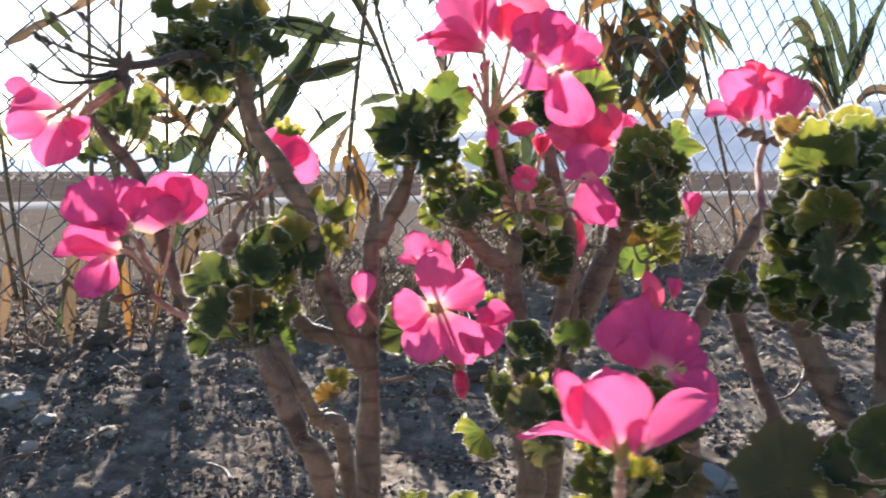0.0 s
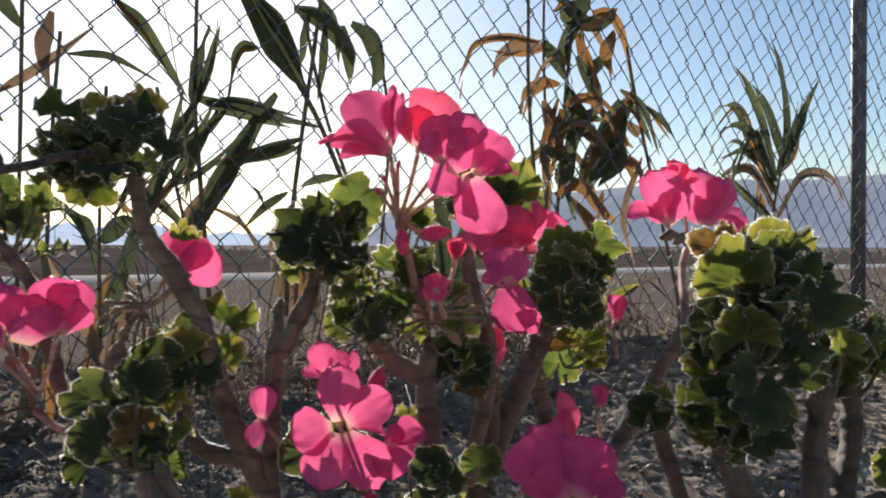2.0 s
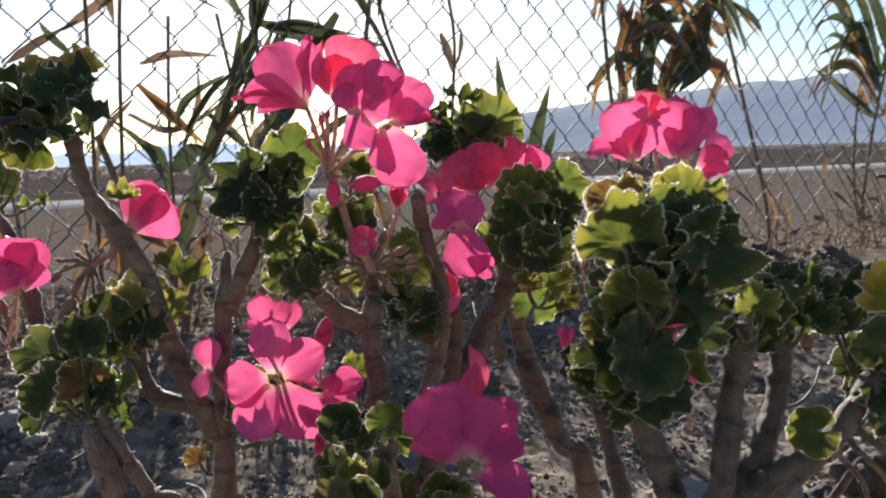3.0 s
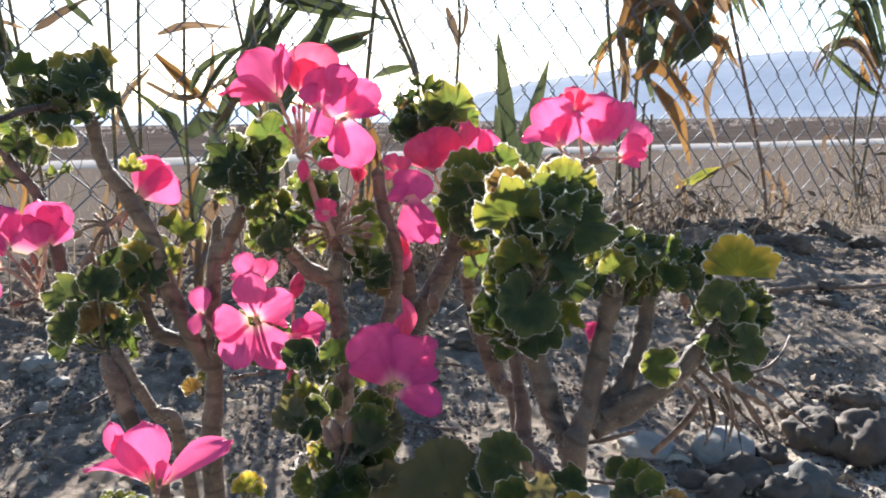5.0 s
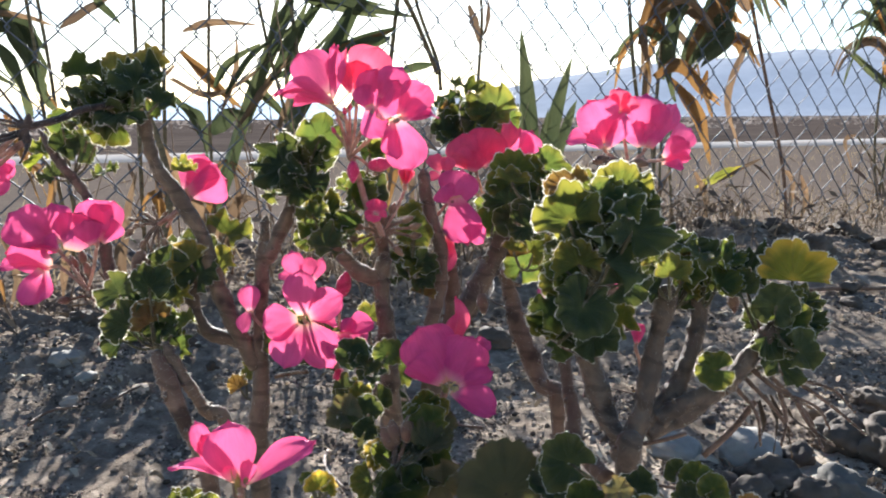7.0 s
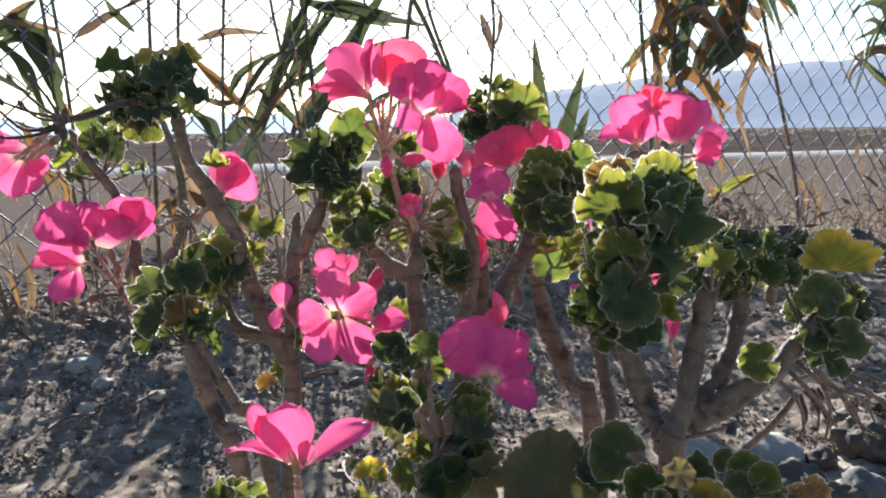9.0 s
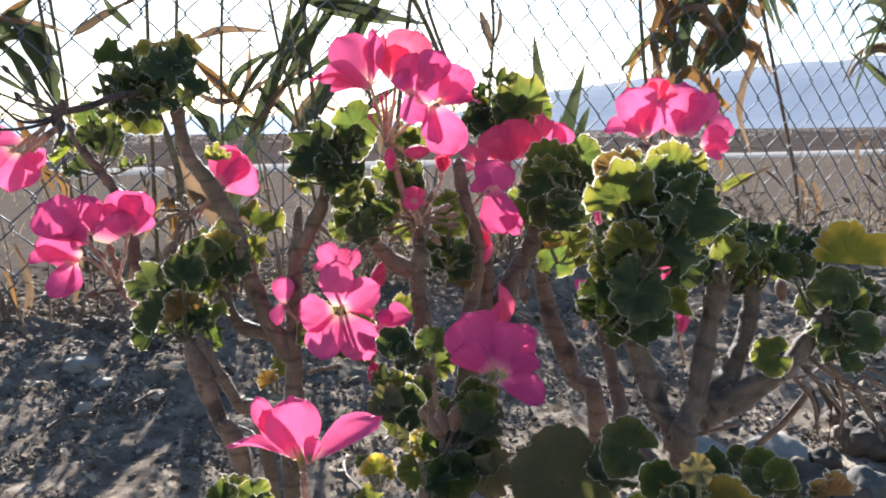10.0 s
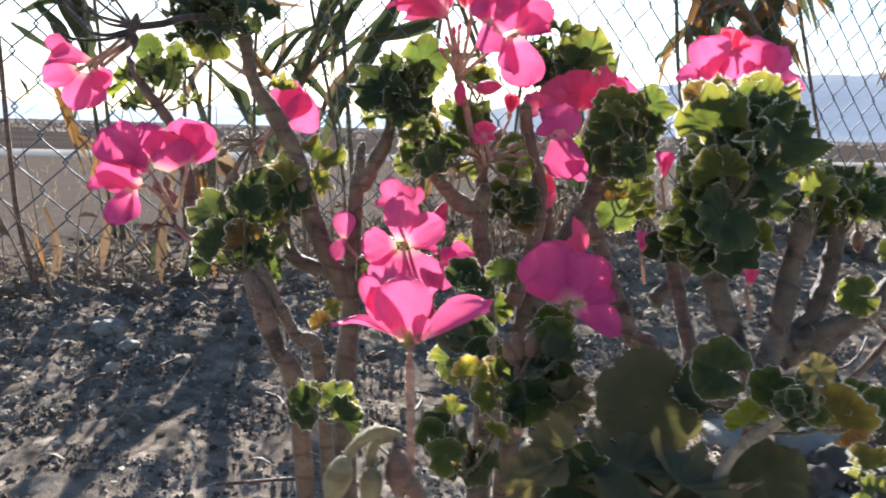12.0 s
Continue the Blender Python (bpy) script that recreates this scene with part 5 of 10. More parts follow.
bloom(middle_plant, (-0.0325, 0.3441, 0.1460), (-0.0240, 0.3462, 0.1339), PINK, [
    ((-0.0325, 0.3441, 0.1466), (-0.0343, 0.3479, 0.1594), (0.30, -0.92, 0.24), 0.0106),
    ((-0.0331, 0.3443, 0.1477), (-0.0349, 0.3433, 0.1364), (-0.21, -0.95, 0.25), 0.0083),
])
bloom(middle_plant, (0.0140, 0.3360, 0.1379), (0.0068, 0.3570, 0.1145), MAGENTA_SHADE, [
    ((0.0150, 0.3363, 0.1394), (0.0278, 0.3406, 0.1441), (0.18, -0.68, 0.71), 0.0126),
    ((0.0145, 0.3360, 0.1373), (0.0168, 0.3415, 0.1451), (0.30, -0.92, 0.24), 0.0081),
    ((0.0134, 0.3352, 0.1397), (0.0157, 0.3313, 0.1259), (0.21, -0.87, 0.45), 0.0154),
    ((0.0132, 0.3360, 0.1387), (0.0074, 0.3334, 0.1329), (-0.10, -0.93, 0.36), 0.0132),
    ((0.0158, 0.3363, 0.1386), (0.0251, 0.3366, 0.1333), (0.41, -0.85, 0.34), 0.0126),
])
bloom(middle_plant, (0.0690, 0.2727, 0.1352), (0.0649, 0.2828, 0.1179), MAGENTA_SHADE, [
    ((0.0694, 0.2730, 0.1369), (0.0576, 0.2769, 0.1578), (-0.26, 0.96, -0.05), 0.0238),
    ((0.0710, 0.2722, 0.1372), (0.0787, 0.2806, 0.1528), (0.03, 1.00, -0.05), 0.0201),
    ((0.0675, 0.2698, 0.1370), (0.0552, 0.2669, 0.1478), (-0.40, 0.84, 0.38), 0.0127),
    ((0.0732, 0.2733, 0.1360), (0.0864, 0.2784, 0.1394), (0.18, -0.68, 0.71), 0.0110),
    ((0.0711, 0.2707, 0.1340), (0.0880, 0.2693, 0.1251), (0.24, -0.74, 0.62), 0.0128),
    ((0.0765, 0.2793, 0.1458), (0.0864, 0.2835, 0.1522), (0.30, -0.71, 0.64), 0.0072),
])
bloom(middle_plant, (0.0700, 0.2896, 0.1451), (0.0643, 0.2895, 0.1155), CORAL, [
    ((0.0700, 0.2896, 0.1451), (0.0705, 0.2950, 0.1661), (0.70, 0.70, -0.10), 0.0090),
    ((0.0708, 0.2917, 0.1446), (0.0755, 0.2965, 0.1594), (-0.68, -0.73, 0.10), 0.0065),
])
bloom(middle_plant, (0.0702, 0.4349, 0.2087), (0.0739, 0.4381, 0.1935), CORAL, [
    ((0.0695, 0.4350, 0.2100), (0.0628, 0.4411, 0.2282), (-0.21, 0.98, -0.00), 0.0255),
    ((0.0720, 0.4364, 0.2106), (0.0780, 0.4443, 0.2313), (-0.02, 1.00, -0.00), 0.0249),
    ((0.0702, 0.4350, 0.2094), (0.0570, 0.4331, 0.2202), (-0.30, 0.82, 0.49), 0.0137),
    ((0.0764, 0.4380, 0.2111), (0.0838, 0.4437, 0.2230), (0.28, -0.64, 0.72), 0.0138),
    ((0.0678, 0.4325, 0.2082), (0.0702, 0.4336, 0.2202), (-0.11, 0.99, 0.05), 0.0151),
])
bloom(middle_plant, (0.0820, 0.4421, 0.2134), (0.0739, 0.4381, 0.1935), CORAL, [
    ((0.0819, 0.4446, 0.2165), (0.0877, 0.4525, 0.2369), (0.60, -0.77, 0.23), 0.0126),
    ((0.0810, 0.4442, 0.2146), (0.0759, 0.4485, 0.2267), (-0.08, -0.94, 0.34), 0.0140),
    ((0.0788, 0.4410, 0.2090), (0.0878, 0.4409, 0.2084), (0.07, -0.59, 0.81), 0.0118),
])
bloom(middle_plant, (0.0915, 0.4532, 0.2122), (0.0739, 0.4381, 0.1935), PINK, [
    ((0.0909, 0.4532, 0.2129), (0.0939, 0.4585, 0.2316), (-0.21, 0.98, -0.05), 0.0206),
    ((0.0941, 0.4557, 0.2134), (0.1005, 0.4621, 0.2303), (0.50, -0.83, 0.23), 0.0150),
    ((0.0921, 0.4553, 0.2121), (0.1036, 0.4584, 0.2172), (0.28, -0.64, 0.72), 0.0128),
])
bloom(middle_plant, (0.0541, 0.4077, 0.2097), (0.0739, 0.4381, 0.1935), CORAL, [
    ((0.0545, 0.4096, 0.2084), (0.0461, 0.4124, 0.2198), (-0.12, -0.76, 0.64), 0.0092),
    ((0.0552, 0.4087, 0.2085), (0.0568, 0.4122, 0.2173), (0.21, -0.92, 0.34), 0.0085),
    ((0.0535, 0.4074, 0.2079), (0.0475, 0.4071, 0.2043), (-0.12, -0.76, 0.64), 0.0072),
])
bloom(middle_plant, (0.0625, 0.3772, 0.1969), (0.0498, 0.3831, 0.1853), MAGENTA_SHADE, [
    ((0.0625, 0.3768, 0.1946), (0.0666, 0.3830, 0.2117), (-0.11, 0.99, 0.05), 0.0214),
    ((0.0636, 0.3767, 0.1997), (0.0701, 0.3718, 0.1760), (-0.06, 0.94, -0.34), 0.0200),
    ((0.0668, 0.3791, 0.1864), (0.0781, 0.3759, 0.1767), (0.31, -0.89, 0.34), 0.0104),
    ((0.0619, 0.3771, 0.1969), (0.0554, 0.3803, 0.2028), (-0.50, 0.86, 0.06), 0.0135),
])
bloom(middle_plant, (0.0596, 0.3763, 0.1799), (0.0498, 0.3831, 0.1853), CORAL, [
    ((0.0596, 0.3764, 0.1810), (0.0541, 0.3736, 0.1601), (0.41, 0.90, -0.13), 0.0092),
    ((0.0606, 0.3785, 0.1807), (0.0606, 0.3776, 0.1682), (-0.51, 0.85, -0.13), 0.0074),
])
bloom(middle_plant, (0.0318, 0.3306, 0.1955), (0.0352, 0.3315, 0.1857), CORAL, [
    ((0.0318, 0.3307, 0.1960), (0.0281, 0.3288, 0.1998), (-0.33, -0.83, 0.45), 0.0066),
    ((0.0316, 0.3307, 0.1960), (0.0299, 0.3334, 0.2019), (0.00, -0.89, 0.45), 0.0066),
    ((0.0321, 0.3307, 0.1960), (0.0340, 0.3338, 0.2014), (0.31, -0.84, 0.44), 0.0066),
    ((0.0324, 0.3307, 0.1955), (0.0369, 0.3315, 0.1975), (0.51, -0.74, 0.44), 0.0060),
    ((0.0320, 0.3296, 0.1954), (0.0314, 0.3269, 0.1914), (0.09, -0.75, 0.65), 0.0066),
    ((0.0313, 0.3306, 0.1955), (0.0275, 0.3289, 0.1942), (-0.33, -0.83, 0.45), 0.0060),
])
stamens(middle_plant, (0.0715, 0.2604, 0.1393), (0.55, -0.6, 0.15), 0.0042, STAMEN)
sepals(middle_plant, (0.0690, 0.2680, 0.1352), (-0.1, 0.1, 1.0), 0.0040, 0.0018, SEPAL)
stamens(middle_plant, (-0.0028, 0.3295, 0.1472), (0.0, -0.8, 0.5), 0.0032, STAMEN)
# leaves added behind the facing floret to shade its lower petals
leaf(middle_plant, (-0.0029, 0.3513, 0.1308), (0.20, -0.88, 0.44), (-0.20, 0.13, 0.97), 0.0125, SHADELEAF, kind=4, stalk=(0.0068, 0.3570, 0.1145))
leaf(middle_plant, (-0.0147, 0.3484, 0.1341), (-0.09, -0.90, 0.43), (-0.80, -0.00, 0.60), 0.0110, SHADELEAF, kind=5, stalk=(0.0068, 0.3570, 0.1145))
leaf(middle_plant, (-0.0072, 0.3583, 0.1399), (0.09, -0.77, 0.63), (0.09, 0.16, 0.98), 0.0075, SHADELEAF, kind=1, stalk=(0.0068, 0.3570, 0.1145))
bud(middle_plant, (0.0195, 0.3417, 0.2136), (0.02, -0.23, -0.97), 0.0102, REDBUD, foot=(0.0180, 0.3446, 0.2212))
bud(middle_plant, (0.0323, 0.3435, 0.2172), (0.99, 0.01, 0.12), 0.0117, REDBUD, foot=(0.0180, 0.3446, 0.2212))
bud(middle_plant, (0.0156, 0.3450, 0.2416), (-0.10, 0.02, 0.99), 0.0042, REDBUD, foot=(0.0180, 0.3446, 0.2212))
bud(middle_plant, (0.0126, 0.3442, 0.2378), (-0.37, -0.01, 0.93), 0.0038, REDBUD, foot=(0.0180, 0.3446, 0.2212))
bud(middle_plant, (0.0181, 0.3455, 0.2433), (0.19, 0.05, 0.98), 0.0036, REDBUD, foot=(0.0180, 0.3446, 0.2212))
bud(middle_plant, (0.0106, 0.3433, 0.2328), (-0.45, -0.02, 0.89), 0.0036, REDBUD, foot=(0.0180, 0.3446, 0.2212))
bud(middle_plant, (0.0206, 0.3435, 0.1883), (-0.96, -0.17, 0.21), 0.0062, BUD, foot=(0.0311, 0.3461, 0.1837))
bud(middle_plant, (0.0256, 0.3446, 0.1926), (-0.37, -0.01, 0.93), 0.0062, BUD, foot=(0.0311, 0.3461, 0.1837))
bud(middle_plant, (0.0440, 0.3464, 0.1916), (0.92, 0.05, 0.38), 0.0062, BUD, foot=(0.0311, 0.3461, 0.1837))
bud(middle_plant, (0.0477, 0.3458, 0.1839), (1.00, 0.01, 0.01), 0.0062, BUD, foot=(0.0311, 0.3461, 0.1837))
bud(middle_plant, (0.0181, 0.3425, 0.1824), (-0.98, -0.20, 0.01), 0.0062, BUD, foot=(0.0311, 0.3461, 0.1837))
bud(middle_plant, (0.0371, 0.3464, 0.1967), (0.36, 0.07, 0.93), 0.0062, BUD, foot=(0.0311, 0.3461, 0.1837))
bud(middle_plant, (0.0474, 0.3463, 0.1883), (0.95, 0.04, 0.30), 0.0062, BUD, foot=(0.0311, 0.3461, 0.1837))
bud(middle_plant, (0.0207, 0.3422, 0.1781), (-0.82, -0.26, -0.51), 0.0062, BUD, foot=(0.0311, 0.3461, 0.1837))
bud(middle_plant, (0.0399, 0.3440, 0.1768), (0.72, -0.13, -0.68), 0.0062, BUD, foot=(0.0311, 0.3461, 0.1837))
floret(middle_plant, (0.0299, 0.3419, 0.1918), (0.02, -0.16, 0.99), 0.0067, CORAL, 0.2, foot=(0.0311, 0.3461, 0.1837))
floret(middle_plant, (0.0408, 0.3602, 0.2063), (0.12, -0.08, 0.99), 0.0089, CORAL, 0.2, foot=(0.0311, 0.3461, 0.1837))
leaf(middle_plant, (0.0038, 0.3504, 0.1933), (0.35, -0.40, 0.85), (-0.02, -0.18, 0.98), 0.0105, LIME, kind=11, stalk=(0.0072, 0.3429, 0.1786))
leaf(middle_plant, (0.0007, 0.3494, 0.1827), (0.54, -0.44, 0.72), (-0.38, 0.27, 0.89), 0.0115, GREEN, kind=11, stalk=(0.0061, 0.3428, 0.1786))
leaf(middle_plant, (0.0099, 0.3448, 0.1854), (-0.50, -0.64, 0.58), (0.16, 0.13, 0.98), 0.0096, SHADELEAF, kind=6, stalk=(0.0077, 0.3429, 0.1786))
leaf(middle_plant, (0.0200, 0.3390, 0.1879), (-0.46, -0.81, 0.37), (0.75, -0.17, 0.63), 0.0071, GREEN, kind=3, stalk=(0.0086, 0.3430, 0.1786))
leaf(middle_plant, (0.0016, 0.3351, 0.1952), (-0.13, -0.43, 0.90), (-0.31, 0.16, 0.94), 0.0076, LIME, kind=1, stalk=(0.0090, 0.3431, 0.1786))
leaf(middle_plant, (0.0084, 0.3320, 0.1804), (0.41, -0.56, 0.72), (-1.00, 0.10, 0.02), 0.0084, SHADELEAF, kind=2, stalk=(0.0086, 0.3430, 0.1786))
leaf(middle_plant, (-0.0039, 0.3472, 0.1824), (0.27, -0.95, 0.13), (-0.78, 0.07, 0.62), 0.0064, GREEN, kind=2, stalk=(0.0082, 0.3430, 0.1786))
leaf(middle_plant, (0.0137, 0.3543, 0.1856), (-0.32, -0.84, 0.44), (0.61, 0.17, 0.78), 0.0084, SHADELEAF, kind=2)
leaf(middle_plant, (0.0005, 0.3574, 0.1962), (0.04, -0.77, 0.63), (-0.21, 0.11, 0.97), 0.0087, SHADELEAF, kind=7)
leaf(middle_plant, (0.0118, 0.3576, 0.1900), (-0.40, -0.67, 0.63), (0.40, 0.16, 0.90), 0.0084, SHADELEAF, kind=7)
leaf(middle_plant, (0.0166, 0.3633, 0.2015), (0.26, -0.96, -0.09), (0.30, -0.12, 0.95), 0.0108, GREEN, kind=8, stalk=(0.0197, 0.3566, 0.1958))
leaf(middle_plant, (0.0276, 0.3685, 0.2205), (0.74, -0.68, -0.01), (0.41, 0.03, 0.91), 0.0078, LIME, kind=10, stalk=(0.0175, 0.3564, 0.1958))
leaf(middle_plant, (0.0168, 0.3510, 0.2019), (0.69, -0.68, 0.24), (0.08, 0.12, 0.99), 0.0088, GREEN, kind=3, stalk=(0.0194, 0.3566, 0.1958))
leaf(middle_plant, (0.0269, 0.3543, 0.2044), (0.46, -0.78, 0.42), (0.63, -0.19, 0.75), 0.0073, SHADELEAF, kind=4, stalk=(0.0179, 0.3564, 0.1958))
leaf(middle_plant, (0.0233, 0.3652, 0.2213), (0.29, -0.82, 0.50), (0.25, 0.05, 0.97), 0.0060, GREEN, kind=5, stalk=(0.0183, 0.3565, 0.1958))
leaf(middle_plant, (0.0453, 0.3681, 0.1657), (0.47, -0.29, 0.83), (-0.17, -0.28, 0.94), 0.0123, LIME, kind=9, stalk=(0.0442, 0.3741, 0.1557))
leaf(middle_plant, (0.0485, 0.3778, 0.1571), (-0.07, -0.67, 0.74), (0.21, -0.10, 0.97), 0.0098, LIME, kind=8, stalk=(0.0461, 0.3743, 0.1557))
leaf(middle_plant, (0.0408, 0.3736, 0.1597), (-0.40, -0.31, 0.86), (-0.64, -0.08, 0.77), 0.0093, SHADELEAF, kind=6, stalk=(0.0441, 0.3741, 0.1557))
leaf(middle_plant, (0.0473, 0.3704, 0.1511), (-0.02, -0.70, 0.71), (0.25, 0.01, 0.97), 0.0069, ORANGE, kind=10, stalk=(0.0465, 0.3744, 0.1557))
leaf(middle_plant, (0.0369, 0.3713, 0.1678), (0.56, -0.42, 0.71), (-0.37, 0.09, 0.92), 0.0077, SHADELEAF, kind=6, stalk=(0.0463, 0.3744, 0.1557))
leaf(middle_plant, (0.0784, 0.4593, 0.2414), (-0.17, -0.85, 0.50), (0.62, -0.01, 0.78), 0.0145, GREEN, kind=2, stalk=(0.0629, 0.4659, 0.2214))
leaf(middle_plant, (0.0634, 0.4602, 0.2537), (0.22, -0.31, 0.92), (0.07, 0.08, 0.99), 0.0091, LIME, kind=5, stalk=(0.0598, 0.4656, 0.2214))
leaf(middle_plant, (0.0536, 0.4741, 0.2360), (0.47, -0.75, 0.46), (-0.39, 0.08, 0.92), 0.0109, ORANGE, kind=4, stalk=(0.0626, 0.4659, 0.2214))
leaf(middle_plant, (0.0507, 0.4759, 0.2480), (-0.32, -0.43, 0.84), (-0.28, -0.13, 0.95), 0.0087, GREEN, kind=1, stalk=(0.0621, 0.4659, 0.2214))
leaf(middle_plant, (0.0697, 0.4607, 0.2367), (0.14, -0.98, 0.17), (0.37, 0.18, 0.91), 0.0110, SHADELEAF, kind=5, stalk=(0.0611, 0.4658, 0.2214))
leaf(middle_plant, (0.0618, 0.4710, 0.2406), (-0.15, -0.69, 0.71), (-0.12, -0.15, 0.98), 0.0104, LIME, kind=9, stalk=(0.0609, 0.4657, 0.2214))
leaf(middle_plant, (0.0859, 0.4683, 0.2368), (-0.23, -0.97, 0.00), (0.75, -0.00, 0.66), 0.0092, GREEN, kind=7, stalk=(0.0597, 0.4656, 0.2214))
leaf(middle_plant, (0.0503, 0.4581, 0.2270), (0.47, -0.56, 0.69), (-0.84, 0.15, 0.53), 0.0110, SHADELEAF, kind=5, stalk=(0.0612, 0.4658, 0.2214))
leaf(middle_plant, (0.0739, 0.4821, 0.2410), (0.50, -0.50, 0.71), (0.49, 0.16, 0.85), 0.0090, SHADELEAF, kind=4)
leaf(middle_plant, (0.0589, 0.4663, 0.2317), (-0.16, -0.80, 0.58), (-0.20, 0.11, 0.97), 0.0127, GREEN, kind=5)
leaf(middle_plant, (0.0700, 0.4743, 0.2423), (-0.12, -0.70, 0.70), (0.34, 0.16, 0.93), 0.0092, SHADELEAF, kind=2)
leaf(middle_plant, (0.0555, 0.4721, 0.2394), (0.12, -0.57, 0.82), (-0.27, 0.10, 0.96), 0.0101, SHADELEAF, kind=7)
leaf(middle_plant, (0.0906, 0.4006, 0.2044), (0.42, -0.90, 0.10), (-0.13, -0.08, 0.99), 0.0152, LIME, kind=11, stalk=(0.0962, 0.4079, 0.1780))
leaf(middle_plant, (0.1074, 0.4061, 0.2127), (0.52, -0.85, -0.09), (0.26, 0.15, 0.95), 0.0107, GREEN, kind=2, stalk=(0.0954, 0.4078, 0.1780))
leaf(middle_plant, (0.0812, 0.4140, 0.1862), (-0.24, -0.97, 0.01), (-0.62, -0.29, 0.73), 0.0111, GREEN, kind=7, stalk=(0.0964, 0.4079, 0.1780))
leaf(middle_plant, (0.0956, 0.4155, 0.1871), (0.64, -0.50, 0.58), (0.26, 0.24, 0.94), 0.0098, SHADELEAF, kind=9, stalk=(0.0935, 0.4076, 0.1780))
leaf(middle_plant, (0.1056, 0.4093, 0.1991), (0.56, -0.76, 0.34), (0.33, 0.31, 0.89), 0.0099, SHADELEAF, kind=7, stalk=(0.0956, 0.4078, 0.1780))
leaf(middle_plant, (0.0896, 0.3982, 0.1945), (0.42, -0.85, 0.31), (-0.40, 0.20, 0.89), 0.0126, SHADELEAF, kind=10, stalk=(0.0952, 0.4078, 0.1780))
leaf(middle_plant, (0.1090, 0.4035, 0.2018), (0.44, -0.85, 0.30), (0.38, 0.05, 0.93), 0.0083, LIME, kind=10, stalk=(0.0947, 0.4077, 0.1780))
leaf(middle_plant, (0.1037, 0.4070, 0.1846), (0.54, -0.84, 0.01), (0.77, 0.03, 0.64), 0.0099, SHADELEAF, kind=1, stalk=(0.0940, 0.4076, 0.1780))
leaf(middle_plant, (0.0958, 0.4243, 0.2060), (0.19, -0.82, 0.54), (0.01, 0.13, 0.99), 0.0120, SHADELEAF, kind=2)
leaf(middle_plant, (0.1009, 0.4236, 0.2016), (0.18, -0.70, 0.69), (0.19, 0.15, 0.97), 0.0097, GREEN, kind=1)
leaf(middle_plant, (0.1022, 0.4080, 0.1661), (-0.48, -0.66, 0.58), (0.63, -0.05, 0.77), 0.0122, LIME, kind=9, stalk=(0.0984, 0.4153, 0.1560))
leaf(middle_plant, (0.0930, 0.4141, 0.1633), (-0.05, -0.51, 0.86), (-0.11, 0.43, 0.90), 0.0109, ORANGE, kind=11, stalk=(0.0966, 0.4151, 0.1560))
leaf(middle_plant, (0.1093, 0.4194, 0.1592), (0.05, -0.65, 0.76), (0.58, -0.25, 0.78), 0.0075, YELLOW, kind=7, stalk=(0.0965, 0.4151, 0.1560))
bud(middle_plant, (0.0078, 0.3548, 0.1100), (0.1, -0.2, -1.0), 0.0125, REDBUD, foot=(0.0072, 0.3551, 0.1175))
bud(middle_plant, (0.0099, 0.3607, 0.1579), (0.27, 0.15, 0.95), 0.0136, REDBUD, foot=(0.0072, 0.3551, 0.1175))
leaf(middle_plant, (0.0275, 0.3711, 0.0993), (0.65, -0.62, 0.44), (0.09, -0.12, 0.99), 0.0111, SHADELEAF, kind=1, stalk=(0.0261, 0.3638, 0.0923))
leaf(middle_plant, (0.0364, 0.3631, 0.1134), (0.26, -0.56, 0.78), (0.23, 0.36, 0.90), 0.0092, GREEN, kind=1, stalk=(0.0261, 0.3638, 0.0923))
leaf(middle_plant, (0.0329, 0.3684, 0.0858), (0.31, -0.32, 0.89), (1.00, 0.04, 0.02), 0.0110, GREEN, kind=6, stalk=(0.0248, 0.3637, 0.0923))
leaf(middle_plant, (0.0181, 0.3627, 0.0866), (-0.69, -0.70, -0.19), (-0.79, -0.46, -0.41), 0.0105, GREEN, kind=11, stalk=(0.0264, 0.3639, 0.0923))
leaf(middle_plant, (0.0215, 0.3617, 0.1414), (0.32, -0.63, 0.71), (-0.08, 0.14, 0.99), 0.0061, LIME, kind=3, stalk=(0.0260, 0.3638, 0.0923))
bud(middle_plant, (0.0283, 0.3300, 0.1033), (0.02, -0.23, -0.97), 0.0128, BUD, foot=(0.0296, 0.3417, 0.1137))
leaf(middle_plant, (0.0464, 0.2536, 0.1143), (0.33, -0.47, 0.82), (-0.86, -0.27, 0.42), 0.0064, YELLOW, kind=10, stalk=(0.0561, 0.2482, 0.1144))
leaf(middle_plant, (0.0599, 0.2478, 0.1176), (-0.07, -0.26, 0.96), (0.65, 0.40, 0.65), 0.0062, DULLSHADE, kind=6, stalk=(0.0554, 0.2481, 0.1144))
leaf(middle_plant, (0.0659, 0.2398, 0.1234), (0.23, -0.46, 0.86), (0.76, 0.37, 0.54), 0.0069, DULLSHADE, kind=3, stalk=(0.0548, 0.2481, 0.1144))
leaf(middle_plant, (0.0617, 0.2529, 0.1269), (0.24, -0.46, 0.86), (0.40, 0.19, 0.90), 0.0070, GREEN, kind=9, stalk=(0.0546, 0.2480, 0.1144))
leaf(middle_plant, (0.0489, 0.2536, 0.1125), (0.29, -0.66, 0.70), (-0.87, 0.30, 0.40), 0.0068, GREEN, kind=3, stalk=(0.0545, 0.2480, 0.1144))
leaf(middle_plant, (0.0697, 0.2425, 0.1094), (0.50, -0.86, 0.14), (0.87, 0.33, -0.36), 0.0078, DULLSHADE, kind=7, stalk=(0.0556, 0.2481, 0.1144))
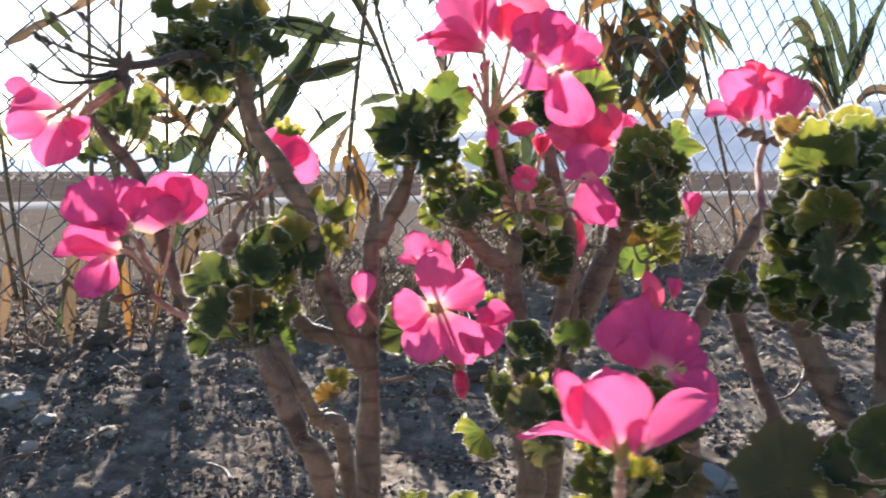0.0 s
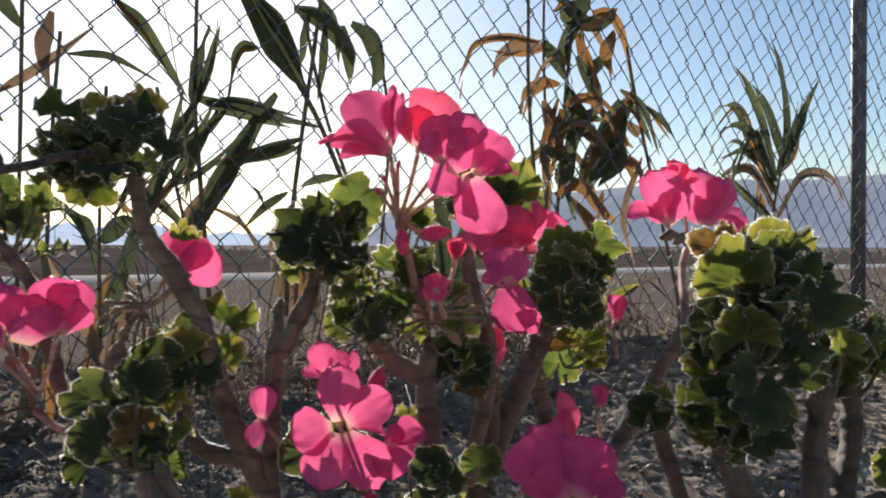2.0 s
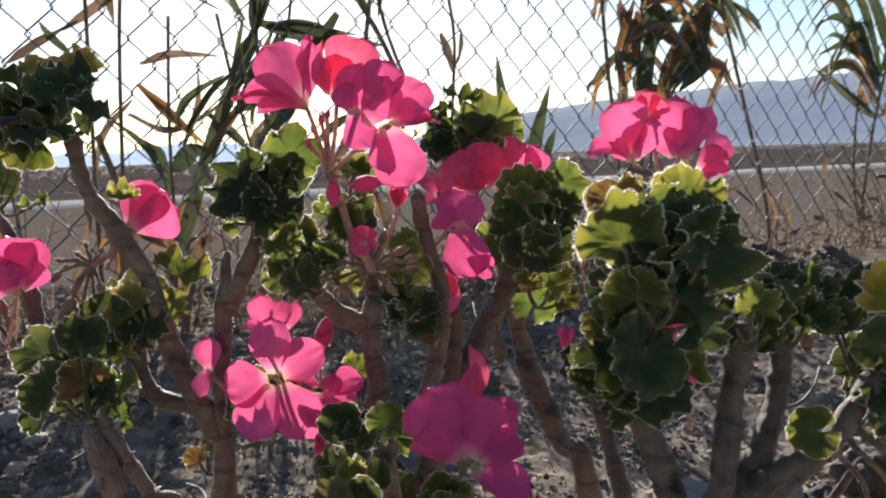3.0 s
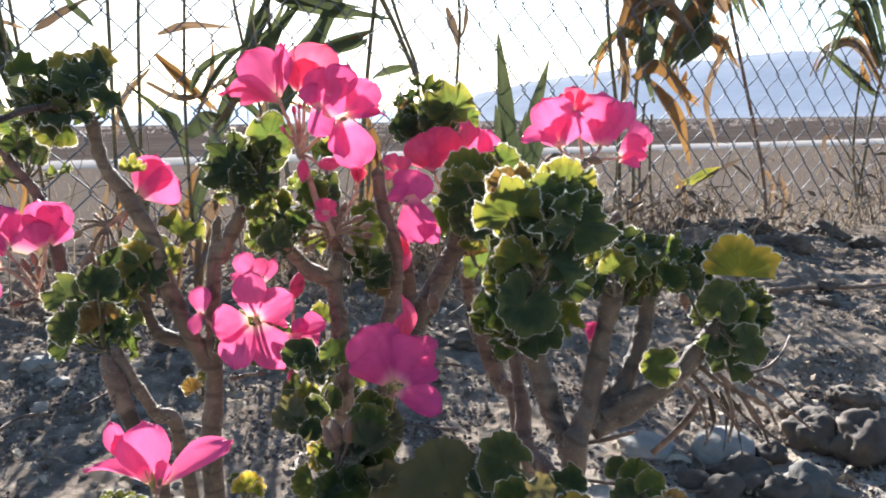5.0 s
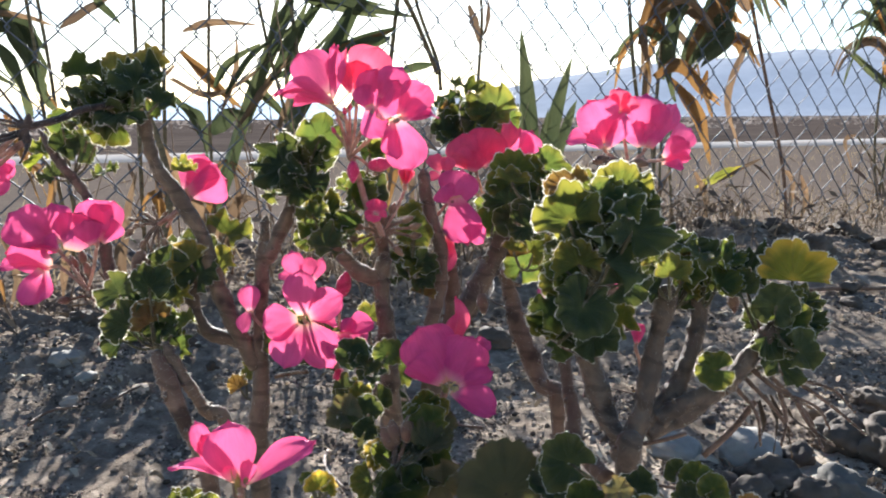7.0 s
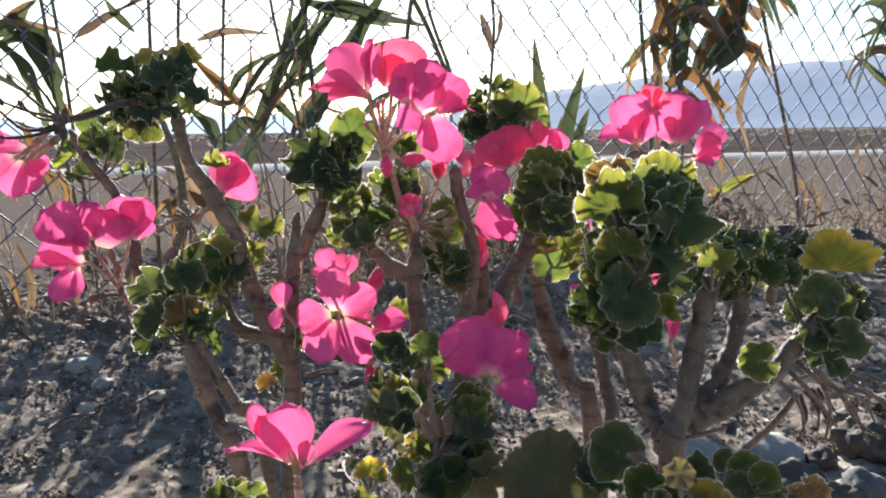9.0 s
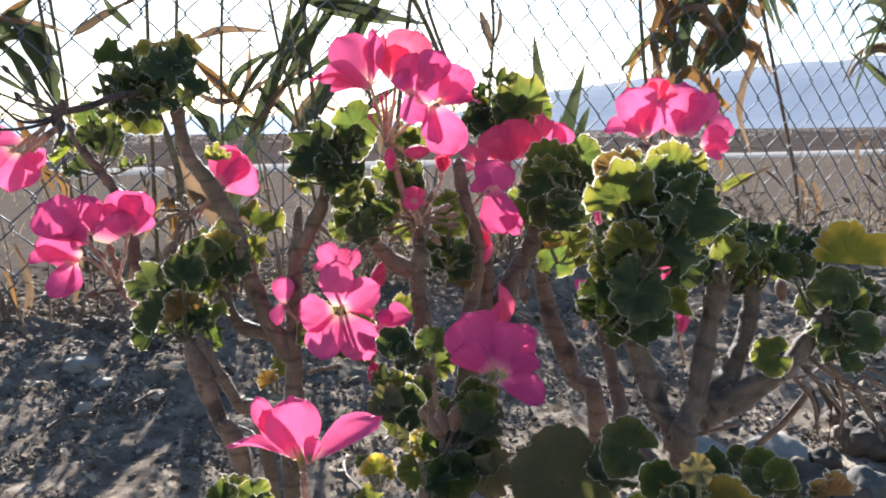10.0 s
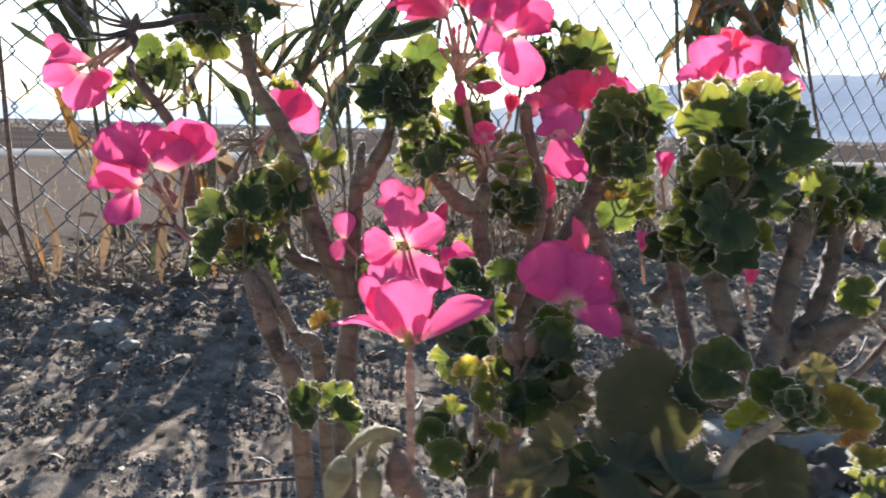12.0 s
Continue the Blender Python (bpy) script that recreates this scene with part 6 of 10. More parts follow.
leaf(middle_plant, (0.0563, 0.2392, 0.1082), (0.24, -0.76, 0.60), (0.36, -0.76, -0.54), 0.0087, GREEN, kind=7, stalk=(0.0553, 0.2481, 0.1144))
leaf(middle_plant, (0.0452, 0.2417, 0.1094), (0.03, -0.64, 0.77), (-0.85, 0.04, -0.52), 0.0074, GREEN, kind=8, stalk=(0.0544, 0.2480, 0.1144))
leaf(middle_plant, (0.0491, 0.2345, 0.1078), (0.86, -0.39, 0.35), (-0.52, -0.44, -0.74), 0.0075, SHADELEAF, kind=5, stalk=(0.0555, 0.2481, 0.1144))
leaf(middle_plant, (0.0617, 0.2591, 0.1321), (0.47, -0.84, 0.27), (0.40, 0.03, 0.92), 0.0051, LIME, kind=11, stalk=(0.0565, 0.2482, 0.1144))
leaf(middle_plant, (0.0677, 0.2594, 0.1322), (-0.34, -0.94, -0.05), (0.43, 0.14, 0.89), 0.0041, LIME, kind=4, stalk=(0.0562, 0.2482, 0.1144))
leaf(middle_plant, (0.0658, 0.2512, 0.1278), (-0.33, -0.90, 0.28), (0.56, 0.17, 0.81), 0.0069, GREEN, kind=2)
leaf(middle_plant, (0.0531, 0.2528, 0.1068), (-0.40, -0.78, 0.48), (-0.43, -0.16, -0.89), 0.0072, SHADELEAF, kind=7)
leaf(middle_plant, (0.0661, 0.2493, 0.1102), (0.02, -0.64, 0.77), (0.97, 0.07, -0.22), 0.0080, GREEN, kind=5)
leaf(middle_plant, (0.0618, 0.2563, 0.1157), (-0.05, -0.99, 0.14), (0.77, 0.16, 0.62), 0.0076, SHADELEAF, kind=1)
leaf(middle_plant, (0.0578, 0.2504, 0.1119), (-0.10, -0.86, 0.51), (0.99, 0.10, -0.03), 0.0083, SHADELEAF, kind=2)
leaf(middle_plant, (0.0601, 0.2573, 0.1139), (0.55, -0.83, 0.12), (0.76, 0.16, 0.62), 0.0065, GREEN, kind=5)
bud(middle_plant, (0.0520, 0.2492, 0.1250), (-0.21, 0.11, 0.97), 0.0099, BUD, foot=(0.0520, 0.2469, 0.1079))
bud(middle_plant, (0.0569, 0.2498, 0.1262), (0.09, 0.14, 0.99), 0.0099, BUD, foot=(0.0520, 0.2469, 0.1079))
bud(middle_plant, (0.0498, 0.2487, 0.1230), (-0.46, 0.07, 0.89), 0.0099, BUD, foot=(0.0520, 0.2469, 0.1079))
thread(middle_plant, [(0.0520, 0.2469, 0.1079), (0.0527, 0.2461, 0.1010), (0.0538, 0.2454, 0.0951)], 0.0014, PEDICEL)
leaf(middle_plant, (-0.0504, 0.3846, 0.1003), (-0.57, -0.53, 0.63), (-0.22, -0.00, 0.98), 0.0104, YELLOW, kind=10, stalk=(-0.0506, 0.3858, 0.0887))
leaf(middle_plant, (-0.0511, 0.3764, 0.0979), (-0.23, -0.97, -0.08), (-0.57, -0.24, 0.79), 0.0073, ORANGE, kind=10, stalk=(-0.0488, 0.3859, 0.0887))
thread(middle_plant, [(-0.0330, 0.3794, 0.1033), (-0.0243, 0.3806, 0.1053), (-0.0134, 0.3720, 0.1089)], 0.0012, BROWN)
leaf(middle_plant, (0.0299, 0.2981, 0.1386), (-0.36, -0.81, 0.46), (-0.43, -0.01, 0.90), 0.0053, SHADELEAF, kind=1)
leaf(middle_plant, (0.0335, 0.3125, 0.1281), (-0.27, -0.36, 0.89), (0.07, 0.06, 1.00), 0.0076, SHADELEAF, kind=7)
leaf(middle_plant, (0.0314, 0.2939, 0.1384), (0.57, -0.41, 0.72), (-0.41, -0.04, 0.91), 0.0073, SHADELEAF, kind=6)
leaf(middle_plant, (0.0342, 0.2922, 0.1368), (0.49, -0.61, 0.62), (-0.25, -0.05, 0.97), 0.0056, SHADELEAF, kind=2)
leaf(middle_plant, (0.0344, 0.3133, 0.1143), (-0.04, -0.69, 0.73), (0.26, 0.16, -0.95), 0.0067, SHADELEAF, kind=2)
leaf(middle_plant, (0.0442, 0.2863, 0.1437), (-0.22, -0.72, 0.66), (0.44, 0.23, 0.87), 0.0065, GREEN, kind=1)
leaf(middle_plant, (0.0246, 0.3038, 0.1164), (-0.32, -0.77, 0.55), (-0.84, -0.23, -0.50), 0.0063, SHADELEAF, kind=2)
leaf(middle_plant, (0.0282, 0.2915, 0.1414), (0.30, -0.79, 0.53), (-0.57, 0.15, 0.81), 0.0070, SHADELEAF, kind=0)
leaf(middle_plant, (0.0221, 0.3144, 0.1184), (0.35, -0.28, 0.90), (-0.99, -0.04, -0.11), 0.0081, SHADELEAF, kind=7)
leaf(middle_plant, (0.0350, 0.2922, 0.1039), (-0.34, -0.75, 0.56), (0.56, 0.10, -0.82), 0.0069, DULLSHADE, kind=4)
leaf(middle_plant, (0.0360, 0.2829, 0.1211), (0.05, -0.86, 0.51), (0.21, -0.02, 0.98), 0.0057, SHADELEAF, kind=0)
leaf(middle_plant, (0.0310, 0.2955, 0.1156), (-0.40, -0.64, 0.66), (-0.12, -0.07, 0.99), 0.0052, SHADELEAF, kind=0)
leaf(middle_plant, (0.0370, 0.2721, 0.1169), (0.46, -0.79, 0.40), (0.56, -0.16, 0.81), 0.0047, SHADELEAF, kind=4)
leaf(middle_plant, (0.0303, 0.2784, 0.1171), (0.00, -0.66, 0.75), (-0.82, 0.15, 0.55), 0.0053, SHADELEAF, kind=0)
leaf(middle_plant, (0.0274, 0.2798, 0.1201), (-0.05, -0.83, 0.56), (-0.74, -0.11, 0.66), 0.0069, DULLSHADE, kind=5)
leaf(middle_plant, (0.0643, 0.2901, 0.1094), (0.56, -0.32, 0.76), (-0.98, -0.02, 0.20), 0.0067, DULLSHADE, kind=1)
leaf(middle_plant, (0.0662, 0.2836, 0.1085), (-0.03, -0.82, 0.57), (-0.88, -0.04, -0.47), 0.0057, GREEN, kind=6)
leaf(middle_plant, (0.0664, 0.2775, 0.1166), (-0.15, -0.70, 0.70), (-0.76, -0.08, 0.65), 0.0067, DULLSHADE, kind=5)
leaf(middle_plant, (0.0313, 0.2902, 0.1252), (0.30, -0.71, 0.64), (-0.01, 0.15, 0.99), 0.0047, LIME, kind=7)
leaf(middle_plant, (0.0445, 0.3668, 0.1830), (0.20, -0.88, 0.44), (0.19, 0.17, 0.97), 0.0086, LIME, kind=4, stalk=(0.0433, 0.3648, 0.1706))
leaf(middle_plant, (0.0419, 0.3728, 0.1907), (-0.20, -0.88, 0.44), (-0.20, 0.13, 0.97), 0.0067, LIME, kind=9, stalk=(0.0433, 0.3648, 0.1706))
leaf(middle_plant, (0.0228, 0.3434, 0.1792), (0.30, -0.80, 0.53), (0.28, 0.18, 0.94), 0.0058, LIME, kind=6, stalk=(0.0273, 0.3427, 0.1713))
leaf(middle_plant, (0.0485, 0.3639, 0.1683), (0.65, -0.68, 0.34), (0.71, 0.02, 0.71), 0.0062, SHADELEAF, kind=5)
leaf(middle_plant, (0.0416, 0.3826, 0.1696), (0.18, -0.88, 0.45), (-0.13, 0.29, 0.95), 0.0068, SHADELEAF, kind=7)
leaf(middle_plant, (0.0498, 0.3659, 0.1605), (-0.38, -0.53, 0.76), (0.81, 0.14, -0.57), 0.0074, SHADELEAF, kind=4)
leaf(middle_plant, (0.0373, 0.3919, 0.1619), (-0.31, -0.76, 0.58), (-0.85, -0.03, 0.52), 0.0069, SHADELEAF, kind=4)
leaf(middle_plant, (0.0813, 0.4069, 0.1842), (0.31, -0.84, 0.44), (-0.11, 0.14, 0.98), 0.0093, GREEN, kind=1, stalk=(0.0788, 0.3797, 0.1744))
leaf(middle_plant, (0.0979, 0.3860, 0.1835), (-0.26, -0.86, 0.44), (0.93, 0.10, -0.34), 0.0090, SHADELEAF, kind=2)
leaf(middle_plant, (0.0981, 0.3904, 0.1899), (-0.08, -0.81, 0.57), (0.61, 0.12, 0.78), 0.0077, SHADELEAF, kind=6)
leaf(middle_plant, (0.0899, 0.4023, 0.1842), (0.07, -0.91, 0.41), (-0.79, -0.33, 0.51), 0.0087, SHADELEAF, kind=1)
leaf(middle_plant, (0.0928, 0.4081, 0.1848), (-0.16, -0.80, 0.57), (0.00, 0.30, 0.95), 0.0076, SHADELEAF, kind=0)
leaf(middle_plant, (0.0913, 0.3809, 0.2062), (0.38, -0.58, 0.72), (0.09, 0.16, 0.98), 0.0087, LIME, kind=9, stalk=(0.0961, 0.3853, 0.1982))
leaf(middle_plant, (0.0923, 0.3908, 0.1700), (0.20, -0.82, 0.54), (0.19, 0.17, 0.97), 0.0064, YELLOW, kind=8, stalk=(0.0959, 0.3898, 0.1613))

right_plant = plant("stocky geranium with dense ruffled leaves and one pink bloom", 0.110, 0.300, -0.110)
stem(right_plant, [(0.1197, 0.2900, 0.1594), (0.1225, 0.2886, 0.1484), (0.1262, 0.2852, 0.1372), (0.1311, 0.2781, 0.1215), (0.1368, 0.2710, 0.1115), (0.1370, 0.2650, 0.0987), (0.1150, 0.3000, -0.1200)], 0.0041, 0.0046, BARK)
stem(right_plant, [(0.1540, 0.2855, 0.1743), (0.1519, 0.2836, 0.1637), (0.1487, 0.2801, 0.1493), (0.1448, 0.2734, 0.1349), (0.1426, 0.2697, 0.1258), (0.1383, 0.2658, 0.1161)], 0.0036, 0.0042, BARK)
stem(right_plant, [(0.1687, 0.2961, 0.1680), (0.1671, 0.2933, 0.1573), (0.1628, 0.2869, 0.1453), (0.1548, 0.2790, 0.1322), (0.1441, 0.2696, 0.1237)], 0.0033, 0.0039, BARK)
stem(right_plant, [(0.0891, 0.4436, 0.1527), (0.0882, 0.4420, 0.1431), (0.0941, 0.4340, 0.1208), (0.1072, 0.4206, 0.0911), (0.1191, 0.4032, 0.0704), (0.1236, 0.3970, -0.1200)], 0.0046, 0.0054, BROWN)
stem(right_plant, [(0.1129, 0.3286, 0.1502), (0.1147, 0.3239, 0.1387), (0.1183, 0.3089, 0.1183), (0.1208, 0.2919, 0.1051), (0.1310, 0.2689, 0.1012)], 0.0028, 0.0034, BROWN)
stem(right_plant, [(0.1948, 0.2871, 0.1593), (0.1904, 0.2857, 0.1529), (0.1777, 0.2794, 0.1402), (0.1630, 0.2743, 0.1290), (0.1452, 0.2692, 0.1205)], 0.0032, 0.0039, BARK)
stem(right_plant, [(0.1783, 0.2793, 0.1385), (0.1727, 0.2772, 0.1357), (0.1603, 0.2733, 0.1312), (0.1492, 0.2693, 0.1250)], 0.0030, 0.0037, BARK)
leaf(right_plant, (0.1489, 0.2778, 0.1742), (-0.03, -0.59, 0.81), (-0.36, -0.46, 0.81), 0.0082, SHADELEAF, kind=9, stalk=(0.1541, 0.2817, 0.1692))
leaf(right_plant, (0.1594, 0.2833, 0.1779), (-0.57, -0.79, 0.25), (0.39, -0.15, 0.91), 0.0079, GREEN, kind=6, stalk=(0.1537, 0.2816, 0.1692))
leaf(right_plant, (0.1516, 0.2712, 0.1798), (0.54, -0.77, 0.33), (0.06, 0.31, 0.95), 0.0077, LIME, kind=11, stalk=(0.1543, 0.2817, 0.1692))
leaf(right_plant, (0.1642, 0.2958, 0.1698), (0.00, -0.93, 0.36), (-0.48, -0.01, 0.88), 0.0075, SHADELEAF, kind=4, stalk=(0.1692, 0.2924, 0.1638))
leaf(right_plant, (0.1721, 0.2864, 0.1733), (0.38, -0.59, 0.72), (0.34, -0.18, 0.92), 0.0072, GREEN, kind=3, stalk=(0.1687, 0.2924, 0.1638))
leaf(right_plant, (0.1687, 0.2916, 0.1752), (0.26, -0.68, 0.68), (-0.20, 0.29, 0.93), 0.0068, GREEN, kind=5, stalk=(0.1682, 0.2923, 0.1638))
leaf(right_plant, (0.1158, 0.2941, 0.1584), (0.04, -0.77, 0.64), (-0.42, 0.01, 0.91), 0.0083, SHADELEAF, kind=3, stalk=(0.1213, 0.2865, 0.1553))
leaf(right_plant, (0.1256, 0.2776, 0.1624), (0.77, -0.48, 0.43), (0.61, 0.31, 0.73), 0.0079, GREEN, kind=7, stalk=(0.1204, 0.2864, 0.1553))
leaf(right_plant, (0.1206, 0.2767, 0.1680), (-0.02, -0.23, 0.97), (-0.12, -0.13, 0.98), 0.0083, SHADELEAF, kind=2, stalk=(0.1211, 0.2865, 0.1553))
leaf(right_plant, (0.1231, 0.2939, 0.1528), (0.67, -0.44, 0.60), (-0.05, -0.88, 0.48), 0.0076, SHADELEAF, kind=1, stalk=(0.1219, 0.2865, 0.1553))
leaf(right_plant, (0.1176, 0.2831, 0.1549), (-0.62, -0.47, 0.63), (-0.78, -0.62, -0.08), 0.0068, YELLOW, kind=11, stalk=(0.1225, 0.2866, 0.1553))
leaf(right_plant, (0.0965, 0.4317, 0.1555), (0.10, -0.99, -0.03), (0.33, -0.34, 0.88), 0.0106, GREEN, kind=7, stalk=(0.0903, 0.4406, 0.1460))
leaf(right_plant, (0.1092, 0.3257, 0.1521), (-0.44, -0.90, -0.02), (-0.00, -0.40, 0.92), 0.0075, SHADELEAF, kind=7, stalk=(0.1117, 0.3247, 0.1456))
leaf(right_plant, (0.1163, 0.3166, 0.1514), (0.48, -0.21, 0.85), (0.10, 0.44, 0.89), 0.0081, SHADELEAF, kind=9, stalk=(0.1133, 0.3249, 0.1455))
leaf(right_plant, (0.1131, 0.3306, 0.1548), (-0.61, -0.39, 0.69), (0.16, -0.05, 0.99), 0.0070, GREEN, kind=6, stalk=(0.1118, 0.3247, 0.1456))
leaf(right_plant, (0.2006, 0.2894, 0.1599), (-0.56, -0.82, 0.12), (0.74, -0.31, 0.60), 0.0090, GREEN, kind=2, stalk=(0.1948, 0.2834, 0.1553))
leaf(right_plant, (0.1932, 0.2820, 0.1670), (-0.13, -0.99, 0.08), (0.18, -0.25, 0.95), 0.0083, SHADELEAF, kind=4, stalk=(0.1952, 0.2835, 0.1553))
leaf(right_plant, (0.1985, 0.2877, 0.1526), (0.59, -0.57, 0.57), (0.61, -0.79, -0.05), 0.0085, SHADELEAF, kind=1, stalk=(0.1936, 0.2833, 0.1554))
leaf(right_plant, (0.1995, 0.2726, 0.1523), (0.03, -0.87, 0.49), (0.95, 0.30, -0.09), 0.0076, SHADELEAF, kind=6, stalk=(0.1947, 0.2834, 0.1553))
leaf(right_plant, (0.1914, 0.2829, 0.1551), (0.25, -0.97, 0.03), (-0.01, 0.80, -0.59), 0.0080, SHADELEAF, kind=11, stalk=(0.1935, 0.2833, 0.1554))
leaf(right_plant, (0.1996, 0.2940, 0.1611), (0.59, -0.49, 0.64), (0.30, 0.17, 0.94), 0.0087, SHADELEAF, kind=7)
leaf(right_plant, (0.2016, 0.2860, 0.1545), (0.33, -0.81, 0.49), (0.98, 0.12, 0.18), 0.0083, GREEN, kind=4)
thread(right_plant, [(0.1855, 0.2836, 0.1423), (0.1961, 0.2833, 0.1337), (0.2108, 0.2837, 0.1273), (0.2159, 0.2829, 0.1188)], 0.0011, BROWN, r1=0.0005)
thread(right_plant, [(0.1827, 0.2828, 0.1391), (0.1940, 0.2821, 0.1274), (0.2019, 0.2812, 0.1167)], 0.0011, BROWN, r1=0.0005)
thread(right_plant, [(0.1897, 0.2841, 0.1433), (0.2037, 0.2847, 0.1380), (0.2174, 0.2853, 0.1336), (0.2256, 0.2848, 0.1251)], 0.0011, BROWN, r1=0.0005)
thread(right_plant, [(0.1788, 0.2819, 0.1359), (0.1877, 0.2811, 0.1253), (0.1896, 0.2794, 0.1125)], 0.0011, BROWN, r1=0.0005)
thread(right_plant, [(0.1963, 0.2833, 0.1337), (0.1992, 0.2819, 0.1231), (0.1974, 0.2801, 0.1124)], 0.0011, BROWN, r1=0.0005)
thread(right_plant, [(0.2026, 0.2834, 0.1305), (0.2094, 0.2822, 0.1188), (0.2178, 0.2821, 0.1124)], 0.0011, BROWN, r1=0.0005)
thread(right_plant, [(0.1919, 0.2839, 0.1401), (0.2067, 0.2830, 0.1252), (0.2136, 0.2813, 0.1102)], 0.0011, BROWN, r1=0.0005)
thread(right_plant, [(0.1979, 0.2844, 0.1401), (0.2143, 0.2844, 0.1294), (0.2298, 0.2839, 0.1166)], 0.0011, BROWN, r1=0.0005)
leaf(right_plant, (0.1145, 0.2618, 0.2015), (-0.01, -0.81, 0.59), (-0.43, 0.07, 0.90), 0.0118, LIME, kind=6, stalk=(0.1253, 0.2717, 0.1762))
leaf(right_plant, (0.1144, 0.2752, 0.2110), (-0.05, -0.55, 0.83), (-0.26, -0.05, 0.97), 0.0084, ORANGE, kind=11, stalk=(0.1255, 0.2718, 0.1762))
leaf(right_plant, (0.1242, 0.2761, 0.2102), (0.07, -0.71, 0.70), (0.03, 0.13, 0.99), 0.0100, LIME, kind=10, stalk=(0.1238, 0.2716, 0.1762))
leaf(right_plant, (0.1340, 0.2771, 0.2101), (0.18, -0.78, 0.59), (0.19, 0.16, 0.97), 0.0105, LIME, kind=11, stalk=(0.1259, 0.2718, 0.1762))
leaf(right_plant, (0.1310, 0.2661, 0.2056), (-0.15, -0.52, 0.84), (0.28, -0.00, 0.96), 0.0104, GREEN, kind=1, stalk=(0.1250, 0.2717, 0.1762))
leaf(right_plant, (0.1370, 0.2636, 0.1975), (0.37, -0.87, 0.31), (0.51, 0.14, 0.85), 0.0114, SHADELEAF, kind=2, stalk=(0.1240, 0.2716, 0.1762))
leaf(right_plant, (0.1423, 0.2699, 0.1925), (0.71, -0.59, 0.39), (0.78, 0.07, 0.63), 0.0090, SHADELEAF, kind=10, stalk=(0.1260, 0.2718, 0.1762))
leaf(right_plant, (0.1218, 0.2680, 0.1950), (0.05, -0.80, 0.60), (-0.10, 0.08, 0.99), 0.0094, SHADELEAF, kind=5, stalk=(0.1250, 0.2717, 0.1762))
leaf(right_plant, (0.1184, 0.2630, 0.1855), (-0.23, -0.97, -0.13), (-0.26, -0.19, 0.95), 0.0092, LIME, kind=11, stalk=(0.1260, 0.2718, 0.1762))
leaf(right_plant, (0.1287, 0.2592, 0.1861), (0.67, -0.45, 0.59), (0.58, 0.43, 0.69), 0.0122, SHADELEAF, kind=6, stalk=(0.1244, 0.2716, 0.1762))
leaf(right_plant, (0.1126, 0.2674, 0.1832), (0.56, -0.80, 0.22), (-0.89, 0.09, 0.44), 0.0072, GREEN, kind=4, stalk=(0.1258, 0.2718, 0.1762))
leaf(right_plant, (0.1144, 0.2769, 0.1750), (0.12, -0.89, 0.45), (-0.96, -0.28, 0.06), 0.0094, LIME, kind=8, stalk=(0.1244, 0.2716, 0.1762))
leaf(right_plant, (0.1105, 0.2610, 0.1680), (0.20, -0.50, 0.84), (-0.78, -0.42, -0.47), 0.0094, GREEN, kind=4, stalk=(0.1242, 0.2716, 0.1762))
leaf(right_plant, (0.1197, 0.2602, 0.1703), (0.40, -0.85, 0.35), (-0.56, 0.15, -0.81), 0.0115, SHADELEAF, kind=1, stalk=(0.1246, 0.2717, 0.1762))
leaf(right_plant, (0.1053, 0.2682, 0.1599), (0.31, -0.43, 0.85), (-0.79, -0.36, -0.50), 0.0062, GREEN, kind=1, stalk=(0.1255, 0.2718, 0.1762))
leaf(right_plant, (0.1242, 0.2628, 0.1594), (0.29, -0.95, -0.07), (0.19, -0.32, -0.93), 0.0083, SHADELEAF, kind=6, stalk=(0.1237, 0.2716, 0.1762))
leaf(right_plant, (0.1107, 0.2564, 0.1572), (0.81, -0.52, 0.29), (-0.56, -0.22, -0.80), 0.0062, GREEN, kind=8, stalk=(0.1250, 0.2717, 0.1762))
leaf(right_plant, (0.1407, 0.2771, 0.2049), (-0.24, -0.88, 0.40), (0.39, 0.22, 0.90), 0.0080, SHADELEAF, kind=2, stalk=(0.1253, 0.2717, 0.1762))
leaf(right_plant, (0.1257, 0.2684, 0.2004), (-0.09, -0.95, 0.29), (0.04, 0.03, 1.00), 0.0078, SHADELEAF, kind=5, stalk=(0.1239, 0.2716, 0.1762))
leaf(right_plant, (0.1176, 0.2740, 0.1593), (0.52, -0.77, 0.37), (-0.52, -0.12, -0.85), 0.0093, SHADELEAF, kind=4, stalk=(0.1253, 0.2717, 0.1762))
leaf(right_plant, (0.1345, 0.2694, 0.1771), (0.22, -0.86, 0.46), (0.82, -0.22, 0.52), 0.0090, SHADELEAF, kind=5, stalk=(0.1247, 0.2717, 0.1762))
leaf(right_plant, (0.1261, 0.2669, 0.2095), (0.70, -0.72, -0.07), (0.10, -0.02, 1.00), 0.0073, GREEN, kind=4, stalk=(0.1252, 0.2717, 0.1762))
leaf(right_plant, (0.1315, 0.2899, 0.2049), (0.41, -0.48, 0.78), (0.14, 0.14, 0.98), 0.0097, SHADELEAF, kind=5)
leaf(right_plant, (0.1158, 0.2793, 0.1826), (-0.42, -0.65, 0.63), (-0.74, 0.01, 0.67), 0.0090, SHADELEAF, kind=7)
leaf(right_plant, (0.1091, 0.2680, 0.1643), (-0.47, -0.67, 0.57), (-0.83, -0.16, -0.54), 0.0077, GREEN, kind=5)
leaf(right_plant, (0.1286, 0.2743, 0.2053), (0.16, -0.75, 0.64), (0.13, 0.14, 0.98), 0.0077, SHADELEAF, kind=2)
leaf(right_plant, (0.1215, 0.2759, 0.1950), (-0.01, -0.98, 0.22), (-0.17, 0.11, 0.98), 0.0079, SHADELEAF, kind=7)
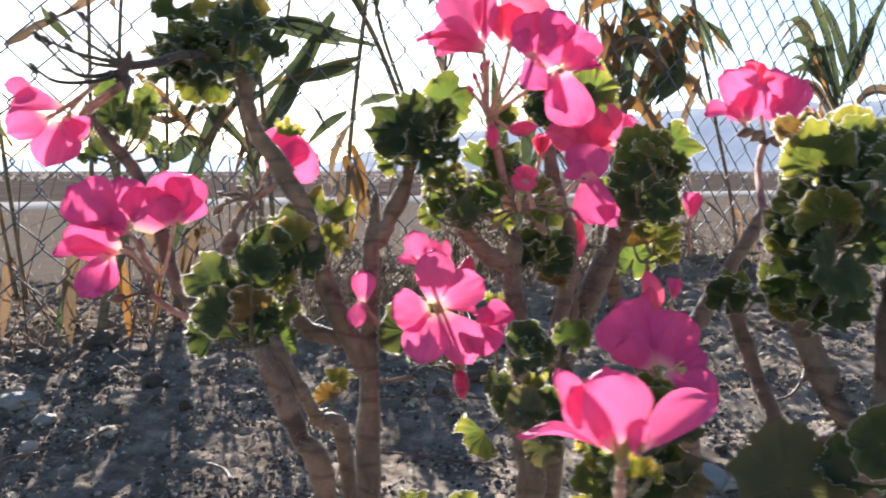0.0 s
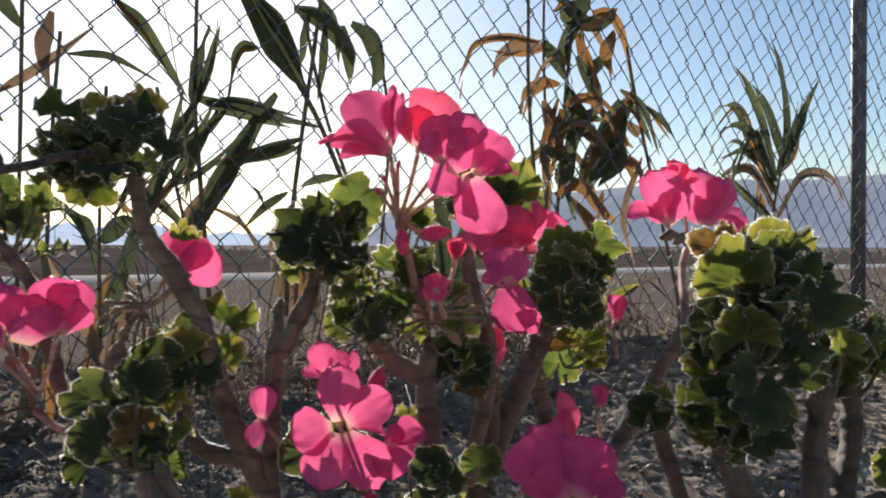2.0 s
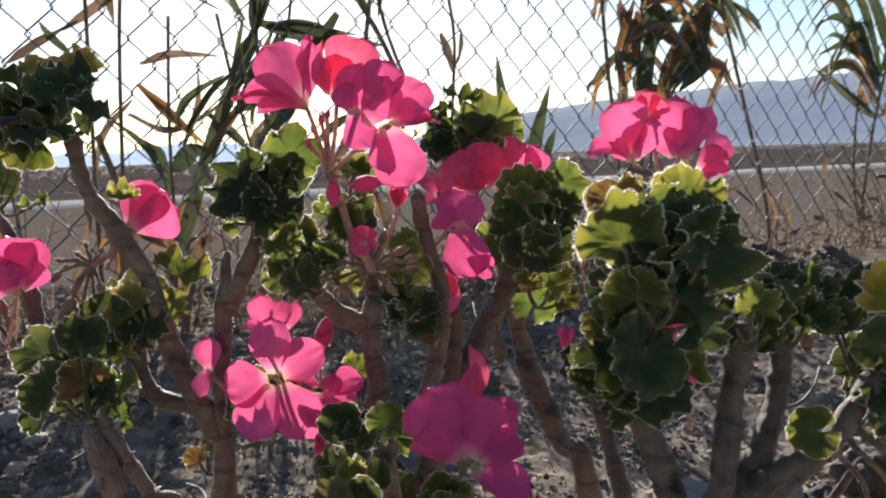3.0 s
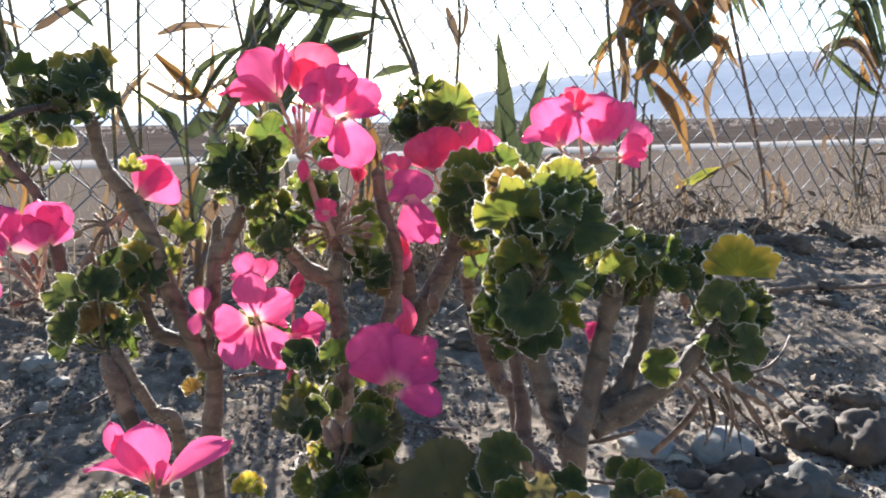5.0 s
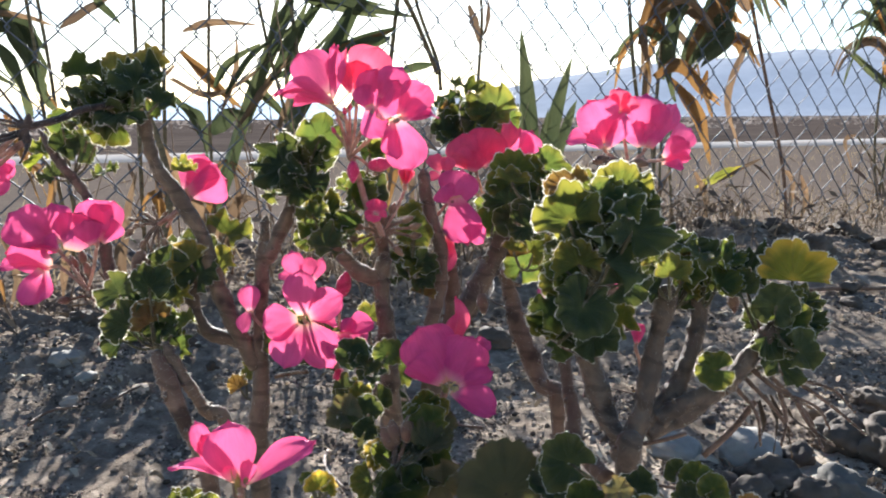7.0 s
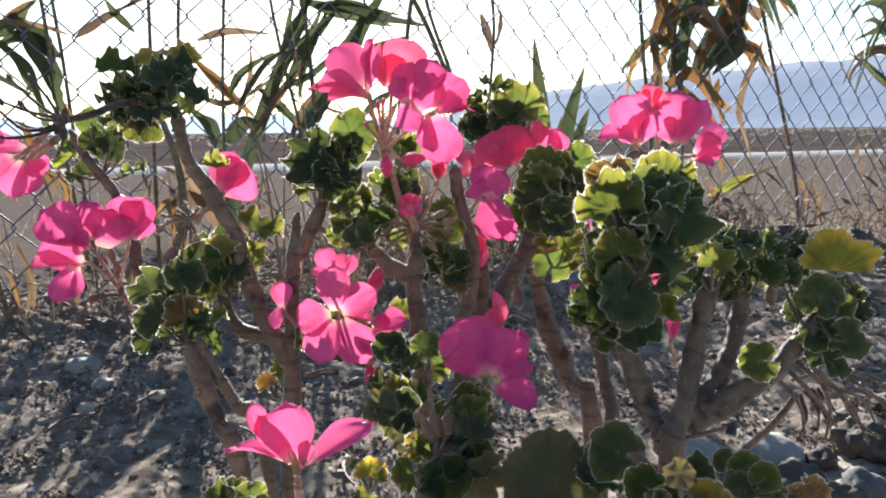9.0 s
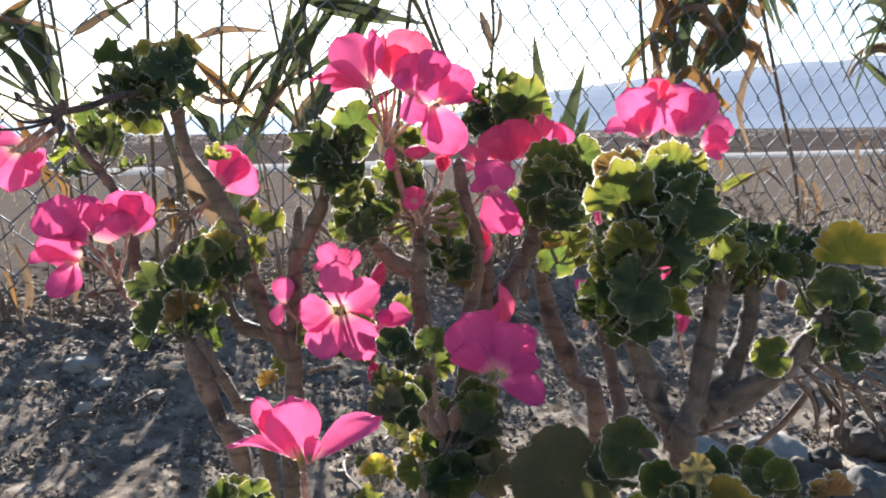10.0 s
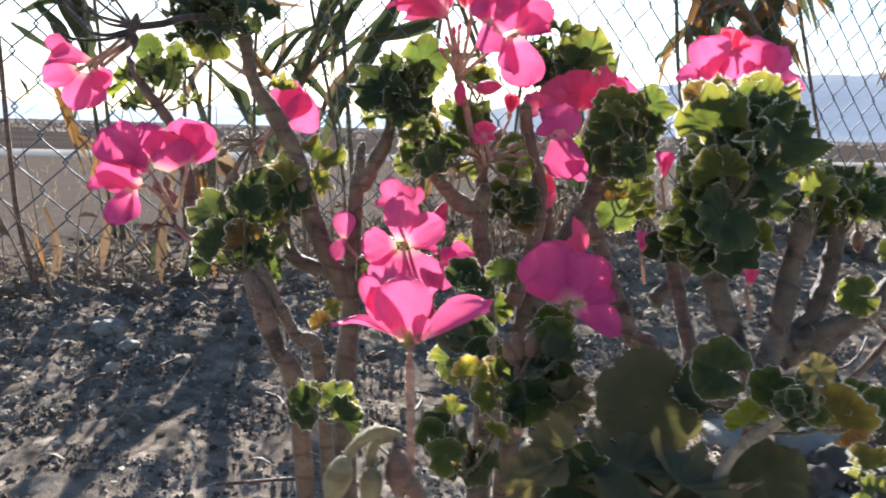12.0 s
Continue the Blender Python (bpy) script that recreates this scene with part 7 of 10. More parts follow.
leaf(right_plant, (0.1243, 0.2795, 0.1940), (-0.34, -0.82, 0.46), (-0.07, 0.12, 0.99), 0.0096, SHADELEAF, kind=2)
leaf(right_plant, (0.1163, 0.2729, 0.1982), (-0.41, -0.90, 0.15), (-0.34, 0.09, 0.94), 0.0078, SHADELEAF, kind=1)
leaf(right_plant, (0.1204, 0.2790, 0.1633), (-0.22, -0.89, 0.40), (-0.50, -0.17, -0.85), 0.0106, SHADELEAF, kind=7)
leaf(right_plant, (0.1336, 0.2837, 0.2014), (0.52, -0.72, 0.45), (0.26, 0.15, 0.95), 0.0081, SHADELEAF, kind=2)
leaf(right_plant, (0.1187, 0.2708, 0.1773), (0.20, -0.93, 0.32), (-0.92, -0.04, 0.39), 0.0067, SHADELEAF, kind=7)
leaf(right_plant, (0.1333, 0.2837, 0.2047), (-0.33, -0.83, 0.45), (0.23, 0.15, 0.96), 0.0105, GREEN, kind=1)
clump(right_plant, (0.1282, 0.2837, 0.1876), (0.0073, 0.0059, 0.0073), 6, 0.0088, (SHADELEAF,), (0.04, -0.40, 0.63), 0.8)
leaf(right_plant, (0.1478, 0.2895, 0.1819), (0.52, -0.55, 0.66), (-0.27, 0.04, 0.96), 0.0072, LIME, kind=9, stalk=(0.1575, 0.2955, 0.1619))
leaf(right_plant, (0.1667, 0.2945, 0.1851), (0.22, -0.11, 0.97), (0.55, 0.05, 0.83), 0.0125, GREEN, kind=4, stalk=(0.1564, 0.2954, 0.1619))
leaf(right_plant, (0.1599, 0.3028, 0.1768), (0.13, -0.69, 0.71), (0.13, 0.06, 0.99), 0.0080, ORANGE, kind=3, stalk=(0.1551, 0.2953, 0.1619))
leaf(right_plant, (0.1480, 0.2862, 0.1733), (0.07, -0.78, 0.62), (-0.59, -0.20, 0.78), 0.0088, SHADELEAF, kind=8, stalk=(0.1571, 0.2955, 0.1619))
leaf(right_plant, (0.1622, 0.2923, 0.1696), (-0.43, -0.87, 0.24), (0.66, -0.09, 0.75), 0.0054, YELLOW, kind=8, stalk=(0.1571, 0.2955, 0.1619))
leaf(right_plant, (0.1767, 0.2962, 0.1824), (0.43, -0.65, 0.63), (0.66, 0.20, 0.72), 0.0060, GREEN, kind=3, stalk=(0.1559, 0.2953, 0.1619))
leaf(right_plant, (0.1730, 0.3022, 0.1727), (0.32, -0.63, 0.71), (0.78, -0.05, 0.63), 0.0078, GREEN, kind=10, stalk=(0.1553, 0.2953, 0.1619))
leaf(right_plant, (0.1486, 0.3055, 0.1772), (0.19, -0.60, 0.78), (-0.46, 0.07, 0.89), 0.0067, SHADELEAF, kind=4)
leaf(right_plant, (0.1611, 0.3115, 0.1827), (0.49, -0.70, 0.51), (0.07, 0.14, 0.99), 0.0099, SHADELEAF, kind=2)
leaf(right_plant, (0.1712, 0.3057, 0.1773), (0.20, -0.81, 0.55), (0.58, 0.17, 0.80), 0.0103, SHADELEAF, kind=7)
leaf(right_plant, (0.1842, 0.2980, 0.1757), (-0.33, -0.48, 0.82), (-0.38, 0.17, 0.91), 0.0112, SHADELEAF, kind=2, stalk=(0.1998, 0.2976, 0.1446))
leaf(right_plant, (0.1976, 0.3048, 0.1559), (0.15, -0.77, 0.62), (-0.40, 0.05, 0.91), 0.0098, SHADELEAF, kind=10, stalk=(0.1996, 0.2976, 0.1446))
leaf(right_plant, (0.2020, 0.2905, 0.1577), (0.43, -0.49, 0.76), (0.52, -0.05, 0.85), 0.0093, SHADELEAF, kind=3, stalk=(0.1980, 0.2974, 0.1446))
leaf(right_plant, (0.1964, 0.2866, 0.1444), (0.46, -0.62, 0.64), (-0.45, 0.69, -0.57), 0.0111, SHADELEAF, kind=1, stalk=(0.1985, 0.2975, 0.1446))
leaf(right_plant, (0.1706, 0.2742, 0.1437), (-0.21, -0.88, 0.42), (-0.92, -0.39, 0.01), 0.0071, GREEN, kind=1, stalk=(0.1989, 0.2975, 0.1446))
leaf(right_plant, (0.2095, 0.3038, 0.1641), (0.08, -0.80, 0.59), (0.49, 0.30, 0.82), 0.0065, SHADELEAF, kind=2, stalk=(0.2001, 0.2977, 0.1446))
leaf(right_plant, (0.1817, 0.2899, 0.1704), (-0.22, -0.64, 0.74), (-0.54, 0.08, 0.84), 0.0071, SHADELEAF, kind=3, stalk=(0.1997, 0.2976, 0.1446))
leaf(right_plant, (0.2029, 0.3079, 0.1526), (-0.50, -0.85, 0.17), (0.06, 0.14, 0.99), 0.0086, SHADELEAF, kind=7)
leaf(right_plant, (0.2067, 0.2995, 0.1607), (0.30, -0.72, 0.63), (0.41, 0.16, 0.90), 0.0078, GREEN, kind=7)
leaf(right_plant, (0.2004, 0.3107, 0.1454), (-0.08, -0.99, 0.14), (-0.48, 0.07, 0.88), 0.0072, SHADELEAF, kind=4)
leaf(right_plant, (0.2002, 0.2866, 0.1760), (0.00, -0.98, 0.21), (0.07, 0.09, 0.99), 0.0138, GOLD, kind=13, stalk=(0.1992, 0.2941, 0.1569))
leaf(right_plant, (0.1363, 0.2828, 0.1590), (-0.55, -0.74, 0.40), (-0.71, 0.02, 0.70), 0.0081, LIME, kind=2)
bloom(right_plant, (0.1372, 0.3938, 0.2224), (0.1492, 0.3939, 0.2138), PINK, [
    ((0.1366, 0.3972, 0.2246), (0.1256, 0.4029, 0.2434), (0.26, -0.93, 0.24), 0.0242),
    ((0.1355, 0.3939, 0.2241), (0.1183, 0.3892, 0.2265), (0.07, -0.56, 0.83), 0.0141),
    ((0.1381, 0.3919, 0.2224), (0.1476, 0.3936, 0.2397), (0.30, 0.95, -0.04), 0.0110),
    ((0.1364, 0.3917, 0.2225), (0.1296, 0.3893, 0.2315), (-0.42, 0.91, -0.04), 0.0092),
    ((0.1385, 0.3964, 0.2246), (0.1405, 0.4028, 0.2387), (-0.30, -0.92, 0.24), 0.0124),
])
bloom(right_plant, (0.1451, 0.4015, 0.2398), (0.1499, 0.4001, 0.2135), CORAL, [
    ((0.1443, 0.4014, 0.2398), (0.1381, 0.4041, 0.2485), (-0.10, -0.89, 0.45), 0.0100),
    ((0.1451, 0.4036, 0.2404), (0.1457, 0.4077, 0.2533), (0.11, -0.93, 0.34), 0.0112),
    ((0.1461, 0.4027, 0.2404), (0.1526, 0.4067, 0.2484), (0.40, -0.81, 0.43), 0.0106),
    ((0.1454, 0.4015, 0.2398), (0.1496, 0.3993, 0.2420), (0.07, -0.59, 0.81), 0.0080),
    ((0.1437, 0.4013, 0.2398), (0.1409, 0.3976, 0.2438), (-0.12, -0.76, 0.64), 0.0074),
])
bloom(right_plant, (0.1590, 0.4065, 0.2219), (0.1492, 0.3939, 0.2138), PINK, [
    ((0.1577, 0.4098, 0.2247), (0.1611, 0.4191, 0.2495), (0.11, -0.96, 0.25), 0.0229),
    ((0.1612, 0.4057, 0.2219), (0.1682, 0.4120, 0.2443), (0.24, 0.97, -0.04), 0.0145),
    ((0.1654, 0.4121, 0.2270), (0.1750, 0.4199, 0.2441), (0.30, -0.92, 0.24), 0.0114),
    ((0.1566, 0.4053, 0.2225), (0.1528, 0.4059, 0.2358), (-0.42, 0.91, -0.04), 0.0138),
    ((0.1590, 0.4066, 0.2225), (0.1632, 0.4089, 0.2343), (-0.02, 1.00, -0.05), 0.0157),
])
bloom(right_plant, (0.1708, 0.4221, 0.2154), (0.1492, 0.3939, 0.2138), PINK, [
    ((0.1743, 0.4263, 0.2200), (0.1875, 0.4327, 0.2319), (0.21, -0.92, 0.34), 0.0151),
    ((0.1708, 0.4222, 0.2160), (0.1843, 0.4241, 0.2245), (-0.01, 0.99, 0.15), 0.0150),
    ((0.1703, 0.4218, 0.2136), (0.1857, 0.4218, 0.2150), (-0.09, 0.80, 0.59), 0.0110),
    ((0.1710, 0.4229, 0.2135), (0.1811, 0.4223, 0.2090), (0.18, -0.68, 0.71), 0.0085),
])
bud(right_plant, (0.1394, 0.3819, 0.2156), (-0.82, -0.16, -0.54), 0.0082, BUD, foot=(0.1448, 0.3869, 0.2112))
bud(right_plant, (0.1490, 0.3824, 0.2129), (0.90, 0.02, -0.45), 0.0082, BUD, foot=(0.1448, 0.3869, 0.2112))
bud(right_plant, (0.1544, 0.3834, 0.2156), (0.97, 0.06, -0.24), 0.0082, BUD, foot=(0.1448, 0.3869, 0.2112))
bud(right_plant, (0.1339, 0.3816, 0.2170), (-0.95, -0.13, -0.27), 0.0082, BUD, foot=(0.1448, 0.3869, 0.2112))
thread(right_plant, [(0.1440, 0.3868, 0.2112), (0.1378, 0.3743, 0.1998), (0.1289, 0.3395, 0.1776)], 0.0017, PEDICEL)
floret(right_plant, (0.1430, 0.3438, 0.1554), (0.29, -0.57, 0.77), 0.0070, PINK, foot=(0.1464, 0.3522, 0.1394), petals=(((-0.30, -0.11, 0.95), (0.61, -0.76, 0.22), 0.0117), ((0.49, 0.04, 0.87), (-0.77, -0.57, 0.27), 0.0110)))
floret(right_plant, (0.1508, 0.3518, 0.1330), (0.29, -0.57, 0.77), 0.0062, PINK, foot=(0.1544, 0.3601, 0.1162), petals=(((-0.30, -0.11, 0.95), (0.61, -0.76, 0.22), 0.0103), ((0.49, 0.04, 0.87), (-0.77, -0.57, 0.27), 0.0097)))
floret(right_plant, (0.1174, 0.4050, 0.1776), (0.29, -0.57, 0.77), 0.0081, PINK, foot=(0.1202, 0.4131, 0.1603), petals=(((-0.30, -0.11, 0.95), (0.61, -0.76, 0.22), 0.0135), ((0.49, 0.04, 0.87), (-0.77, -0.57, 0.27), 0.0127)))
floret(right_plant, (0.1086, 0.3991, 0.1400), (0.29, -0.57, 0.77), 0.0064, PINK, foot=(0.1112, 0.4071, 0.1219), petals=(((-0.30, -0.11, 0.95), (0.61, -0.76, 0.22), 0.0107), ((0.49, 0.04, 0.87), (-0.77, -0.57, 0.27), 0.0101)))
stem(right_plant, [(0.1763, 0.4621, 0.1814), (0.1715, 0.4621, 0.1731), (0.1631, 0.4573, 0.1621), (0.1510, 0.4524, 0.1448), (0.1377, 0.4476, 0.1249), (0.1204, 0.4331, 0.1080)], 0.0032, 0.0050, BARK)
blade(right_plant, [(0.1972, 0.3049, 0.1247), (0.2018, 0.3039, 0.1136), (0.2009, 0.3020, 0.1002)], 0.0030, DEADBLADE, twist=2.4, name="dead_leaf")
blade(right_plant, [(0.2017, 0.3053, 0.1247), (0.2085, 0.3047, 0.1147), (0.2176, 0.3049, 0.1091)], 0.0030, DEADBLADE, twist=2.4, name="dead_leaf")
blade(right_plant, [(0.1950, 0.3043, 0.1225), (0.1963, 0.3030, 0.1113), (0.1930, 0.3015, 0.1024)], 0.0030, DEADBLADE, twist=2.4, name="dead_leaf")
blade(right_plant, [(0.2039, 0.3056, 0.1247), (0.2129, 0.3059, 0.1203), (0.2220, 0.3063, 0.1158)], 0.0030, DEADBLADE, twist=2.4, name="dead_leaf")
blade(right_plant, [(0.1994, 0.3051, 0.1247), (0.2064, 0.3037, 0.1091), (0.2088, 0.3025, 0.0979)], 0.0030, DEADBLADE, twist=2.4, name="dead_leaf")
thread(right_plant, [(0.1702, 0.2891, 0.1038), (0.1810, 0.2915, 0.1136), (0.1906, 0.2941, 0.1255)], 0.0014, BROWN)
thread(right_plant, [(0.1397, 0.2865, 0.1077), (0.1538, 0.2931, 0.1081), (0.1649, 0.2994, 0.1091)], 0.001, BROWN)
bud(right_plant, (0.0800, 0.3272, 0.1560), (0.11, -0.12, -0.99), 0.0098, BUD, foot=(0.0789, 0.3284, 0.1657))
bud(right_plant, (0.1909, 0.3388, 0.1560), (0.11, -0.12, -0.99), 0.0098, BUD, foot=(0.1898, 0.3400, 0.1657))
bud(right_plant, (0.2130, 0.3400, 0.1475), (0.11, -0.12, -0.99), 0.0098, BUD, foot=(0.2119, 0.3411, 0.1572))

front_plant = plant("low geranium with a single pink bloom and drooping buds", 0.050, 0.160, -0.110)
bloom(front_plant, (0.0313, 0.1455, 0.1509), None, PINK, [
    ((0.0304, 0.1473, 0.1504), (0.0276, 0.1532, 0.1644), (0.16, -0.97, 0.20), 0.0130),
    ((0.0302, 0.1445, 0.1519), (0.0223, 0.1472, 0.1624), (-0.35, 0.93, -0.10), 0.0075),
    ((0.0236, 0.1473, 0.1554), (0.0192, 0.1503, 0.1648), (0.30, -0.92, 0.24), 0.0051),
    ((0.0282, 0.1462, 0.1514), (0.0155, 0.1460, 0.1598), (0.17, -0.09, 0.98), 0.0051),
    ((0.0333, 0.1427, 0.1511), (0.0343, 0.1438, 0.1577), (-0.02, 1.00, -0.05), 0.0042),
    ((0.0336, 0.1448, 0.1516), (0.0494, 0.1518, 0.1586), (-0.07, -0.64, 0.77), 0.0081),
])
sepals(front_plant, (0.0313, 0.1455, 0.1500), (0.05, 0.02, 1.0), 0.0060, 0.0021, SEPAL)
stamens(front_plant, (0.0335, 0.1435, 0.1515), (0.45, -0.6, 0.6), 0.0024, STAMEN)
stem(front_plant, [(0.0313, 0.1459, 0.1495), (0.0318, 0.1480, 0.1250), (0.0330, 0.1500, 0.0800), (0.0370, 0.1520, -0.0100), (0.0450, 0.1550, -0.1150)], 0.0009, 0.0013, PEDICEL, scars=False)
leaf(front_plant, (0.0935, 0.2240, 0.1150), (0.10, -0.92, 0.38), (-0.01, 0.13, 0.99), 0.0160, DULLSHADE, kind=12, stalk=(0.0945, 0.2300, 0.0800))
leaf(front_plant, (0.0419, 0.1813, 0.1334), (0.11, -0.76, 0.64), (-0.03, 0.25, 0.97), 0.0045, GOLD, kind=11, stalk=(0.0414, 0.1827, 0.1290))
leaf(front_plant, (0.0379, 0.1849, 0.1344), (0.11, -0.30, 0.95), (-0.35, 0.04, 0.94), 0.0030, GREEN, kind=9, stalk=(0.0410, 0.1826, 0.1290))
leaf(front_plant, (0.0446, 0.1770, 0.1348), (0.72, -0.67, -0.17), (0.55, 0.34, 0.77), 0.0028, GOLD, kind=9, stalk=(0.0419, 0.1827, 0.1290))
leaf(front_plant, (-0.0057, 0.1994, 0.1166), (0.58, -0.26, 0.77), (0.16, 0.02, 0.99), 0.0071, LIME, kind=8, stalk=(-0.0017, 0.1917, 0.1163))
leaf(front_plant, (-0.0060, 0.1915, 0.1190), (0.49, -0.31, 0.82), (-0.53, -0.31, 0.79), 0.0052, GREEN, kind=11, stalk=(-0.0022, 0.1916, 0.1163))
leaf(front_plant, (0.0038, 0.1887, 0.1217), (0.55, -0.75, 0.36), (0.77, 0.05, 0.64), 0.0051, GREEN, kind=7, stalk=(-0.0022, 0.1917, 0.1163))
leaf(front_plant, (-0.0041, 0.1915, 0.1167), (0.02, -0.58, 0.82), (-0.25, -0.62, 0.75), 0.0065, SHADELEAF, kind=6, stalk=(-0.0016, 0.1917, 0.1163))
leaf(front_plant, (0.0056, 0.1859, 0.1172), (0.05, -1.00, -0.01), (0.82, 0.21, 0.54), 0.0061, SHADELEAF, kind=8, stalk=(-0.0023, 0.1916, 0.1163))
leaf(front_plant, (0.1118, 0.1706, 0.1288), (0.27, -0.90, 0.30), (-0.30, 0.09, 0.95), 0.0056, FRESH, kind=10, stalk=(0.1240, 0.1664, 0.1324))
leaf(front_plant, (0.1194, 0.1741, 0.1322), (0.16, -0.70, 0.70), (-0.20, 0.10, 0.97), 0.0046, ORANGE, kind=6, stalk=(0.1240, 0.1664, 0.1324))
leaf(front_plant, (0.1233, 0.1591, 0.1460), (-0.43, -0.82, 0.37), (-0.08, 0.16, 0.98), 0.0037, DULLSHADE, kind=7, stalk=(0.1253, 0.1665, 0.1324))
leaf(front_plant, (0.1312, 0.1679, 0.1309), (0.15, -0.85, 0.45), (0.10, 0.10, 0.98), 0.0085, AMBER, kind=9, stalk=(0.1244, 0.1664, 0.1324))
stem(front_plant, [(0.1198, 0.1659, 0.1341), (0.1162, 0.1685, 0.1288), (0.1095, 0.1727, 0.1206), (0.1026, 0.1742, 0.1044)], 0.0012, 0.0016, PALESTEM, scars=False)
leaf(front_plant, (0.1188, 0.1627, 0.1368), (-0.30, -0.85, 0.40), (-0.60, 0.10, 0.80), 0.0035, SHADELEAF, kind=2)
leaf(front_plant, (0.1213, 0.1642, 0.1369), (0.20, -0.80, 0.50), (0.10, 0.10, 0.99), 0.0040, SHADELEAF, kind=5)
leaf(front_plant, (0.1236, 0.1651, 0.1350), (0.50, -0.80, 0.20), (0.80, 0.10, 0.50), 0.0036, GREEN, kind=3)
leaf(front_plant, (0.1212, 0.1672, 0.1327), (0.0, -0.95, 0.10), (-0.20, 0.0, -0.98), 0.0034, SHADELEAF, kind=7)
leaf(front_plant, (0.1354, 0.1723, 0.1285), (0.35, -0.90, 0.16), (0.85, 0.13, 0.20), 0.0050, ORANGE, kind=2, stalk=(0.1245, 0.1664, 0.1324))
leaf(front_plant, (0.1306, 0.1817, 0.1367), (-0.32, -0.71, 0.62), (0.26, 0.15, 0.95), 0.0055, SHADELEAF, kind=4)
leaf(front_plant, (0.1257, 0.1712, 0.1382), (0.54, -0.71, 0.45), (0.03, 0.14, 0.99), 0.0051, SHADELEAF, kind=4)
leaf(front_plant, (0.1162, 0.1707, 0.1378), (-0.05, -0.73, 0.68), (-0.74, 0.01, 0.68), 0.0052, GREEN, kind=1)
leaf(front_plant, (0.1562, 0.2294, 0.1203), (-0.24, -0.95, 0.19), (-0.34, -0.20, 0.92), 0.0055, GREEN, kind=7, stalk=(0.1576, 0.2282, 0.1130))
leaf(front_plant, (0.1502, 0.2335, 0.1203), (-0.09, -0.90, 0.42), (-0.69, 0.20, 0.70), 0.0041, SHADELEAF, kind=6, stalk=(0.1574, 0.2282, 0.1130))
leaf(front_plant, (0.1590, 0.2180, 0.1215), (-0.23, -0.89, 0.40), (0.69, 0.32, 0.66), 0.0048, GREEN, kind=2, stalk=(0.1586, 0.2283, 0.1130))
leaf(front_plant, (0.1523, 0.2201, 0.1166), (-0.07, -0.56, 0.82), (-0.99, 0.02, 0.16), 0.0056, SHADELEAF, kind=7, stalk=(0.1582, 0.2282, 0.1130))
leaf(front_plant, (0.1617, 0.2178, 0.1163), (-0.66, -0.56, 0.50), (0.95, 0.30, 0.04), 0.0042, SHADELEAF, kind=2, stalk=(0.1587, 0.2283, 0.1130))
leaf(front_plant, (0.1138, 0.2149, 0.1297), (-0.27, -0.89, 0.36), (-0.95, -0.03, 0.31), 0.0087, SHADELEAF, kind=5, stalk=(0.1573, 0.2282, 0.1130))
leaf(front_plant, (0.1102, 0.2266, 0.1158), (0.10, -0.63, 0.77), (-0.98, -0.11, 0.15), 0.0091, SHADELEAF, kind=3, stalk=(0.1576, 0.2282, 0.1130))
leaf(front_plant, (0.1574, 0.2289, 0.1145), (-0.00, -0.57, 0.82), (-0.22, 0.11, 0.97), 0.0053, SHADELEAF, kind=5)
leaf(front_plant, (0.1547, 0.1619, 0.1395), (0.35, -0.91, 0.23), (0.02, -0.03, 1.00), 0.0055, ORANGE, kind=10, stalk=(0.1553, 0.1603, 0.1381))
leaf(front_plant, (0.1525, 0.1630, 0.1398), (0.58, -0.81, -0.00), (-0.66, -0.24, 0.72), 0.0038, SHADELEAF, kind=7, stalk=(0.1551, 0.1603, 0.1381))
thread(front_plant, [(0.0320, 0.1272, 0.1355), (0.0287, 0.1221, 0.1379), (0.0251, 0.1193, 0.1357), (0.0235, 0.1177, 0.1333)], 0.0014, DROOP, r1=0.0011)
bud(front_plant, (0.0226, 0.1151, 0.1300), (-0.27, -0.26, -0.93), 0.0098, DROOP, hair=0.0005)
thread(front_plant, [(0.0320, 0.1272, 0.1355), (0.0292, 0.1239, 0.1358), (0.0281, 0.1214, 0.1340), (0.0283, 0.1200, 0.1310)], 0.0012, DROOP, r1=0.0010)
bud(front_plant, (0.0285, 0.1186, 0.1277), (-0.04, -0.24, -0.97), 0.0085, DROOP, hair=0.0005)
bud(front_plant, (0.0336, 0.1215, 0.1297), (0.15, -0.22, -0.96), 0.0101, BUD, hair=0.0005, foot=(0.0320, 0.1272, 0.1351))
bud(front_plant, (0.0370, 0.1215, 0.1266), (0.49, -0.15, -0.86), 0.0068, BUD, hair=0.0005, foot=(0.0320, 0.1272, 0.1351))
leaf(front_plant, (0.1275, 0.1343, 0.1330), (0.21, -0.51, 0.83), (0.01, -0.21, 0.98), 0.0050, YELLOW, kind=9, stalk=(0.1269, 0.1330, 0.1287))
leaf(front_plant, (0.1235, 0.1232, 0.1328), (0.51, -0.27, 0.82), (0.33, 0.19, 0.93), 0.0053, LIME, kind=8, stalk=(0.1271, 0.1330, 0.1287))
leaf(front_plant, (0.1227, 0.1213, 0.1323), (0.61, -0.60, 0.51), (-0.39, -0.71, 0.59), 0.0040, GREEN, kind=9, stalk=(0.1274, 0.1330, 0.1287))
leaf(front_plant, (0.0692, 0.1733, 0.1173), (-0.69, -0.66, 0.30), (-0.84, 0.03, 0.54), 0.0089, DULLSHADE, kind=3, stalk=(0.0896, 0.1759, 0.1054))
leaf(front_plant, (0.0838, 0.1749, 0.1132), (0.18, -0.51, 0.84), (-0.57, 0.09, 0.82), 0.0122, DULLSHADE, kind=4, stalk=(0.0907, 0.1761, 0.1054))
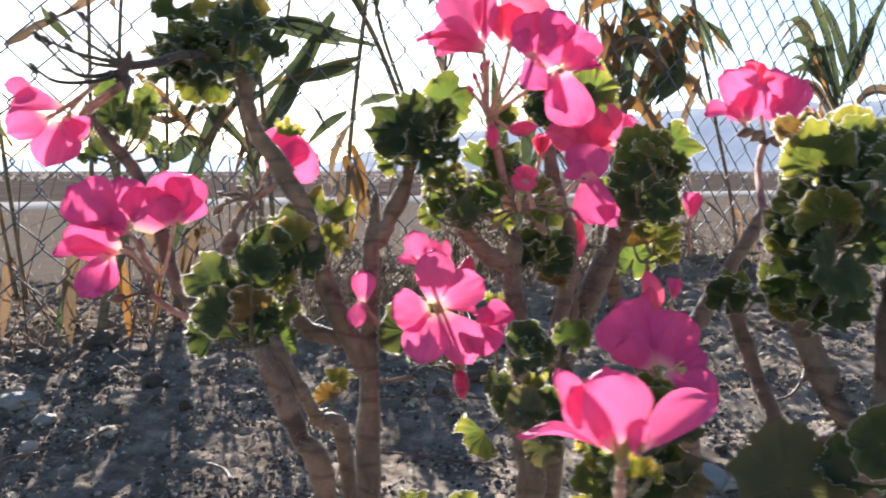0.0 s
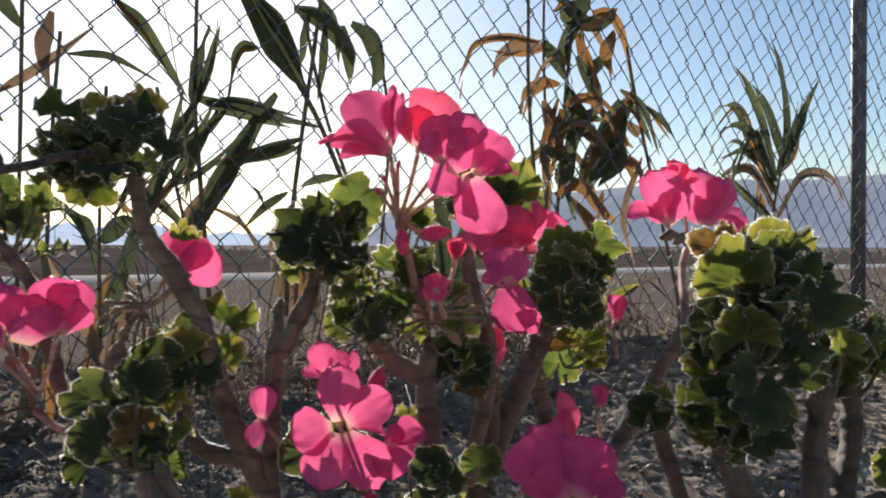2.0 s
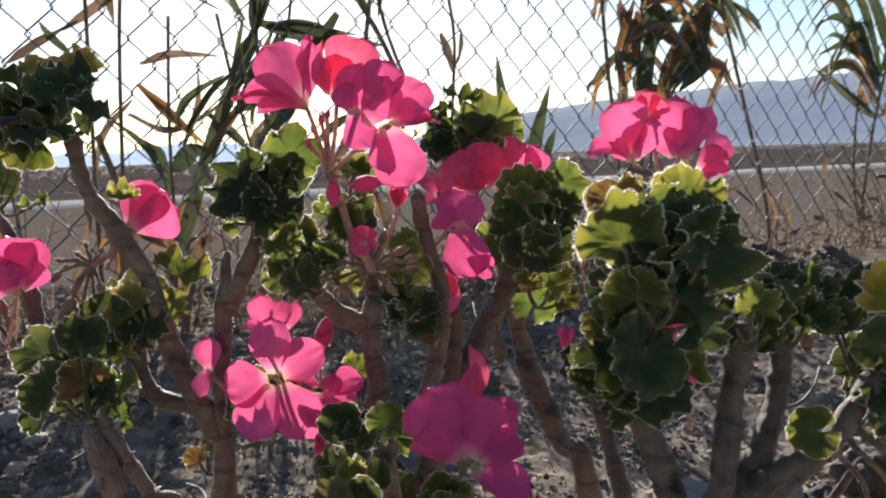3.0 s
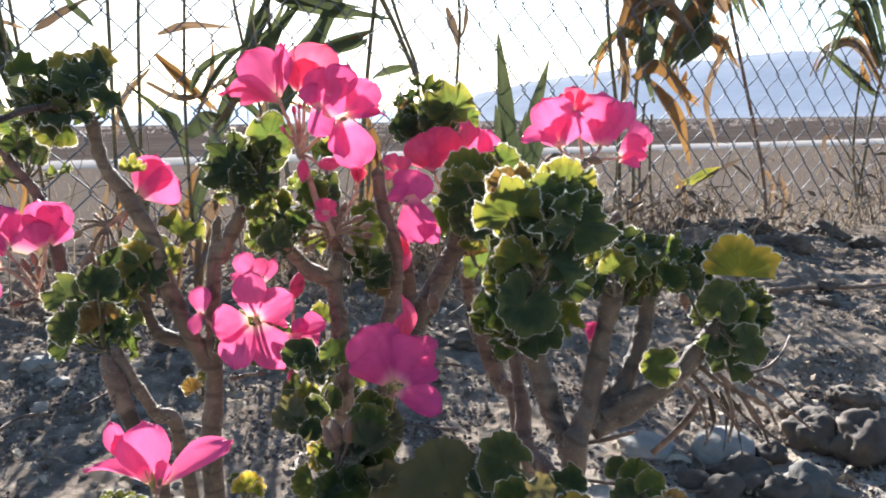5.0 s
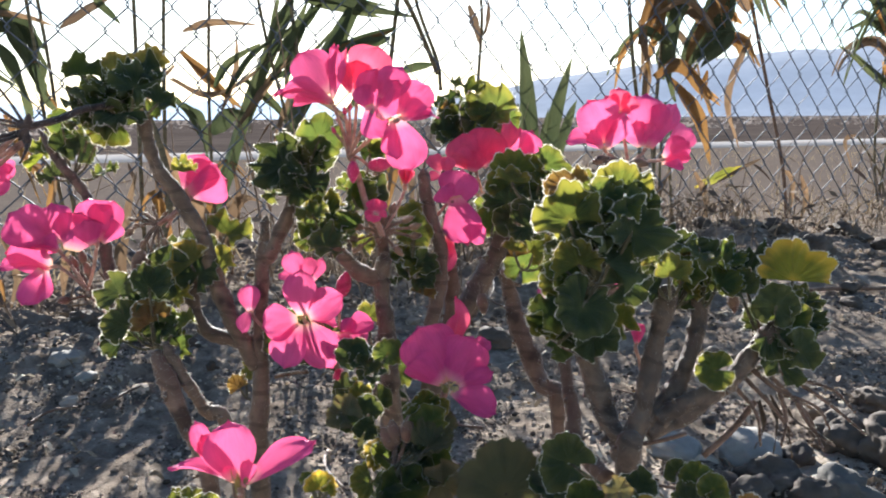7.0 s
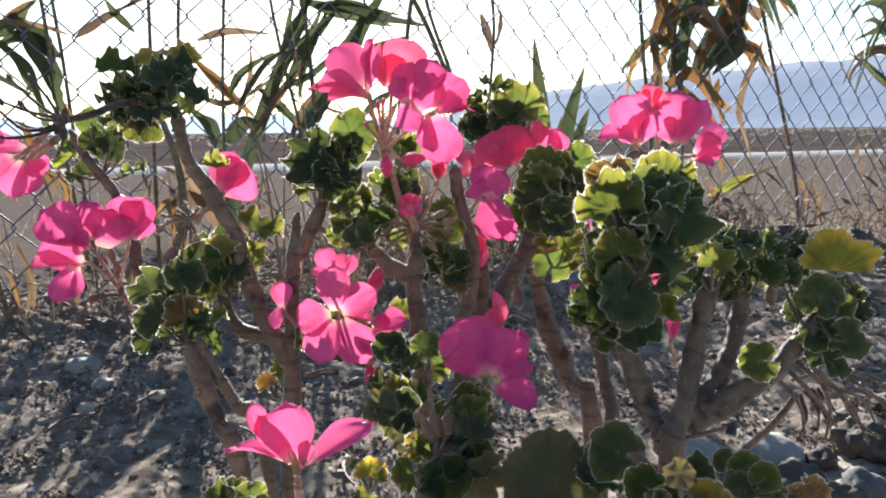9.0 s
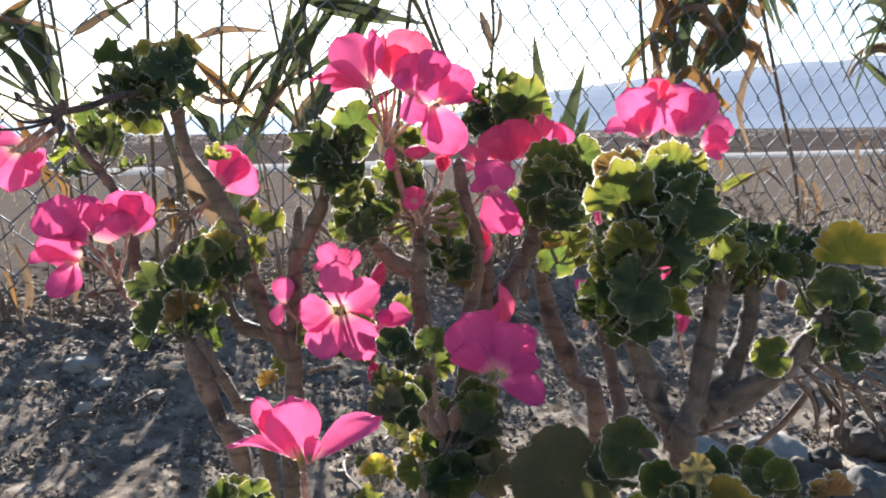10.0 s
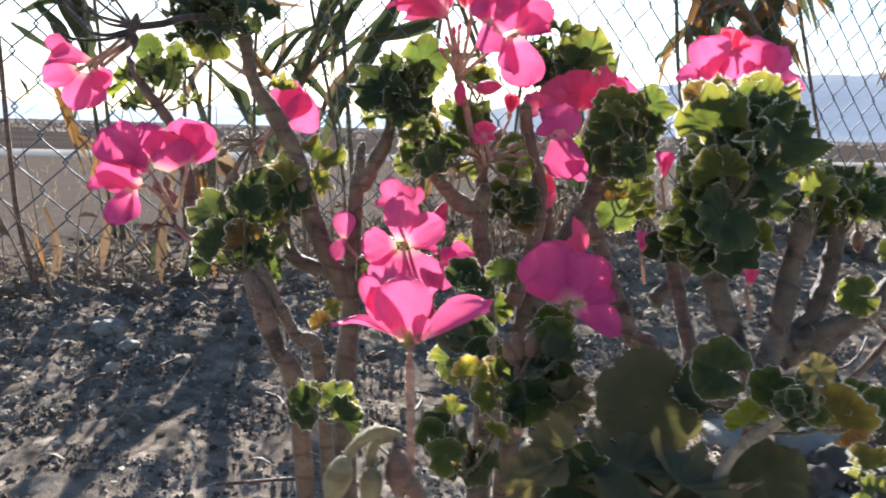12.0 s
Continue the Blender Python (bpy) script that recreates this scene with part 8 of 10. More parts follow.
leaf(front_plant, (0.0960, 0.1681, 0.1128), (0.24, -0.29, 0.93), (0.63, 0.25, 0.73), 0.0122, DULLSHADE, kind=8, stalk=(0.0897, 0.1759, 0.1054))
leaf(front_plant, (0.0609, 0.1733, 0.1090), (-0.26, -0.94, 0.21), (-0.97, -0.13, 0.22), 0.0082, DULLSHADE, kind=2, stalk=(0.0893, 0.1759, 0.1053))
leaf(front_plant, (0.1182, 0.1782, 0.1116), (-0.32, -0.83, 0.45), (0.94, 0.22, 0.28), 0.0105, DULLSHADE, kind=4, stalk=(0.0905, 0.1760, 0.1054))
leaf(front_plant, (0.0774, 0.1802, 0.1043), (-0.46, -0.88, 0.12), (-0.97, -0.14, 0.19), 0.0101, DULLSHADE, kind=4, stalk=(0.0907, 0.1761, 0.1054))
leaf(front_plant, (0.0940, 0.1744, 0.1067), (-0.18, -0.66, 0.73), (0.66, -0.71, 0.23), 0.0105, DULLSHADE, kind=4, stalk=(0.0893, 0.1759, 0.1053))
leaf(front_plant, (0.0843, 0.1856, 0.1020), (-0.46, -0.73, 0.51), (-0.95, -0.08, 0.30), 0.0105, SHADELEAF, kind=2)
leaf(front_plant, (0.0709, 0.1728, 0.1086), (0.35, -0.84, 0.41), (-0.98, -0.09, 0.20), 0.0092, SHADELEAF, kind=2)
leaf(front_plant, (0.0653, 0.1866, 0.1078), (0.45, -0.63, 0.63), (-0.94, -0.07, 0.33), 0.0089, GREEN, kind=4)
leaf(front_plant, (0.0355, 0.2053, 0.1141), (-0.65, -0.74, 0.16), (-0.27, 0.03, 0.96), 0.0053, LIME, kind=8, stalk=(0.0393, 0.2088, 0.0938))
leaf(front_plant, (0.0338, 0.2034, 0.1013), (-0.28, -0.89, 0.37), (-0.83, 0.14, 0.54), 0.0057, GREEN, kind=4, stalk=(0.0388, 0.2087, 0.0938))
leaf(front_plant, (0.0395, 0.2140, 0.0968), (0.60, -0.49, 0.63), (0.09, -0.21, 0.97), 0.0055, ORANGE, kind=10, stalk=(0.0391, 0.2087, 0.0938))
leaf(front_plant, (0.0474, 0.2084, 0.1076), (0.13, -0.99, -0.10), (0.51, 0.28, 0.81), 0.0043, LIME, kind=8, stalk=(0.0386, 0.2087, 0.0938))
leaf(front_plant, (0.0435, 0.2119, 0.0950), (-0.36, -0.53, 0.77), (0.65, -0.21, 0.73), 0.0068, SHADELEAF, kind=7, stalk=(0.0383, 0.2086, 0.0938))
leaf(front_plant, (0.0278, 0.2087, 0.1059), (0.39, -0.84, 0.38), (-0.49, 0.07, 0.87), 0.0048, GREEN, kind=6, stalk=(0.0388, 0.2087, 0.0938))
leaf(front_plant, (0.0377, 0.2174, 0.0942), (-0.35, -0.86, 0.38), (-0.03, 0.13, 0.99), 0.0064, SHADELEAF, kind=2)
leaf(front_plant, (0.0297, 0.2145, 0.1075), (-0.25, -0.75, 0.61), (-0.45, 0.07, 0.89), 0.0048, SHADELEAF, kind=5)
leaf(front_plant, (0.0336, 0.2141, 0.1000), (0.12, -0.57, 0.81), (-0.43, 0.07, 0.90), 0.0058, SHADELEAF, kind=2)

reed_a = reed("tall dark green reed with long arching leaves", -0.134, 1.514, 0.000)
stalk(reed_a, [(-0.170, 1.491, 0.091), (-0.162, 1.496, 0.246), (-0.144, 1.508, 0.412), (-0.122, 1.522, 0.582), (-0.103, 1.534, 0.765), (-0.095, 1.539, 1.046)], 0.0045, 0.003, REEDSTALK)
stalk(reed_a, [(-0.074, 1.564, 0.319), (-0.120, 1.535, 0.434), (-0.173, 1.501, 0.528), (-0.229, 1.465, 0.623), (-0.279, 1.433, 0.760)], 0.0045, 0.004, REEDSTALK)
stalk(reed_a, [(-0.279, 1.409, 0.098), (-0.289, 1.403, 0.243), (-0.297, 1.397, 0.369), (-0.301, 1.395, 0.440), (-0.298, 1.397, 0.647), (-0.290, 1.402, 0.919)], 0.0045, 0.003, REEDSTALK)
blade(reed_a, [(-0.284, 1.399, 0.439), (-0.232, 1.432, 0.443), (-0.173, 1.470, 0.428), (-0.109, 1.512, 0.417)], 0.0254, BLADE, twist=-0.71)
blade(reed_a, [(-0.279, 1.394, 0.436), (-0.231, 1.425, 0.446), (-0.177, 1.460, 0.434), (-0.118, 1.497, 0.427)], 0.0121, BLADE, twist=1.71)
blade(reed_a, [(-0.188, 1.503, 0.474), (-0.230, 1.476, 0.405), (-0.264, 1.454, 0.338), (-0.312, 1.423, 0.262), (-0.344, 1.403, 0.220)], 0.0343, BLADE, twist=0.55)
blade(reed_a, [(-0.149, 1.483, 0.378), (-0.198, 1.451, 0.362), (-0.256, 1.414, 0.338)], 0.0226, BLADE, twist=-0.34)
blade(reed_a, [(-0.082, 1.564, 0.337), (-0.122, 1.538, 0.329), (-0.152, 1.519, 0.314)], 0.0167, BLADE, twist=0.64)
blade(reed_a, [(-0.163, 1.466, 0.302), (-0.197, 1.444, 0.277), (-0.230, 1.423, 0.239)], 0.0156, BLADE, twist=0.19)
blade(reed_a, [(-0.213, 1.464, 0.543), (-0.240, 1.447, 0.532), (-0.258, 1.435, 0.443)], 0.0222, BLADE, twist=-0.58)
blade(reed_a, [(-0.213, 1.464, 0.544), (-0.240, 1.447, 0.528), (-0.262, 1.432, 0.432)], 0.0106, DRYBLADE, twist=-0.34)
blade(reed_a, [(-0.241, 1.452, 0.638), (-0.194, 1.482, 0.557), (-0.166, 1.501, 0.518), (-0.133, 1.522, 0.476)], 0.0441, BLADE, twist=-0.12)
blade(reed_a, [(-0.242, 1.436, 0.632), (-0.195, 1.466, 0.551), (-0.167, 1.485, 0.512), (-0.131, 1.507, 0.469)], 0.0207, BLADE, twist=-1.19)
blade(reed_a, [(-0.159, 1.507, 0.622), (-0.113, 1.537, 0.611), (-0.073, 1.563, 0.573), (-0.059, 1.572, 0.537)], 0.0344, BLADE, twist=-0.4)
blade(reed_a, [(-0.151, 1.472, 0.615), (-0.112, 1.497, 0.604), (-0.064, 1.528, 0.567), (-0.054, 1.535, 0.534)], 0.0160, BLADE, twist=-0.16)
blade(reed_a, [(-0.061, 1.528, 0.603), (-0.029, 1.549, 0.581), (-0.016, 1.557, 0.527), (-0.029, 1.549, 0.488)], 0.0327, BLADE, twist=0.36)
blade(reed_a, [(-0.139, 1.543, 0.627), (-0.147, 1.538, 0.566), (-0.151, 1.535, 0.524)], 0.0176, BLADE, twist=0.42)
blade(reed_a, [(-0.105, 1.498, 0.596), (-0.108, 1.497, 0.528), (-0.117, 1.491, 0.457)], 0.0160, BLADE, twist=-0.38)
blade(reed_a, [(-0.079, 1.569, 0.610), (-0.069, 1.575, 0.550), (-0.065, 1.578, 0.503)], 0.0240, BLADE, twist=-0.16)
blade(reed_a, [(-0.261, 1.441, 0.435), (-0.301, 1.415, 0.389), (-0.345, 1.387, 0.334)], 0.0197, BLADE, twist=0.57)
blade(reed_a, [(-0.266, 1.457, 0.434), (-0.309, 1.429, 0.395), (-0.357, 1.398, 0.338)], 0.0095, BLADE, twist=-0.55)
blade(reed_a, [(-0.303, 1.391, 0.426), (-0.301, 1.392, 0.502), (-0.280, 1.405, 0.564)], 0.0273, BLADE, twist=-0.73)
blade(reed_a, [(-0.302, 1.401, 0.437), (-0.323, 1.387, 0.390), (-0.338, 1.378, 0.344)], 0.0275, BLADE, twist=-0.53)
blade(reed_a, [(-0.307, 1.406, 0.441), (-0.328, 1.392, 0.395), (-0.343, 1.383, 0.353)], 0.0132, DRYBLADE, twist=1.1)
blade(reed_a, [(-0.302, 1.400, 0.432), (-0.281, 1.413, 0.507), (-0.265, 1.423, 0.578)], 0.0169, BLADE, twist=0.88)
blade(reed_a, [(-0.299, 1.385, 0.431), (-0.277, 1.399, 0.503), (-0.267, 1.405, 0.578)], 0.0080, BLADE, twist=-1.03)
# upper leaves, mostly above the view, added for the shade they cast
blade(reed_a, [(-0.224, 1.435, 0.624), (-0.199, 1.451, 0.676), (-0.138, 1.490, 0.719)], 0.0327, BLADE, twist=-0.48)
blade(reed_a, [(-0.272, 1.400, 0.747), (-0.333, 1.361, 0.713), (-0.376, 1.333, 0.633)], 0.0318, BLADE, twist=-0.81)
blade(reed_a, [(-0.122, 1.526, 0.682), (-0.046, 1.575, 0.740), (0.016, 1.615, 0.692)], 0.0349, BLADE, twist=0.88)
blade(reed_a, [(-0.123, 1.561, 0.693), (-0.047, 1.610, 0.753), (0.029, 1.659, 0.699)], 0.0170, DRYBLADE, twist=-0.65)
blade(reed_a, [(-0.104, 1.544, 0.768), (-0.178, 1.497, 0.807), (-0.238, 1.459, 0.734)], 0.0330, BLADE, twist=0.54)
blade(reed_a, [(-0.305, 1.427, 0.666), (-0.358, 1.392, 0.707), (-0.416, 1.355, 0.666)], 0.0280, BLADE, twist=0.05)
blade(reed_a, [(-0.100, 1.549, 0.851), (-0.006, 1.610, 0.920), (0.059, 1.651, 0.844)], 0.0355, BLADE, twist=-0.42)
blade(reed_a, [(-0.299, 1.441, 0.800), (-0.233, 1.483, 0.896), (-0.180, 1.517, 0.864)], 0.0327, BLADE, twist=-0.77)
blade(reed_a, [(-0.285, 1.426, 0.276), (-0.236, 1.458, 0.245), (-0.206, 1.477, 0.186)], 0.0108, TANBLADE, twist=0.3)
blade(reed_a, [(-0.165, 1.499, 0.280), (-0.189, 1.484, 0.226), (-0.193, 1.481, 0.167)], 0.0137, TANBLADE, twist=-0.67)
blade(reed_a, [(-0.171, 1.479, 0.226), (-0.149, 1.493, 0.159), (-0.163, 1.484, 0.063)], 0.0293, DRYBLADE, twist=-0.79)
blade(reed_a, [(-0.161, 1.436, 0.228), (-0.147, 1.446, 0.157), (-0.159, 1.438, 0.064)], 0.0135, TANBLADE, twist=1.24)
blade(reed_a, [(-0.157, 1.496, 0.246), (-0.143, 1.505, 0.178), (-0.134, 1.511, 0.090)], 0.0205, DRYBLADE, twist=0.68)
blade(reed_a, [(-0.184, 1.485, 0.198), (-0.175, 1.491, 0.130), (-0.182, 1.486, 0.053)], 0.0181, TANBLADE, twist=-0.54)
blade(reed_a, [(-0.131, 1.480, 0.169), (-0.117, 1.489, 0.111), (-0.126, 1.483, 0.044)], 0.0158, TANBLADE, twist=0.71)
blade(reed_a, [(-0.452, 1.296, 0.377), (-0.411, 1.322, 0.393), (-0.347, 1.363, 0.392)], 0.0137, TANBLADE, twist=0.05)
blade(reed_a, [(-0.436, 1.262, 0.372), (-0.404, 1.282, 0.388), (-0.341, 1.323, 0.386)], 0.0064, TANBLADE, twist=1.35)
blade(reed_a, [(-0.465, 1.313, 0.348), (-0.425, 1.339, 0.300), (-0.381, 1.367, 0.253)], 0.0193, DRYBLADE, twist=-0.75)
blade(reed_a, [(-0.471, 1.322, 0.349), (-0.426, 1.351, 0.301), (-0.390, 1.374, 0.247)], 0.0092, DRYBLADE, twist=0.05)
blade(reed_a, [(-0.419, 1.315, 0.215), (-0.395, 1.330, 0.243), (-0.371, 1.345, 0.249)], 0.0303, BLADE, twist=0.64)
blade(reed_a, [(-0.405, 1.297, 0.289), (-0.385, 1.310, 0.327), (-0.332, 1.344, 0.365)], 0.0138, BLADE, twist=0.69)
blade(reed_a, [(-0.407, 1.311, 0.292), (-0.388, 1.324, 0.327), (-0.342, 1.353, 0.360)], 0.0066, BLADE, twist=0.17)
blade(reed_a, [(-0.466, 1.318, 0.263), (-0.444, 1.332, 0.231), (-0.435, 1.337, 0.170)], 0.0216, BLADE, twist=0.38)
blade(reed_a, [(-0.463, 1.316, 0.263), (-0.448, 1.326, 0.232), (-0.435, 1.334, 0.171)], 0.0103, BLADE, twist=1.94)
blade(reed_a, [(-0.018, 1.586, 0.445), (-0.006, 1.594, 0.405), (0.005, 1.600, 0.364)], 0.0173, TANBLADE, twist=0.32)
blade(reed_a, [(0.019, 1.587, 0.450), (0.016, 1.585, 0.414), (0.004, 1.577, 0.377)], 0.0098, TANBLADE, twist=0.74)
blade(reed_a, [(-0.475, 1.312, 0.326), (-0.514, 1.287, 0.271), (-0.531, 1.277, 0.172)], 0.0107, TANBLADE, twist=-0.35)
stalk(reed_a, [(-0.066, 1.534, 0.288), (-0.071, 1.531, 0.338), (-0.095, 1.516, 0.407), (-0.111, 1.505, 0.465), (-0.140, 1.486, 0.605)], 0.0035, 0.003, REEDSTALK)
stalk(reed_a, [(-0.016, 1.590, 0.130), (0.001, 1.601, 0.343), (0.004, 1.603, 0.457), (-0.019, 1.588, 0.597)], 0.003, 0.003, REEDSTALK)

reed_b = reed("dry brown reed stalks with torn tan leaves", -0.638, 1.166, -0.000)
stalk(reed_b, [(-0.604, 1.200, 0.018), (-0.626, 1.186, 0.218), (-0.633, 1.182, 0.342), (-0.643, 1.175, 0.462)], 0.003, 0.0028, REEDSTALK)
stalk(reed_b, [(-0.599, 1.216, 0.016), (-0.617, 1.204, 0.226), (-0.625, 1.199, 0.344), (-0.638, 1.191, 0.489)], 0.003, 0.0028, REEDSTALK)
stalk(reed_b, [(-0.517, 1.257, 0.011), (-0.516, 1.257, 0.173), (-0.513, 1.259, 0.382), (-0.511, 1.260, 0.559)], 0.0035, 0.003, REEDSTALK)
stalk(reed_b, [(-0.495, 1.294, 0.005), (-0.492, 1.296, 0.172), (-0.485, 1.301, 0.387), (-0.476, 1.306, 0.526)], 0.0035, 0.003, REEDSTALK)
blade(reed_b, [(-0.685, 1.169, 0.406), (-0.663, 1.183, 0.367), (-0.646, 1.194, 0.318), (-0.634, 1.202, 0.279)], 0.0485, BLADE, twist=0.2)
blade(reed_b, [(-0.678, 1.160, 0.407), (-0.662, 1.171, 0.366), (-0.642, 1.183, 0.317), (-0.631, 1.190, 0.274)], 0.0229, BLADE, twist=-0.6)
blade(reed_b, [(-0.701, 1.147, 0.371), (-0.675, 1.164, 0.401), (-0.648, 1.181, 0.431)], 0.0249, BLADE, twist=-0.73)
blade(reed_b, [(-0.711, 1.160, 0.374), (-0.684, 1.178, 0.409), (-0.648, 1.201, 0.437)], 0.0120, DRYBLADE, twist=1.23)
blade(reed_b, [(-0.616, 1.225, 0.378), (-0.580, 1.248, 0.411), (-0.534, 1.278, 0.441)], 0.0162, TANBLADE, twist=-0.61)
blade(reed_b, [(-0.701, 1.137, 0.394), (-0.646, 1.173, 0.390), (-0.602, 1.201, 0.375)], 0.0095, TANBLADE, twist=0.13)
blade(reed_b, [(-0.538, 1.261, 0.387), (-0.561, 1.246, 0.415), (-0.574, 1.238, 0.439)], 0.0124, BLADE, twist=0.84)
blade(reed_b, [(-0.544, 1.276, 0.387), (-0.569, 1.261, 0.413), (-0.580, 1.254, 0.438)], 0.0060, DRYBLADE, twist=0.81)
# stalk and blades added behind the left plant to cast stripes on the bed
stalk(reed_b, [(-0.500, 1.222, -0.052), (-0.488, 1.228, 0.020), (-0.466, 1.242, 0.098), (-0.470, 1.240, 0.180), (-0.492, 1.226, 0.270)], 0.0075, 0.005, REEDSTALK)
blade(reed_b, [(-0.398, 1.288, -0.030), (-0.411, 1.277, 0.051), (-0.440, 1.259, 0.120), (-0.465, 1.242, 0.177), (-0.480, 1.233, 0.225)], 0.0240, TANBLADE, twist=0.2)
blade(reed_b, [(-0.480, 1.232, 0.122), (-0.452, 1.250, 0.126), (-0.408, 1.280, 0.100)], 0.0260, TANBLADE, twist=0.3)
blade(reed_b, [(-0.532, 1.199, -0.050), (-0.533, 1.198, 0.020), (-0.522, 1.206, 0.090), (-0.504, 1.217, 0.160)], 0.0220, TANBLADE, twist=0.3)
blade(reed_b, [(-0.641, 1.163, 0.176), (-0.620, 1.177, 0.150), (-0.633, 1.168, 0.074)], 0.0158, DRYBLADE, twist=-0.49)
blade(reed_b, [(-0.635, 1.151, 0.177), (-0.610, 1.167, 0.149), (-0.625, 1.157, 0.071)], 0.0074, TANBLADE, twist=0.16)
blade(reed_b, [(-0.694, 1.157, 0.066), (-0.684, 1.163, 0.005), (-0.694, 1.157, -0.063)], 0.0140, TANBLADE, twist=0.21)
blade(reed_b, [(-0.672, 1.118, 0.068), (-0.654, 1.129, 0.008), (-0.663, 1.124, -0.056)], 0.0064, TANBLADE, twist=-0.97)
blade(reed_b, [(-0.692, 1.124, 0.037), (-0.683, 1.130, -0.023), (-0.682, 1.131, -0.066)], 0.0097, DRYBLADE, twist=0.77)
blade(reed_b, [(-0.507, 1.283, 0.172), (-0.502, 1.286, 0.099), (-0.512, 1.279, 0.017)], 0.0107, TANBLADE, twist=-0.63)
blade(reed_b, [(-0.390, 1.323, 0.171), (-0.384, 1.327, 0.096), (-0.398, 1.318, 0.012)], 0.0109, TANBLADE, twist=0.81)
blade(reed_b, [(-0.629, 1.205, 0.344), (-0.669, 1.179, 0.375), (-0.720, 1.147, 0.348)], 0.0220, BLADE, twist=0.33)
blade(reed_b, [(-0.642, 1.223, 0.349), (-0.680, 1.198, 0.380), (-0.728, 1.168, 0.356)], 0.0106, BLADE, twist=-0.84)
blade(reed_b, [(-0.655, 1.195, 0.466), (-0.600, 1.230, 0.529), (-0.548, 1.264, 0.502)], 0.0236, BLADE, twist=0.36)
blade(reed_b, [(-0.513, 1.270, 0.519), (-0.565, 1.236, 0.579), (-0.625, 1.198, 0.538)], 0.0266, BLADE, twist=0.81)
blade(reed_b, [(-0.517, 1.272, 0.562), (-0.454, 1.312, 0.621), (-0.396, 1.350, 0.578)], 0.0265, BLADE, twist=0.11)
blade(reed_b, [(-0.642, 1.192, 0.497), (-0.682, 1.166, 0.563), (-0.731, 1.135, 0.533)], 0.0254, BLADE, twist=0.09)
blade(reed_b, [(-0.653, 1.204, 0.502), (-0.691, 1.179, 0.566), (-0.746, 1.144, 0.530)], 0.0122, BLADE, twist=-0.69)
blade(reed_b, [(-0.415, 1.308, -0.056), (-0.405, 1.315, 0.033), (-0.384, 1.328, 0.107), (-0.352, 1.349, 0.101)], 0.0169, TANBLADE, twist=0.73)
blade(reed_b, [(-0.422, 1.337, -0.064), (-0.412, 1.343, 0.026), (-0.385, 1.361, 0.100), (-0.349, 1.384, 0.092)], 0.0082, TANBLADE, twist=1.23)
blade(reed_b, [(-0.563, 1.230, -0.041), (-0.557, 1.234, 0.015), (-0.546, 1.241, 0.062), (-0.529, 1.252, 0.044)], 0.0154, BLADE, twist=-0.83)
blade(reed_b, [(-0.471, 1.262, -0.047), (-0.478, 1.257, 0.045), (-0.494, 1.247, 0.122), (-0.521, 1.230, 0.067)], 0.0196, DRYBLADE, twist=0.74)
blade(reed_b, [(-0.409, 1.280, -0.050), (-0.402, 1.285, 0.040), (-0.387, 1.294, 0.115), (-0.365, 1.308, 0.069)], 0.0131, TANBLADE, twist=-0.43)
blade(reed_b, [(-0.421, 1.306, -0.059), (-0.410, 1.313, 0.041), (-0.393, 1.324, 0.114), (-0.364, 1.343, 0.069)], 0.0064, TANBLADE, twist=-1.54)
blade(reed_b, [(-0.450, 1.309, -0.056), (-0.437, 1.317, 0.066), (-0.411, 1.334, 0.169), (-0.371, 1.359, 0.132)], 0.0107, DRYBLADE, twist=0.54)
blade(reed_b, [(-0.450, 1.296, -0.055), (-0.431, 1.309, 0.065), (-0.400, 1.329, 0.166), (-0.361, 1.353, 0.131)], 0.0051, DRYBLADE, twist=-1.78)
blade(reed_b, [(-0.621, 1.185, -0.033), (-0.616, 1.188, 0.029), (-0.607, 1.194, 0.080), (-0.594, 1.202, 0.042)], 0.0178, TANBLADE, twist=0.18)
stalk(reed_b, [(-0.664, 1.090, -0.052), (-0.683, 1.078, 0.047), (-0.691, 1.073, 0.166), (-0.696, 1.070, 0.281), (-0.703, 1.066, 0.430)], 0.004, 0.003, BROWN)
blade(reed_a, [(-0.213, 1.448, 0.427), (-0.259, 1.419, 0.329), (-0.301, 1.392, 0.241), (-0.333, 1.371, 0.136)], 0.0365, BLADE, twist=-0.15)
blade(reed_a, [(-0.224, 1.486, 0.433), (-0.271, 1.456, 0.330), (-0.307, 1.433, 0.239), (-0.341, 1.412, 0.124)], 0.0178, DRYBLADE, twist=-1.19)
blade(reed_a, [(-0.312, 1.429, 0.423), (-0.345, 1.408, 0.354), (-0.370, 1.392, 0.277), (-0.380, 1.386, 0.215)], 0.0227, BLADE, twist=0.76)
blade(reed_a, [(-0.393, 1.313, 0.279), (-0.354, 1.338, 0.345), (-0.296, 1.375, 0.388)], 0.0139, BLADE, twist=-0.89)
blade(reed_a, [(-0.390, 1.308, 0.278), (-0.351, 1.333, 0.345), (-0.294, 1.370, 0.387)], 0.0066, BLADE, twist=-0.26)
blade(reed_a, [(-0.332, 1.361, 0.302), (-0.283, 1.393, 0.335), (-0.232, 1.425, 0.395)], 0.0132, BLADE, twist=-0.71)
blade(reed_a, [(-0.143, 1.496, 0.396), (-0.217, 1.449, 0.363), (-0.285, 1.404, 0.338)], 0.0211, BLADE, twist=-0.29)
blade(reed_a, [(-0.146, 1.488, 0.392), (-0.218, 1.442, 0.363), (-0.282, 1.400, 0.345)], 0.0100, DRYBLADE, twist=-0.56)
